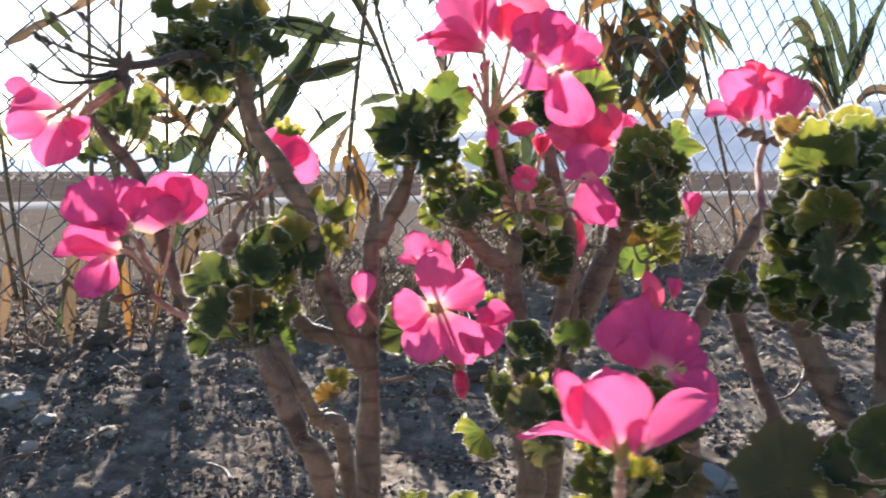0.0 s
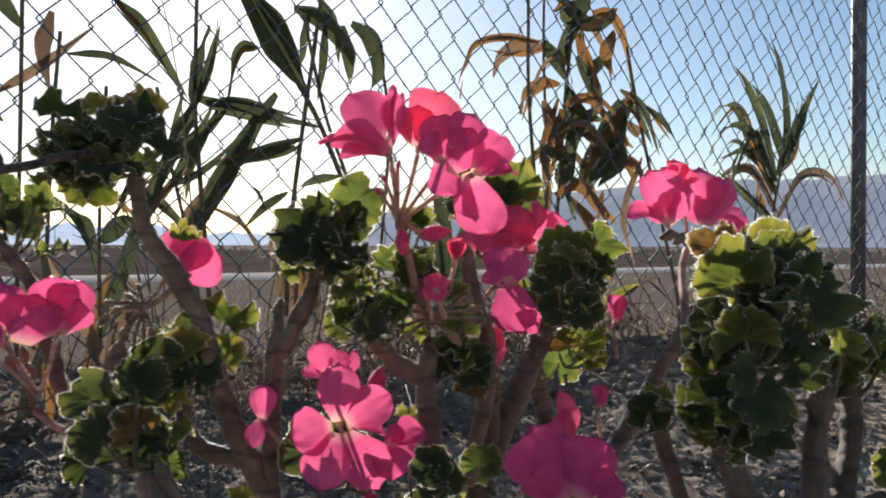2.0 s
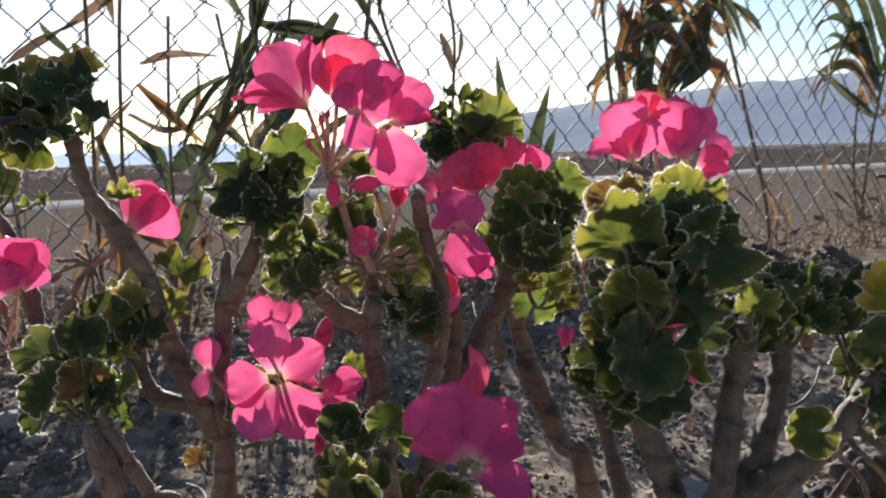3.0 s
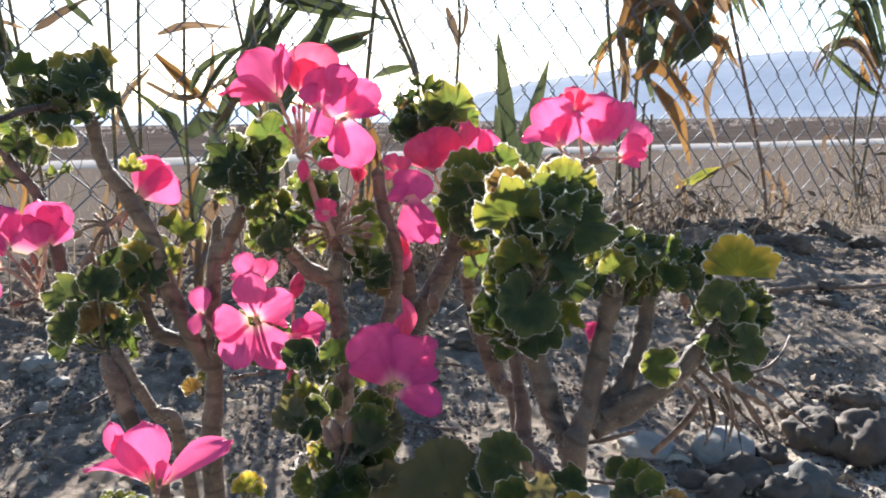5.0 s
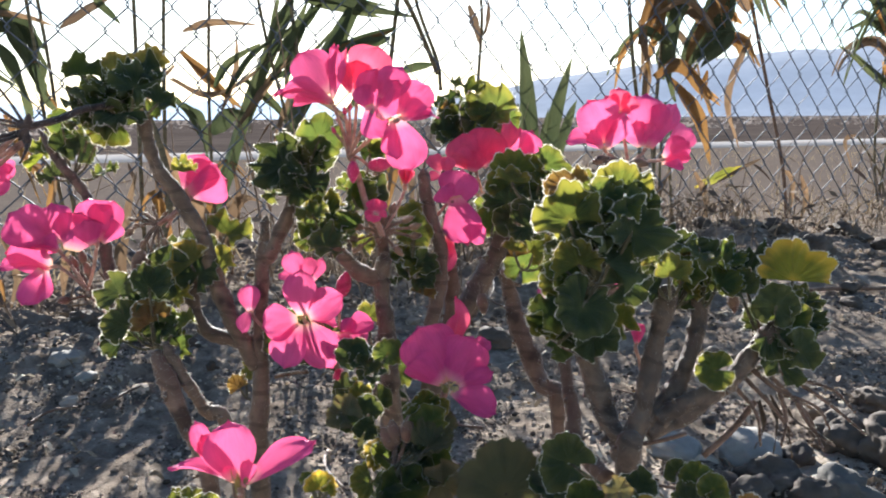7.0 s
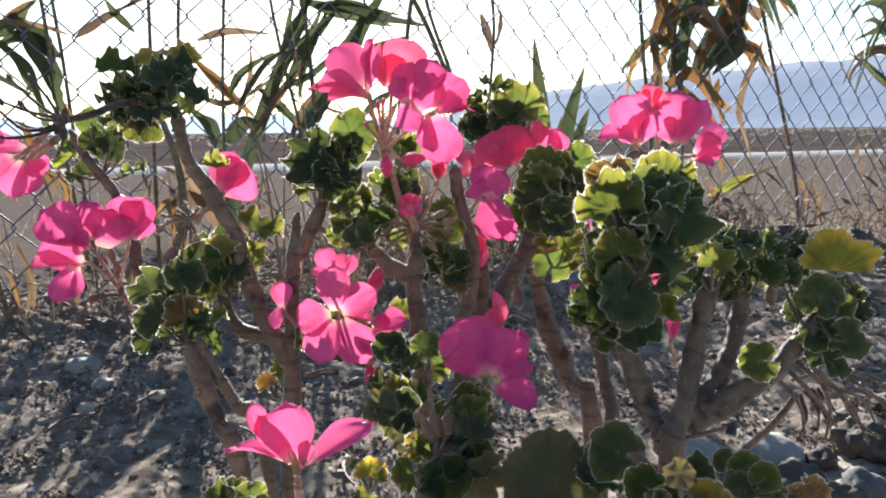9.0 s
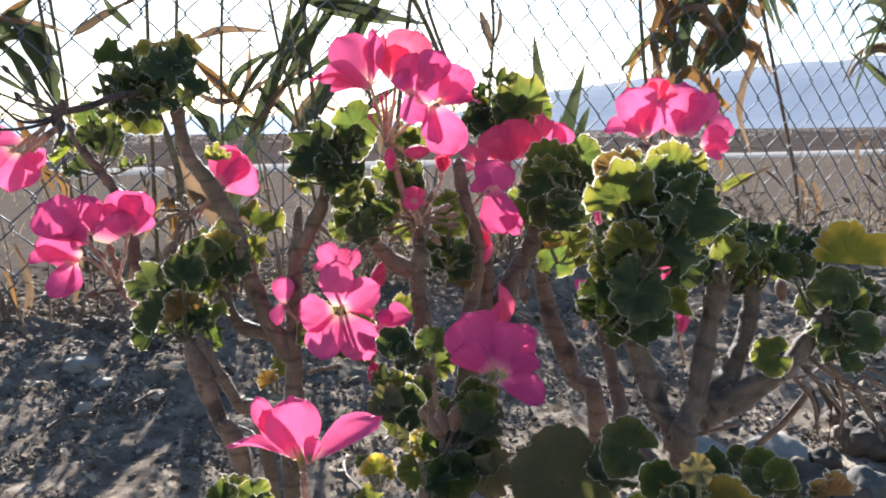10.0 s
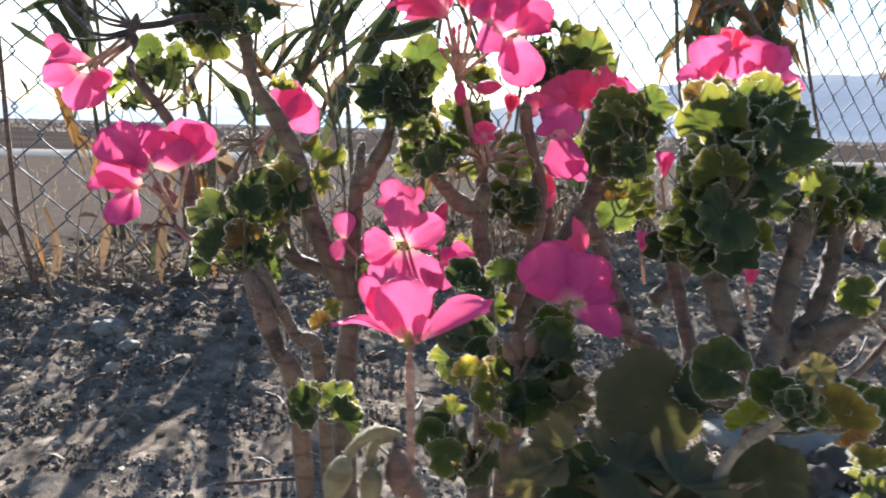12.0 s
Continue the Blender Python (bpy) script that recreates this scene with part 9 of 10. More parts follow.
blade(reed_a, [(-0.384, 1.372, 0.308), (-0.355, 1.391, 0.278), (-0.325, 1.410, 0.241), (-0.297, 1.428, 0.179)], 0.0178, BLADE, twist=0.04)
blade(reed_a, [(-0.385, 1.375, 0.308), (-0.357, 1.392, 0.276), (-0.329, 1.410, 0.242), (-0.299, 1.430, 0.175)], 0.0085, BLADE, twist=1.82)
blade(reed_a, [(-0.493, 1.280, 0.294), (-0.456, 1.304, 0.252), (-0.433, 1.319, 0.194)], 0.0105, BLADE, twist=-0.3)
blade(reed_a, [(-0.270, 1.414, 0.430), (-0.302, 1.393, 0.353), (-0.314, 1.385, 0.278)], 0.0157, BLADE, twist=-0.36)
blade(reed_a, [(-0.280, 1.452, 0.435), (-0.316, 1.429, 0.355), (-0.327, 1.422, 0.282)], 0.0077, BLADE, twist=-1.29)
blade(reed_a, [(-0.331, 1.359, 0.193), (-0.306, 1.375, 0.268), (-0.265, 1.401, 0.318)], 0.0100, TANBLADE, twist=0.89)
blade(reed_a, [(-0.401, 1.308, 0.245), (-0.377, 1.323, 0.318), (-0.374, 1.325, 0.380)], 0.0096, TANBLADE, twist=0.66)
stalk(reed_a, [(-0.289, 1.391, 0.098), (-0.311, 1.376, 0.240), (-0.333, 1.363, 0.350), (-0.349, 1.352, 0.455)], 0.003, 0.0028, REEDSTALK)
stalk(reed_a, [(-0.423, 1.329, 0.012), (-0.426, 1.326, 0.172), (-0.425, 1.328, 0.308), (-0.418, 1.332, 0.451)], 0.003, 0.0028, REEDSTALK)
blade(reed_b, [(-0.667, 1.148, 0.248), (-0.652, 1.157, 0.200), (-0.627, 1.173, 0.125)], 0.0194, DRYBLADE, twist=0.1)
blade(reed_b, [(-0.646, 1.111, 0.247), (-0.631, 1.121, 0.198), (-0.613, 1.132, 0.118)], 0.0090, DRYBLADE, twist=-1.78)
blade(reed_b, [(-0.610, 1.137, 0.320), (-0.605, 1.141, 0.273), (-0.580, 1.157, 0.234)], 0.0247, BLADE, twist=0.89)
blade(reed_b, [(-0.629, 1.168, 0.325), (-0.619, 1.174, 0.278), (-0.594, 1.190, 0.233)], 0.0121, DRYBLADE, twist=-0.04)
blade(reed_b, [(-0.720, 1.133, 0.334), (-0.696, 1.149, 0.313), (-0.652, 1.177, 0.283)], 0.0115, BLADE, twist=-0.12)

reed_c = reed("drying reed with drooping orange and green leaves", 0.382, 1.833, -0.000)
stalk(reed_c, [(0.331, 1.789, 0.019), (0.321, 1.782, 0.231), (0.303, 1.771, 0.371), (0.289, 1.762, 0.545), (0.288, 1.761, 0.718), (0.280, 1.756, 1.063)], 0.0042, 0.0035, REEDSTALK)
stalk(reed_c, [(0.363, 1.833, 0.014), (0.362, 1.833, 0.232), (0.371, 1.839, 0.378), (0.385, 1.847, 0.562), (0.407, 1.861, 0.749), (0.437, 1.881, 1.128)], 0.0042, 0.0035, REEDSTALK)
stalk(reed_c, [(0.318, 1.816, 0.016), (0.338, 1.829, 0.377), (0.331, 1.825, 0.653), (0.338, 1.829, 0.980)], 0.003, 0.003, REEDSTALK)
blade(reed_c, [(0.318, 1.785, 0.638), (0.245, 1.738, 0.634), (0.177, 1.694, 0.608), (0.154, 1.679, 0.558), (0.141, 1.671, 0.498)], 0.0194, DRYBLADE, twist=-0.74)
blade(reed_c, [(0.308, 1.748, 0.629), (0.241, 1.705, 0.627), (0.174, 1.662, 0.608), (0.147, 1.645, 0.556), (0.129, 1.634, 0.499)], 0.0090, DRYBLADE, twist=1.68)
blade(reed_c, [(0.346, 1.837, 0.637), (0.269, 1.788, 0.614), (0.199, 1.743, 0.611)], 0.0143, DRYBLADE, twist=0.86)
blade(reed_c, [(0.327, 1.813, 0.648), (0.361, 1.835, 0.610), (0.385, 1.851, 0.569)], 0.0309, BLADE, twist=-0.12)
blade(reed_c, [(0.455, 1.907, 0.736), (0.507, 1.941, 0.741), (0.545, 1.965, 0.691), (0.572, 1.982, 0.564)], 0.0267, DRYBLADE, twist=0.14)
blade(reed_c, [(0.523, 1.955, 0.755), (0.474, 1.923, 0.718), (0.397, 1.873, 0.693)], 0.0427, BLADE, twist=-0.39)
blade(reed_c, [(0.514, 1.911, 0.746), (0.451, 1.871, 0.699), (0.379, 1.824, 0.673)], 0.0199, DRYBLADE, twist=-0.33)
blade(reed_c, [(0.449, 1.901, 0.774), (0.406, 1.873, 0.722), (0.363, 1.846, 0.732)], 0.0533, BLADE, twist=-0.68)
blade(reed_c, [(0.497, 1.873, 0.686), (0.475, 1.858, 0.633), (0.489, 1.867, 0.589)], 0.0321, DRYBLADE, twist=0.36)
blade(reed_c, [(0.503, 1.909, 0.651), (0.450, 1.875, 0.599), (0.468, 1.887, 0.564)], 0.0298, BLADE, twist=0.44)
blade(reed_c, [(0.521, 1.967, 0.664), (0.460, 1.928, 0.607), (0.474, 1.937, 0.574)], 0.0146, BLADE, twist=1.72)
blade(reed_c, [(0.530, 1.946, 0.570), (0.598, 1.989, 0.536), (0.642, 2.018, 0.434)], 0.0213, BLADE, twist=-0.27)
blade(reed_c, [(0.518, 1.890, 0.558), (0.581, 1.930, 0.522), (0.627, 1.960, 0.419)], 0.0098, DRYBLADE, twist=-1.93)
blade(reed_c, [(0.551, 1.974, 0.552), (0.590, 2.000, 0.514), (0.631, 2.026, 0.448)], 0.0185, BLADE, twist=0.67)
blade(reed_c, [(0.521, 1.881, 0.532), (0.562, 1.907, 0.495), (0.583, 1.921, 0.433)], 0.0084, DRYBLADE, twist=-0.24)
blade(reed_c, [(0.571, 1.971, 0.568), (0.505, 1.928, 0.477), (0.444, 1.889, 0.383), (0.418, 1.873, 0.326)], 0.0524, BLADE, twist=0.25)
blade(reed_c, [(0.563, 1.956, 0.571), (0.501, 1.917, 0.476), (0.445, 1.881, 0.395), (0.426, 1.869, 0.338)], 0.0247, DRYBLADE, twist=0.31)
blade(reed_c, [(0.530, 1.943, 0.430), (0.474, 1.907, 0.400), (0.438, 1.885, 0.339)], 0.0334, BLADE, twist=0.75)
blade(reed_c, [(0.510, 1.888, 0.420), (0.462, 1.857, 0.397), (0.437, 1.841, 0.346)], 0.0154, BLADE, twist=-1.01)
blade(reed_c, [(0.382, 1.833, 0.505), (0.345, 1.809, 0.447), (0.317, 1.791, 0.383)], 0.0256, DRYBLADE, twist=-0.2)
blade(reed_c, [(0.396, 1.882, 0.511), (0.363, 1.861, 0.450), (0.334, 1.842, 0.382)], 0.0125, TANBLADE, twist=-1.57)
blade(reed_c, [(0.357, 1.792, 0.522), (0.325, 1.772, 0.413), (0.342, 1.782, 0.320)], 0.0195, DRYBLADE, twist=-0.59)
blade(reed_c, [(0.359, 1.809, 0.524), (0.330, 1.790, 0.413), (0.352, 1.805, 0.325)], 0.0094, TANBLADE, twist=0.25)
blade(reed_c, [(0.390, 1.866, 0.529), (0.412, 1.880, 0.488), (0.403, 1.874, 0.443)], 0.0261, BLADE, twist=-0.38)
blade(reed_c, [(0.409, 1.873, 0.429), (0.382, 1.856, 0.367), (0.380, 1.854, 0.316)], 0.0379, BLADE, twist=-0.62)
blade(reed_c, [(0.514, 1.949, 0.431), (0.558, 1.977, 0.395), (0.571, 1.986, 0.364)], 0.0213, DRYBLADE, twist=0.83)
blade(reed_c, [(0.390, 1.831, 0.319), (0.433, 1.858, 0.270), (0.463, 1.877, 0.202)], 0.0199, DRYBLADE, twist=0.08)
blade(reed_c, [(0.326, 1.806, 0.387), (0.343, 1.817, 0.316), (0.330, 1.808, 0.226)], 0.0168, TANBLADE, twist=-0.56)
blade(reed_c, [(0.495, 1.909, 0.476), (0.541, 1.939, 0.455), (0.561, 1.951, 0.439)], 0.0223, DRYBLADE, twist=-0.77)
blade(reed_c, [(0.497, 1.915, 0.480), (0.541, 1.943, 0.454), (0.543, 1.945, 0.436)], 0.0107, DRYBLADE, twist=-0.92)
blade(reed_c, [(0.414, 1.883, 0.681), (0.452, 1.907, 0.600), (0.459, 1.913, 0.525)], 0.0293, DRYBLADE, twist=-0.89)
blade(reed_c, [(0.404, 1.816, 0.666), (0.440, 1.839, 0.592), (0.453, 1.847, 0.517)], 0.0135, DRYBLADE, twist=1.06)
blade(reed_c, [(0.418, 1.845, 0.721), (0.376, 1.818, 0.628), (0.383, 1.822, 0.557)], 0.0344, BLADE, twist=-0.84)
blade(reed_c, [(0.412, 1.836, 0.721), (0.377, 1.814, 0.628), (0.394, 1.825, 0.559)], 0.0163, BLADE, twist=1.65)
blade(reed_c, [(0.411, 1.865, 0.627), (0.462, 1.899, 0.548), (0.440, 1.885, 0.470)], 0.0319, BLADE, twist=0.46)
blade(reed_c, [(0.379, 1.830, 0.559), (0.422, 1.858, 0.503), (0.489, 1.901, 0.492)], 0.0256, BLADE, twist=-0.43)
blade(reed_c, [(0.386, 1.840, 0.561), (0.426, 1.866, 0.497), (0.489, 1.907, 0.488)], 0.0123, DRYBLADE, twist=0.41)
# more upper leaves out of view, added to shade the bed
blade(reed_c, [(0.397, 1.851, 0.710), (0.325, 1.805, 0.803), (0.246, 1.754, 0.762)], 0.0374, BLADE, twist=-0.61)
blade(reed_c, [(0.388, 1.819, 0.700), (0.314, 1.771, 0.796), (0.233, 1.719, 0.751)], 0.0175, BLADE, twist=-0.91)
blade(reed_c, [(0.420, 1.853, 0.821), (0.509, 1.910, 0.917), (0.588, 1.961, 0.834)], 0.0404, BLADE, twist=0.35)
blade(reed_c, [(0.423, 1.885, 0.828), (0.514, 1.944, 0.935), (0.601, 2.000, 0.854)], 0.0196, DRYBLADE, twist=-1.49)
blade(reed_c, [(0.284, 1.739, 0.826), (0.215, 1.695, 0.887), (0.145, 1.649, 0.813)], 0.0323, BLADE, twist=0.41)
blade(reed_c, [(0.294, 1.798, 0.848), (0.216, 1.748, 0.910), (0.152, 1.707, 0.835)], 0.0159, BLADE, twist=1.71)
blade(reed_c, [(0.426, 1.858, 0.933), (0.349, 1.808, 1.007), (0.244, 1.741, 0.940)], 0.0376, BLADE, twist=-0.25)
blade(reed_c, [(0.427, 1.834, 0.984), (0.546, 1.911, 1.121), (0.661, 1.984, 1.054)], 0.0371, BLADE, twist=0.48)
blade(reed_c, [(0.434, 1.890, 1.006), (0.571, 1.978, 1.158), (0.691, 2.055, 1.086)], 0.0182, DRYBLADE, twist=1.91)
blade(reed_c, [(0.362, 1.860, 0.722), (0.398, 1.883, 0.755), (0.430, 1.904, 0.695), (0.443, 1.912, 0.620)], 0.0192, BLADE, twist=0.59)
blade(reed_c, [(0.344, 1.792, 0.705), (0.384, 1.817, 0.729), (0.420, 1.841, 0.671), (0.432, 1.848, 0.591)], 0.0088, DRYBLADE, twist=-0.96)
blade(reed_c, [(0.368, 1.830, 0.559), (0.325, 1.802, 0.555), (0.287, 1.778, 0.526), (0.274, 1.770, 0.483)], 0.0269, DRYBLADE, twist=0.18)
blade(reed_c, [(0.376, 1.871, 0.565), (0.335, 1.845, 0.555), (0.301, 1.823, 0.526), (0.283, 1.811, 0.475)], 0.0131, DRYBLADE, twist=0.71)
blade(reed_c, [(0.383, 1.869, 0.694), (0.438, 1.905, 0.723), (0.490, 1.938, 0.670), (0.510, 1.950, 0.594)], 0.0226, TANBLADE, twist=-0.2)
blade(reed_c, [(0.388, 1.885, 0.699), (0.450, 1.925, 0.732), (0.495, 1.954, 0.676), (0.525, 1.973, 0.598)], 0.0108, TANBLADE, twist=-0.31)
blade(reed_c, [(0.380, 1.859, 0.514), (0.415, 1.881, 0.525), (0.448, 1.903, 0.485), (0.461, 1.911, 0.416)], 0.0241, DRYBLADE, twist=0.45)
blade(reed_c, [(0.389, 1.809, 0.594), (0.343, 1.780, 0.603), (0.304, 1.755, 0.549), (0.290, 1.746, 0.487)], 0.0179, TANBLADE, twist=-0.33)
blade(reed_c, [(0.395, 1.864, 0.607), (0.360, 1.841, 0.617), (0.314, 1.812, 0.566), (0.302, 1.804, 0.501)], 0.0088, TANBLADE)
blade(reed_c, [(0.347, 1.850, 0.398), (0.400, 1.884, 0.426), (0.451, 1.916, 0.378), (0.470, 1.929, 0.326)], 0.0195, TANBLADE, twist=-0.06)
blade(reed_c, [(0.383, 1.814, 0.388), (0.321, 1.774, 0.409), (0.269, 1.740, 0.360), (0.250, 1.728, 0.321)], 0.0243, BLADE, twist=-0.85)
blade(reed_c, [(0.385, 1.842, 0.389), (0.332, 1.808, 0.414), (0.280, 1.775, 0.364), (0.260, 1.762, 0.334)], 0.0118, DRYBLADE, twist=-0.8)
blade(reed_c, [(0.374, 1.805, 0.510), (0.434, 1.844, 0.534), (0.490, 1.879, 0.489), (0.511, 1.893, 0.427)], 0.0258, DRYBLADE, twist=-0.65)
blade(reed_c, [(0.386, 1.842, 0.520), (0.450, 1.883, 0.546), (0.513, 1.923, 0.504), (0.533, 1.937, 0.440)], 0.0125, DRYBLADE, twist=1.93)
blade(reed_c, [(0.404, 1.874, 0.448), (0.446, 1.901, 0.467), (0.485, 1.926, 0.424), (0.500, 1.936, 0.365)], 0.0253, DRYBLADE, twist=0.61)
blade(reed_c, [(0.408, 1.889, 0.446), (0.453, 1.918, 0.465), (0.487, 1.940, 0.423), (0.511, 1.955, 0.362)], 0.0121, DRYBLADE, twist=-0.04)
blade(reed_c, [(0.363, 1.817, 0.454), (0.416, 1.851, 0.474), (0.466, 1.883, 0.443), (0.485, 1.895, 0.407)], 0.0338, TANBLADE, twist=0.38)
blade(reed_c, [(0.355, 1.786, 0.446), (0.418, 1.826, 0.476), (0.466, 1.857, 0.443), (0.494, 1.875, 0.415)], 0.0158, TANBLADE, twist=0.88)
blade(reed_c, [(0.388, 1.848, 0.414), (0.333, 1.812, 0.420), (0.286, 1.782, 0.366), (0.269, 1.771, 0.291)], 0.0190, DRYBLADE, twist=0.88)
blade(reed_c, [(0.333, 1.823, 0.636), (0.279, 1.788, 0.634), (0.232, 1.758, 0.597), (0.215, 1.747, 0.555)], 0.0303, TANBLADE, twist=0.56)
blade(reed_c, [(0.352, 1.789, 0.319), (0.412, 1.828, 0.346), (0.468, 1.864, 0.293), (0.490, 1.878, 0.236)], 0.0330, DRYBLADE, twist=-0.1)
blade(reed_a, [(-0.552, 1.266, 0.427), (-0.496, 1.302, 0.480), (-0.436, 1.340, 0.545)], 0.0170, TANBLADE, twist=-0.03)
blade(reed_a, [(-0.403, 1.327, 0.580), (-0.364, 1.352, 0.536), (-0.308, 1.388, 0.439)], 0.0239, BLADE, twist=-0.26)
blade(reed_a, [(-0.402, 1.317, 0.577), (-0.364, 1.341, 0.530), (-0.311, 1.375, 0.435)], 0.0113, DRYBLADE, twist=1.58)
blade(reed_a, [(-0.453, 1.275, 0.487), (-0.401, 1.309, 0.491), (-0.338, 1.349, 0.458)], 0.0124, BLADE, twist=-0.63)
blade(reed_a, [(-0.308, 1.405, 0.451), (-0.244, 1.446, 0.431), (-0.158, 1.501, 0.413)], 0.0234, BLADE, twist=0.05)
blade(reed_a, [(-0.217, 1.450, 0.628), (-0.174, 1.477, 0.570), (-0.139, 1.500, 0.489)], 0.0286, BLADE, twist=0.29)
blade(reed_a, [(-0.212, 1.432, 0.621), (-0.167, 1.461, 0.568), (-0.136, 1.481, 0.485)], 0.0135, BLADE, twist=-0.11)
blade(reed_a, [(-0.489, 1.306, 0.556), (-0.499, 1.299, 0.504), (-0.491, 1.305, 0.439)], 0.0254, TANBLADE, twist=-0.67)
blade(reed_a, [(-0.124, 1.545, 0.658), (-0.095, 1.563, 0.603), (-0.085, 1.570, 0.524)], 0.0212, BLADE, twist=0.84)
blade(reed_a, [(-0.333, 1.366, 0.304), (-0.299, 1.387, 0.377), (-0.272, 1.405, 0.442)], 0.0165, BLADE, twist=0.39)
blade(reed_a, [(-0.384, 1.337, 0.224), (-0.334, 1.370, 0.304), (-0.300, 1.391, 0.350)], 0.0141, TANBLADE, twist=0.52)
blade(reed_a, [(-0.385, 1.330, 0.222), (-0.332, 1.364, 0.303), (-0.290, 1.391, 0.346)], 0.0067, TANBLADE, twist=-0.43)
blade(reed_c, [(0.330, 1.816, 0.522), (0.361, 1.836, 0.439), (0.343, 1.824, 0.351)], 0.0357, DRYBLADE, twist=-0.55)
blade(reed_c, [(0.328, 1.785, 0.517), (0.355, 1.803, 0.442), (0.324, 1.783, 0.352)], 0.0167, TANBLADE, twist=1.91)
blade(reed_c, [(0.365, 1.803, 0.503), (0.361, 1.800, 0.446), (0.339, 1.786, 0.394)], 0.0246, DRYBLADE, twist=0.83)
blade(reed_c, [(0.531, 1.942, 0.546), (0.494, 1.918, 0.447), (0.447, 1.888, 0.334)], 0.0668, BLADE, twist=0.79)
blade(reed_c, [(0.541, 1.967, 0.548), (0.500, 1.941, 0.448), (0.450, 1.908, 0.340)], 0.0322, DRYBLADE, twist=0.13)
blade(reed_c, [(0.442, 1.859, 0.510), (0.400, 1.833, 0.438), (0.389, 1.826, 0.333), (0.403, 1.835, 0.269)], 0.0364, BLADE, twist=-0.67)
blade(reed_c, [(0.490, 1.883, 0.449), (0.515, 1.899, 0.409), (0.458, 1.863, 0.341)], 0.0426, BLADE, twist=-0.25)
blade(reed_c, [(0.498, 1.931, 0.451), (0.518, 1.944, 0.418), (0.454, 1.903, 0.348)], 0.0208, BLADE, twist=-1.25)
blade(reed_c, [(0.521, 1.945, 0.415), (0.582, 1.985, 0.404), (0.618, 2.008, 0.349)], 0.0265, DRYBLADE, twist=-0.88)
blade(reed_c, [(0.528, 1.968, 0.421), (0.578, 2.000, 0.406), (0.615, 2.024, 0.344)], 0.0127, DRYBLADE, twist=0.78)
blade(reed_c, [(0.540, 1.939, 0.497), (0.587, 1.970, 0.474), (0.577, 1.963, 0.518)], 0.0262, TANBLADE, twist=-0.07)
blade(reed_c, [(0.601, 1.980, 0.539), (0.652, 2.013, 0.506), (0.682, 2.032, 0.473)], 0.0177, BLADE, twist=0.85)
blade(reed_c, [(0.604, 1.986, 0.540), (0.641, 2.010, 0.502), (0.678, 2.033, 0.464)], 0.0085, DRYBLADE, twist=-0.05)
blade(reed_c, [(0.434, 1.843, 0.334), (0.476, 1.871, 0.290), (0.508, 1.891, 0.261)], 0.0183, DRYBLADE, twist=-0.8)
blade(reed_c, [(0.439, 1.868, 0.333), (0.480, 1.894, 0.294), (0.523, 1.922, 0.266)], 0.0088, DRYBLADE, twist=0.56)
blade(reed_c, [(0.484, 1.920, 0.338), (0.475, 1.914, 0.301), (0.471, 1.911, 0.270)], 0.0146, DRYBLADE, twist=0.68)
blade(reed_c, [(0.314, 1.762, 0.431), (0.329, 1.771, 0.375), (0.319, 1.764, 0.307)], 0.0161, TANBLADE, twist=-0.67)
blade(reed_c, [(0.407, 1.862, 0.523), (0.383, 1.847, 0.475), (0.405, 1.861, 0.418)], 0.0281, BLADE, twist=-0.1)

reed_d = reed("young green reed shoot with fanned leaves", 1.022, 2.233, 0.000)
stalk(reed_d, [(0.969, 2.199, 0.032), (1.004, 2.221, 0.253), (1.046, 2.248, 0.420)], 0.004, 0.004, REEDSTALK)
stalk(reed_d, [(1.152, 2.340, 0.020), (1.115, 2.316, 0.193), (1.080, 2.294, 0.348)], 0.003, 0.002, REEDSTALK)
blade(reed_d, [(1.025, 2.225, 0.385), (0.975, 2.193, 0.518), (0.927, 2.162, 0.445), (0.904, 2.148, 0.416)], 0.0220, BLADE, twist=0.66)
blade(reed_d, [(1.042, 2.262, 0.304), (0.944, 2.199, 0.411), (0.853, 2.141, 0.398), (0.810, 2.113, 0.330)], 0.0162, TANBLADE, twist=0.72)
blade(reed_d, [(1.040, 2.256, 0.303), (0.949, 2.198, 0.411), (0.865, 2.144, 0.399), (0.824, 2.118, 0.346)], 0.0244, TANBLADE, twist=-0.01)
blade(reed_d, [(1.039, 2.244, 0.300), (0.933, 2.176, 0.405), (0.852, 2.125, 0.383), (0.817, 2.102, 0.333)], 0.0116, TANBLADE, twist=1.57)
blade(reed_d, [(1.047, 2.273, 0.291), (1.155, 2.342, 0.415), (1.271, 2.417, 0.419), (1.333, 2.457, 0.348)], 0.0226, TANBLADE, twist=0.89)
blade(reed_d, [(1.048, 2.263, 0.291), (1.141, 2.322, 0.404), (1.257, 2.397, 0.403), (1.326, 2.441, 0.326)], 0.0107, TANBLADE, twist=0.04)
blade(reed_d, [(1.019, 2.212, 0.352), (0.940, 2.161, 0.502), (0.867, 2.114, 0.425), (0.832, 2.092, 0.310)], 0.0215, BLADE, twist=0.15)
blade(reed_d, [(0.997, 2.172, 0.344), (0.927, 2.127, 0.493), (0.861, 2.085, 0.412), (0.819, 2.058, 0.303)], 0.0100, BLADE, twist=-1.84)
blade(reed_d, [(1.029, 2.224, 0.411), (1.065, 2.248, 0.526), (1.042, 2.233, 0.674), (0.992, 2.201, 0.770)], 0.0202, BLADE, twist=0.13)
blade(reed_d, [(1.038, 2.256, 0.415), (1.072, 2.278, 0.535), (1.057, 2.268, 0.682), (0.985, 2.222, 0.775)], 0.0098, BLADE, twist=-1.16)
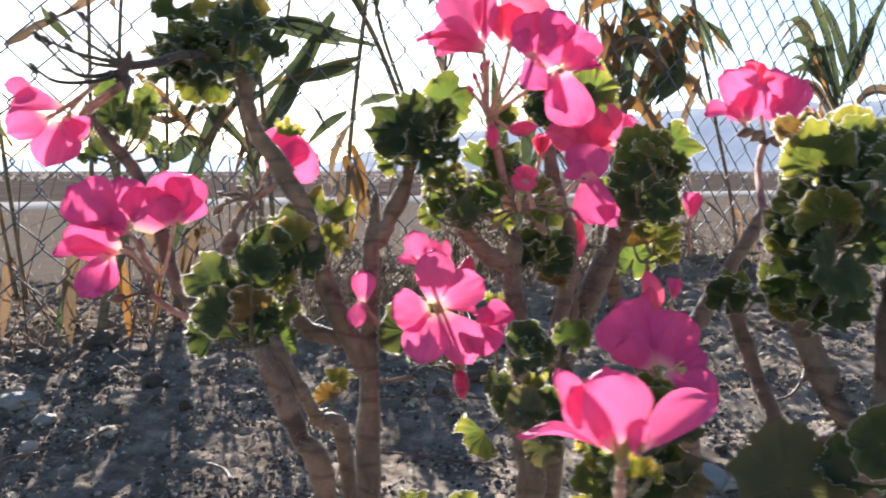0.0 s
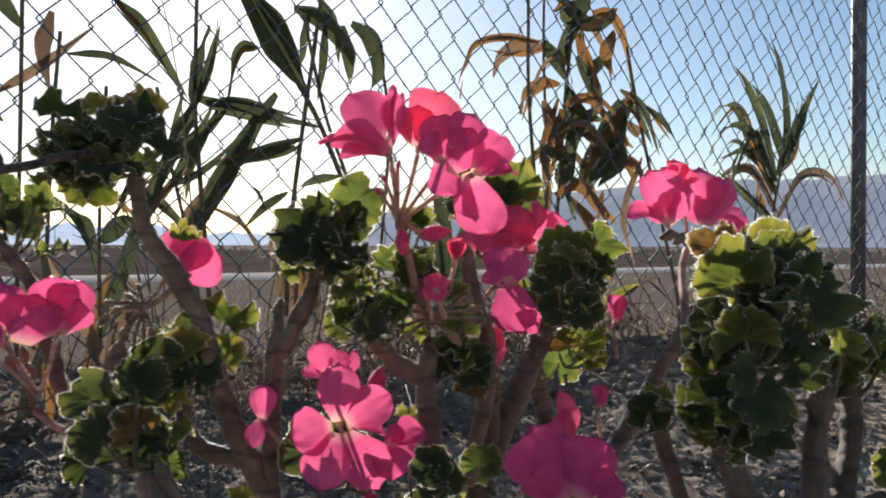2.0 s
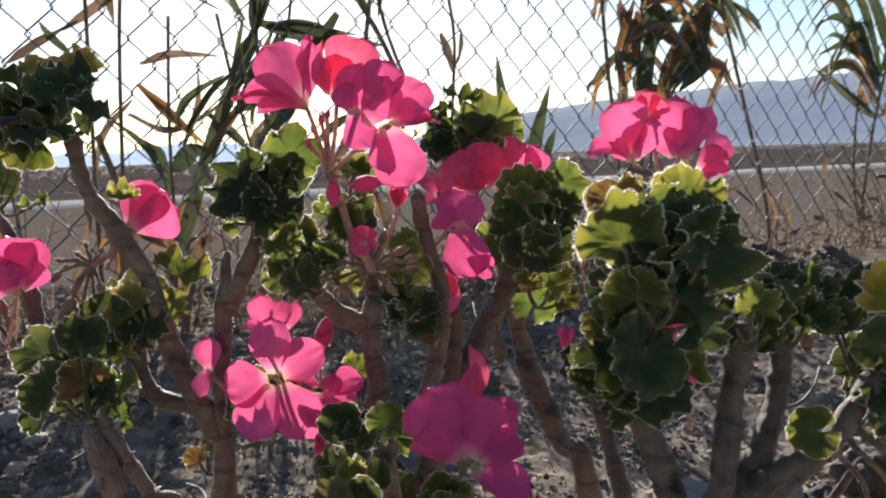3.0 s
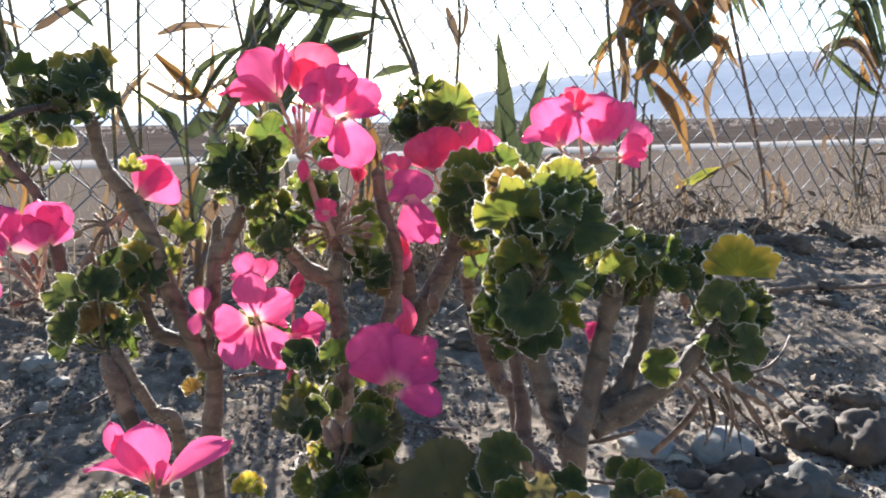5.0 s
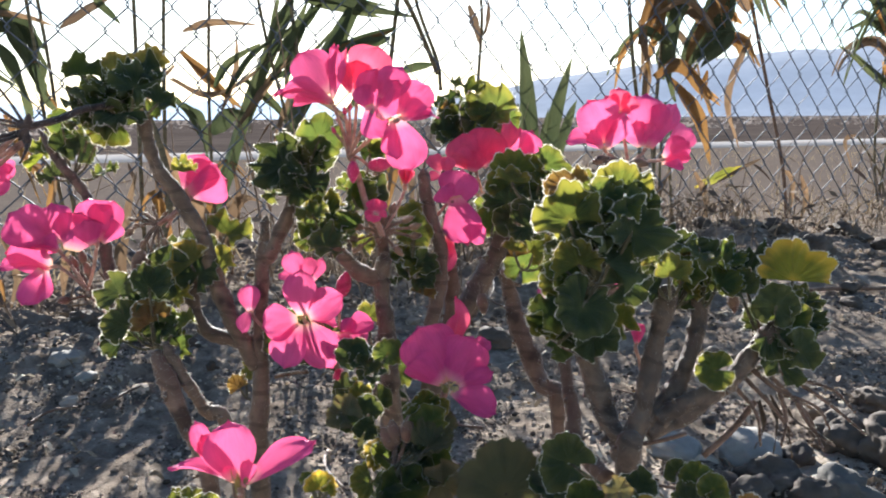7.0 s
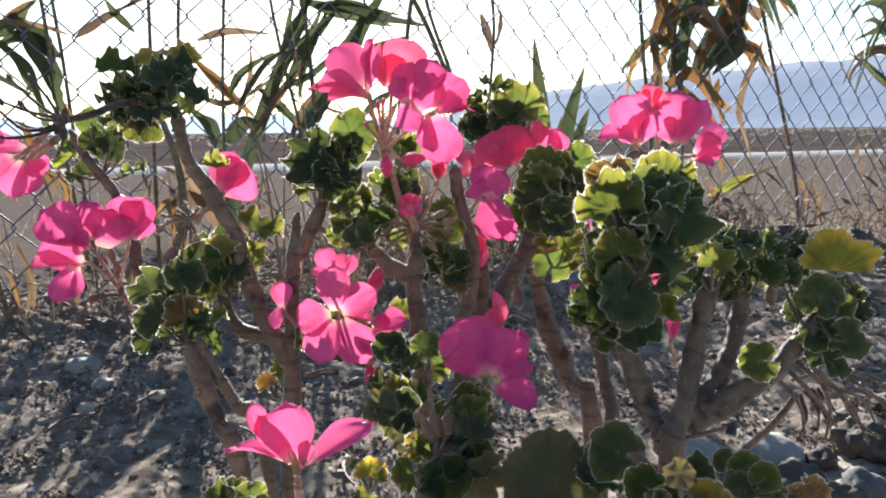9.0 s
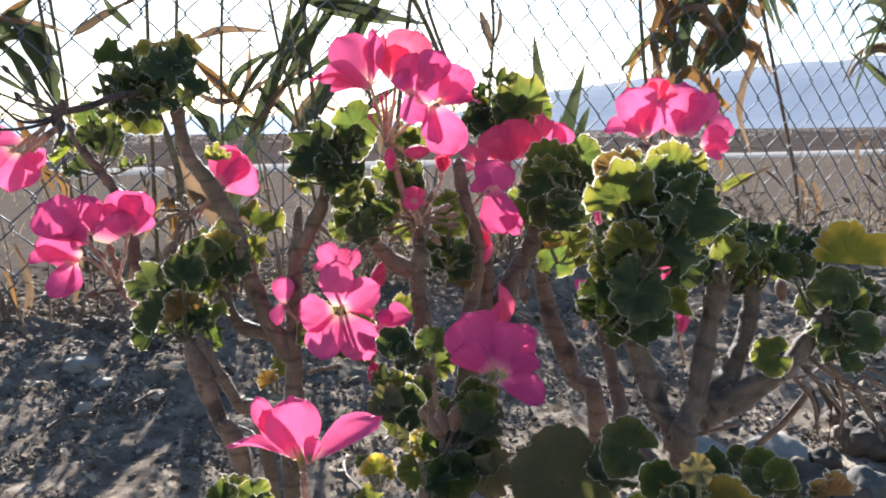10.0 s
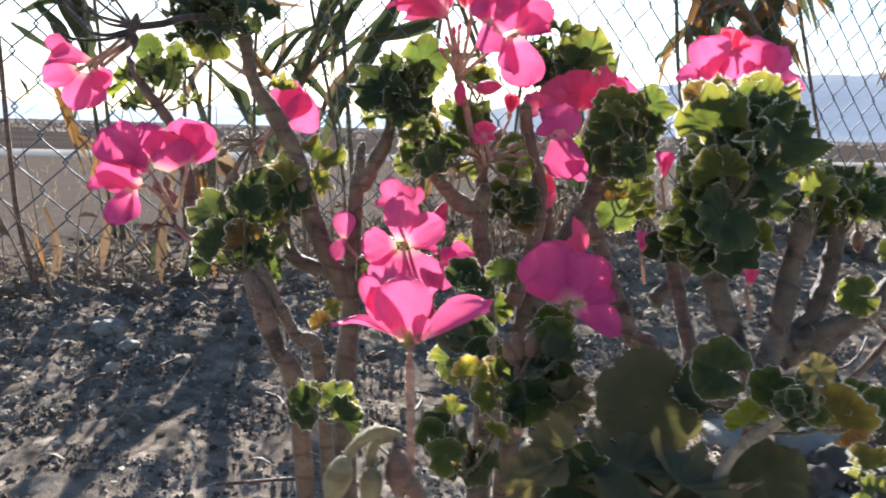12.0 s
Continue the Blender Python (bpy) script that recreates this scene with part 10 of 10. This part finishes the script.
blade(reed_d, [(1.036, 2.223, 0.411), (1.099, 2.264, 0.544), (1.192, 2.323, 0.686)], 0.0253, BLADE, twist=-0.58)
blade(reed_d, [(1.065, 2.230, 0.464), (1.121, 2.266, 0.567), (1.136, 2.276, 0.638)], 0.0178, BLADE, twist=0.21)
blade(reed_d, [(1.002, 2.186, 0.414), (0.956, 2.156, 0.527), (0.898, 2.119, 0.620), (0.855, 2.091, 0.659)], 0.0199, BLADE, twist=-0.75)
blade(reed_d, [(1.024, 2.250, 0.360), (0.949, 2.201, 0.477), (0.903, 2.172, 0.558), (0.843, 2.134, 0.565), (0.768, 2.085, 0.484)], 0.0282, BLADE, twist=-0.63)
blade(reed_d, [(1.000, 2.195, 0.351), (0.924, 2.146, 0.474), (0.898, 2.129, 0.551), (0.848, 2.097, 0.553), (0.772, 2.049, 0.469)], 0.0131, DRYBLADE, twist=1.77)
blade(reed_d, [(1.002, 2.188, 0.385), (0.920, 2.136, 0.495), (0.838, 2.082, 0.508), (0.773, 2.041, 0.438)], 0.0249, BLADE, twist=-0.67)
blade(reed_d, [(0.996, 2.239, 0.416), (0.928, 2.196, 0.462), (0.838, 2.138, 0.435)], 0.0204, BLADE, twist=0.66)
blade(reed_d, [(1.016, 2.248, 0.287), (0.931, 2.194, 0.341), (0.827, 2.127, 0.403)], 0.0230, BLADE, twist=-0.88)
blade(reed_d, [(1.008, 2.215, 0.292), (0.930, 2.165, 0.342), (0.823, 2.097, 0.409)], 0.0108, BLADE, twist=0.56)
blade(reed_d, [(0.990, 2.207, 0.295), (0.968, 2.193, 0.341), (0.947, 2.180, 0.372)], 0.0151, DRYBLADE, twist=0.41)
blade(reed_d, [(1.049, 2.235, 0.419), (1.027, 2.221, 0.492), (0.971, 2.185, 0.587), (0.925, 2.155, 0.628)], 0.0229, BLADE, twist=0.46)
blade(reed_d, [(1.080, 2.302, 0.424), (1.065, 2.293, 0.507), (1.006, 2.255, 0.605), (0.952, 2.220, 0.642)], 0.0112, BLADE, twist=-1.26)
blade(reed_d, [(1.032, 2.240, 0.404), (1.087, 2.275, 0.469), (1.113, 2.292, 0.610)], 0.0255, BLADE, twist=0.03)
blade(reed_d, [(1.036, 2.250, 0.403), (1.108, 2.296, 0.472), (1.135, 2.313, 0.620)], 0.0122, DRYBLADE, twist=-1.92)
blade(reed_d, [(1.017, 2.242, 0.374), (0.974, 2.214, 0.432), (0.881, 2.154, 0.483), (0.808, 2.107, 0.413)], 0.0153, BLADE, twist=0.32)

reed_e = reed("sword-like green shoots of a young reed", 0.109, 1.432, 0.000)
blade(reed_e, [(0.107, 1.431, 0.100), (0.093, 1.422, 0.263), (0.081, 1.414, 0.385)], 0.0294, BLADE)
blade(reed_e, [(0.114, 1.436, 0.100), (0.141, 1.453, 0.244), (0.169, 1.471, 0.342)], 0.0262, BLADE)
blade(reed_e, [(0.095, 1.423, 0.101), (0.084, 1.417, 0.207), (0.077, 1.412, 0.263)], 0.0217, BLADE)
blade(reed_e, [(0.124, 1.442, 0.099), (0.161, 1.466, 0.225), (0.178, 1.476, 0.268)], 0.0175, BLADE)
blade(reed_e, [(0.109, 1.432, 0.100), (0.118, 1.438, 0.196), (0.129, 1.445, 0.254)], 0.0131, BLADE)

reed_f = reed("dry bent reed stalk with a few hanging brown leaves", 0.700, 2.037, -0.000)
stalk(reed_f, [(0.700, 2.014, -0.051), (0.678, 2.000, 0.116), (0.624, 1.965, 0.307), (0.573, 1.932, 0.488), (0.533, 1.906, 0.659)], 0.0045, 0.0035, BROWN)
stalk(reed_f, [(0.417, 1.880, -0.035), (0.402, 1.870, 0.123), (0.403, 1.870, 0.245)], 0.0035, 0.003, REEDSTALK)
stalk(reed_f, [(0.359, 1.843, -0.030), (0.362, 1.844, 0.124), (0.347, 1.835, 0.245)], 0.0035, 0.003, REEDSTALK)
stalk(reed_f, [(0.386, 1.836, -0.029), (0.374, 1.828, 0.125), (0.382, 1.833, 0.269)], 0.003, 0.003, REEDSTALK)
stalk(reed_f, [(1.002, 2.231, -0.079), (0.958, 2.203, 0.104), (0.954, 2.201, 0.244), (0.968, 2.210, 0.382)], 0.0035, 0.003, REEDSTALK)
stalk(reed_f, [(0.956, 2.202, -0.076), (0.989, 2.223, 0.060), (0.897, 2.164, 0.189)], 0.003, 0.002, REEDSTALK)
blade(reed_f, [(0.575, 1.926, 0.415), (0.526, 1.895, 0.281), (0.557, 1.915, 0.168)], 0.0174, TANBLADE, twist=-0.45)
blade(reed_f, [(0.400, 1.808, 0.303), (0.458, 1.845, 0.233), (0.487, 1.864, 0.133)], 0.0305, DRYBLADE, twist=-0.43)
blade(reed_f, [(0.566, 1.934, 0.122), (0.507, 1.896, 0.099), (0.455, 1.863, 0.084)], 0.0299, YELLOW, twist=-0.78)
blade(reed_f, [(0.564, 1.911, 0.128), (0.504, 1.873, 0.108), (0.459, 1.844, 0.098)], 0.0140, YELLOW, twist=-0.5)
blade(reed_f, [(0.394, 1.805, 0.127), (0.358, 1.782, 0.057), (0.367, 1.787, -0.016)], 0.0141, TANBLADE, twist=0.82)
blade(reed_f, [(0.447, 1.836, 0.125), (0.476, 1.855, 0.063), (0.473, 1.853, -0.012)], 0.0143, TANBLADE, twist=0.85)
blade(reed_f, [(0.613, 1.937, 0.144), (0.556, 1.901, 0.121), (0.488, 1.857, 0.087)], 0.0089, TANBLADE, twist=0.59)
blade(reed_f, [(0.722, 2.009, 0.102), (0.738, 2.020, 0.048), (0.722, 2.009, -0.017)], 0.0139, TANBLADE, twist=0.57)
blade(reed_f, [(0.682, 2.029, 0.114), (0.715, 2.050, 0.086), (0.711, 2.047, -0.008)], 0.0140, TANBLADE, twist=0.75)
blade(reed_f, [(0.899, 2.168, 0.189), (0.865, 2.146, 0.176), (0.888, 2.161, 0.106)], 0.0148, TANBLADE, twist=0.4)
blade(reed_a, [(-0.434, 1.316, 0.043), (-0.394, 1.342, 0.194), (-0.345, 1.373, 0.347), (-0.319, 1.390, 0.453)], 0.0289, BLADE, twist=-0.57)
blade(reed_a, [(-0.471, 1.288, 0.303), (-0.427, 1.316, 0.276), (-0.380, 1.347, 0.295), (-0.321, 1.384, 0.352)], 0.0138, TANBLADE, twist=0.47)
blade(reed_a, [(-0.467, 1.268, 0.302), (-0.420, 1.298, 0.276), (-0.368, 1.331, 0.297), (-0.311, 1.368, 0.354)], 0.0065, TANBLADE, twist=1.24)
blade(reed_a, [(-0.679, 1.129, 0.362), (-0.657, 1.143, 0.323), (-0.639, 1.155, 0.258), (-0.639, 1.154, 0.200)], 0.0286, BLADE, twist=0.7)



# ---- stones, clods and litter on the bed ----
def stone_material(name, a, b):
    m, n, l = nodes_of(name)
    w = noise_tex(n, l, 45, 6, 0.7)
    big = noise_tex(n, l, 9, 3)
    c = mix(n, l, 0.5, ramp(n, l, w, [(0.3, a), (0.7, b)]), ramp(n, l, big, [(0.35, a), (0.65, b)]))
    finish(n, l, c, 0.85, w, 0.003, 0.8, 0.3)
    return m


def crumb_material():
    m, n, l = nodes_of("soil_crumb")
    isl = n.new("ShaderNodeNewGeometry").outputs["Random Per Island"]
    finish(n, l, ramp(n, l, isl, [(0.0, (0.06, 0.045, 0.035)), (0.5, (0.18, 0.14, 0.108)), (1.0, (0.46, 0.375, 0.295))]), 0.95, None, spec=0.03)
    return m


CRUMB = crumb_material()
GREYSTONE = stone_material("grey_stone", (0.19, 0.17, 0.145), (0.35, 0.32, 0.28))
# darker copy of the grey stone: the plant's shade put into its colour
SHADESTONE = stone_material("shaded_stone", (0.075, 0.068, 0.06), (0.16, 0.145, 0.125))
CLODSOIL = stone_material("clod_soil", (0.05, 0.037, 0.028), (0.145, 0.11, 0.083))


def rock_into(bm, c, size, seed, flat=0.7, rough=0.35):
    made = bmesh.ops.create_icosphere(bm, subdivisions=3 if size[0] < 0.02 else 4, radius=1.0)["verts"]
    o = Vector((seed * 3.1, seed * 1.7, seed))
    for v in made:
        d = v.co.normalized()
        k = 1 + rough * noise.noise(d * 1.3 + o) + rough * 0.5 * noise.noise(d * 3.5 + o) + rough * 0.3 * noise.noise(d * 8 + o) + rough * 0.12 * noise.noise(d * 17 + o)
        v.co = Vector(c) + Vector((d.x * size[0], d.y * size[1], d.z * size[2])) * k


def stone(x, y, size, label, mat=GREYSTONE, sink=0.3, rough=0.35, name="stone", seed=1.0):
    bm = bmesh.new()
    rock_into(bm, (0, 0, 0), size, seed, rough=rough)
    ob = part(name, bm, mat)
    ob.location = (x, y, ground_height(x, y) + size[2] * (1 - 2 * sink) * 0.9)
    ob.rotation_euler = (0, 0, seed)
    return tagged(ob, label, "clod" if mat is CLODSOIL else "stone", "stones on the bed")


r4 = random.Random(11)
stone(0.322, 0.802, (0.0360, 0.0300, 0.0215), "smooth pale rounded stone half sunk in earth", GREYSTONE, rough=0.12, seed=1.3, name="stone")
stone(0.246, 0.805, (0.0317, 0.0269, 0.0144), "pale stone under the geranium stems", GREYSTONE, rough=0.2, seed=2.0, name="stone")
stone(0.381, 0.716, (0.0305, 0.0260, 0.0178), "angular grey stone with a flat sunlit face", SHADESTONE, rough=0.5, seed=2.7, name="stone")
stone(0.423, 0.828, (0.0324, 0.0276, 0.0243), "dark earthy clod beside the stones", CLODSOIL, rough=0.45, seed=3.4, name="clod")
stone(0.456, 0.801, (0.0364, 0.0309, 0.0291), "dark earthy clod beside the stones", CLODSOIL, rough=0.5, seed=4.1, name="clod")
stone(0.430, 0.913, (0.0241, 0.0205, 0.0159), "small brown clod of earth", CLODSOIL, rough=0.5, seed=4.8, name="clod")
stone(0.505, 0.958, (0.0296, 0.0252, 0.0191), "small brown clod of earth", CLODSOIL, rough=0.5, seed=5.5, name="clod")
stone(0.644, 1.631, (0.0382, 0.0325, 0.0218), "brown clod on the bank below the fence", CLODSOIL, rough=0.5, seed=6.2, name="clod")
stone(0.777, 1.870, (0.0496, 0.0421, 0.0248), "brown clod on the bank below the fence", CLODSOIL, rough=0.5, seed=6.9, name="clod")
stone(0.824, 1.743, (0.0346, 0.0294, 0.0196), "brown clod on the bank below the fence", CLODSOIL, rough=0.5, seed=7.6, name="clod")
stone(0.599, 1.742, (0.0292, 0.0248, 0.0175), "brown clod on the bank below the fence", CLODSOIL, rough=0.5, seed=8.3, name="clod")
stone(0.049, 1.096, (0.0272, 0.0231, 0.0155), "dark clod beside the stems", CLODSOIL, rough=0.4, seed=9.0, name="clod")
stone(-0.475, 0.937, (0.0211, 0.0179, 0.0091), "pale stone on the shaded earth", GREYSTONE, rough=0.3, seed=9.7, name="stone")
stone(-0.426, 0.893, (0.0134, 0.0114, 0.0067), "small pale stone on the shaded earth", GREYSTONE, rough=0.3, seed=10.4, name="stone")

# dark clods added here; they also stand in for shade on the ground
stone(0.330, 0.741, (0.0300, 0.0255, 0.0195), "dark earthy clod beside the stones", CLODSOIL, rough=0.5, seed=12.0, name="clod")
stone(0.357, 0.710, (0.0260, 0.0221, 0.0169), "dark earthy clod beside the stones", CLODSOIL, rough=0.5, seed=12.7, name="clod")
stone(0.299, 0.705, (0.0220, 0.0187, 0.0143), "dark earthy clod beside the stones", CLODSOIL, rough=0.5, seed=13.4, name="clod")
stone(0.369, 0.798, (0.0180, 0.0153, 0.0117), "dark earthy clod beside the stones", CLODSOIL, rough=0.5, seed=14.1, name="clod")
stone(0.281, 0.731, (0.0160, 0.0136, 0.0104), "dark earthy clod beside the stones", CLODSOIL, rough=0.5, seed=14.8, name="clod")

# loose clods of tilled earth on the bank
for k in range(44):
    x, y = (r4.uniform(0.26, 0.95), r4.uniform(0.7, 1.75)) if k % 3 else (r4.uniform(-0.8, -0.2), r4.uniform(0.8, 1.3))
    if -0.75 < beyond(x, y) < -0.02:
        q = 0.006 + 0.014 * r4.random() ** 2
        stone(x, y, (q * r4.uniform(0.9, 1.4), q, q * r4.uniform(0.6, 0.9)), "small rough clod of dark dry earth", CLODSOIL, rough=0.55, seed=20 + k * 0.37, name="clod")

# crumbs of earth over the bed
tmp = bmesh.new()
bmesh.ops.create_icosphere(tmp, subdivisions=1, radius=1.0)
shape = [v.co.copy() for v in tmp.verts]
tris = [[v.index for v in f.verts] for f in tmp.faces]
tmp.free()
points, faces = [], []
for k in range(30000):
    x, y = r4.uniform(-0.95, 1.2), 0.42 + 1.5 * r4.random() ** 1.25
    b = beyond(x, y)
    if b > 0.35:
        continue
    s = 0.0006 + 0.0036 * r4.random() ** 6
    if noise.noise(Vector((x * 6, y * 6, 4.0))) < -0.05 and r4.random() < 0.8:
        continue
    if -0.42 < b < 0.12 and r4.random() < 0.10:
        s += 0.001 + 0.010 * r4.random() ** 4
    z = ground_height(x, y) + s * 0.35
    ax, ay, az = s * r4.uniform(0.8, 1.35), s * r4.uniform(0.8, 1.35), s * r4.uniform(0.55, 0.9)
    n0 = len(points)
    points += [(x + q.x * ax * (1 + r4.uniform(-0.18, 0.18)), y + q.y * ay * (1 + r4.uniform(-0.18, 0.18)), z + q.z * az * (1 + r4.uniform(-0.18, 0.18))) for q in shape]
    faces += [[n0 + i for i in f] for f in tris]
octa = [Vector(q) for q in ((1, 0, 0), (-1, 0, 0), (0, 1, 0), (0, -1, 0), (0, 0, 1), (0, 0, -1))]
sides = [(0, 2, 4), (2, 1, 4), (1, 3, 4), (3, 0, 4), (2, 0, 5), (1, 2, 5), (3, 1, 5), (0, 3, 5)]
for k in range(80000):
    x, y = r4.uniform(-0.75, 0.85), 0.43 + 0.85 * r4.random() ** 1.3
    if noise.noise(Vector((x * 11, y * 11, 8.0))) < r4.uniform(-0.15, 0.35):
        continue
    s = 0.0008 + 0.0024 * r4.random() ** 3
    z = ground_height(x, y) + s * 0.45
    n0 = len(points)
    points += [(x + q.x * s * r4.uniform(0.7, 1.4) + r4.uniform(-0.3, 0.3) * s, y + q.y * s * r4.uniform(0.7, 1.4), z + q.z * s * r4.uniform(0.6, 1.1)) for q in octa]
    faces += [[n0 + i for i in f] for f in sides]
me = bpy.data.meshes.new("soil_crumbs")
me.from_pydata(points, [], faces)
me.materials.append(CRUMB)
me.polygons.foreach_set("use_smooth", [False] * len(me.polygons))
tagged(new("soil_crumbs", me), "crumbs and small clods of dry earth", "soil", kind="stuff")

m, n, l = nodes_of("dead_litter")
isl = n.new("ShaderNodeNewGeometry").outputs["Random Per Island"]
finish(n, l, ramp(n, l, isl, [(0.0, (0.14, 0.09, 0.05)), (0.5, (0.30, 0.22, 0.14)), (0.85, (0.45, 0.37, 0.27)), (1.0, (0.50, 0.43, 0.33))]), 0.8, None, spec=0.2, translucent=0.2)
LITTER = m
bm = bmesh.new()
for k in range(4200):
    x, y = r4.uniform(-1.2, 1.35), 0.3 + 1.9 * r4.random()
    if beyond(x, y) > 0.5:
        continue
    a, ln, wd = r4.uniform(0, 6.28), 0.005 + 0.024 * r4.random() ** 2, r4.uniform(0.0008, 0.0024)
    d, s = Vector((math.cos(a), math.sin(a), 0)), Vector((-math.sin(a), math.cos(a), 0))
    z0 = ground_height(x, y) + 0.003 + r4.random() * 0.004
    prev = None
    for q in range(4):
        t = q / 3
        p = Vector((x, y, z0)) + d * ln * (t - 0.5) + Vector((0, 0, 0.25 * ln * math.sin(t * 3) + r4.uniform(0, 0.002)))
        w = s * wd * (0.4 + math.sin(0.4 + t * 2.3)) + Vector((0, 0, r4.uniform(-0.5, 0.9) * wd))
        pair = (bm.verts.new(p - w), bm.verts.new(p + w))
        if prev:
            bm.faces.new((prev[0], prev[1], pair[1], pair[0]))
        prev = pair
tagged(part("leaf_litter", bm, LITTER, smooth=False), "dead curled leaf scraps and straw bits", "litter", kind="stuff")


def twig(pts, r, label="thin dry twig lying on the earth"):
    bm = bmesh.new()
    tube_into(bm, smooth_path([(x, y, ground_height(x, y) + h) for x, y, h in pts], 5), lambda t: r * (1.1 - 0.5 * t), 6)
    return tagged(part("twig", bm, BROWN), label, "twig", "twigs on the bed")


for k in range(26):
    x, y, a, ln = r4.uniform(-0.8, 1.0), r4.uniform(0.55, 1.5), r4.uniform(0, 6.28), r4.uniform(0.04, 0.2)
    if beyond(x, y) < 0.1 and not (x < -0.2 and y > 0.85):
        twig([(x + math.cos(a + 0.4 * t) * ln * t, y + math.sin(a + 0.4 * t) * ln * t, 0.006 + 0.004 * t) for t in (0, 0.3, 0.6, 1.0)], r4.uniform(0.0009, 0.0022))
twig([(0.509, 1.315, 0.012), (0.581, 1.352, 0.012), (0.676, 1.378, 0.012), (0.745, 1.395, 0.012)], 0.004, "long bare dry twig lying on the bank")
twig([(-0.425, 0.767, 0.008), (-0.418, 0.797, 0.008), (-0.394, 0.811, 0.008)], 0.0022)
twig([(-0.366, 0.832, 0.008), (-0.359, 0.857, 0.008), (-0.351, 0.877, 0.008)], 0.0018)
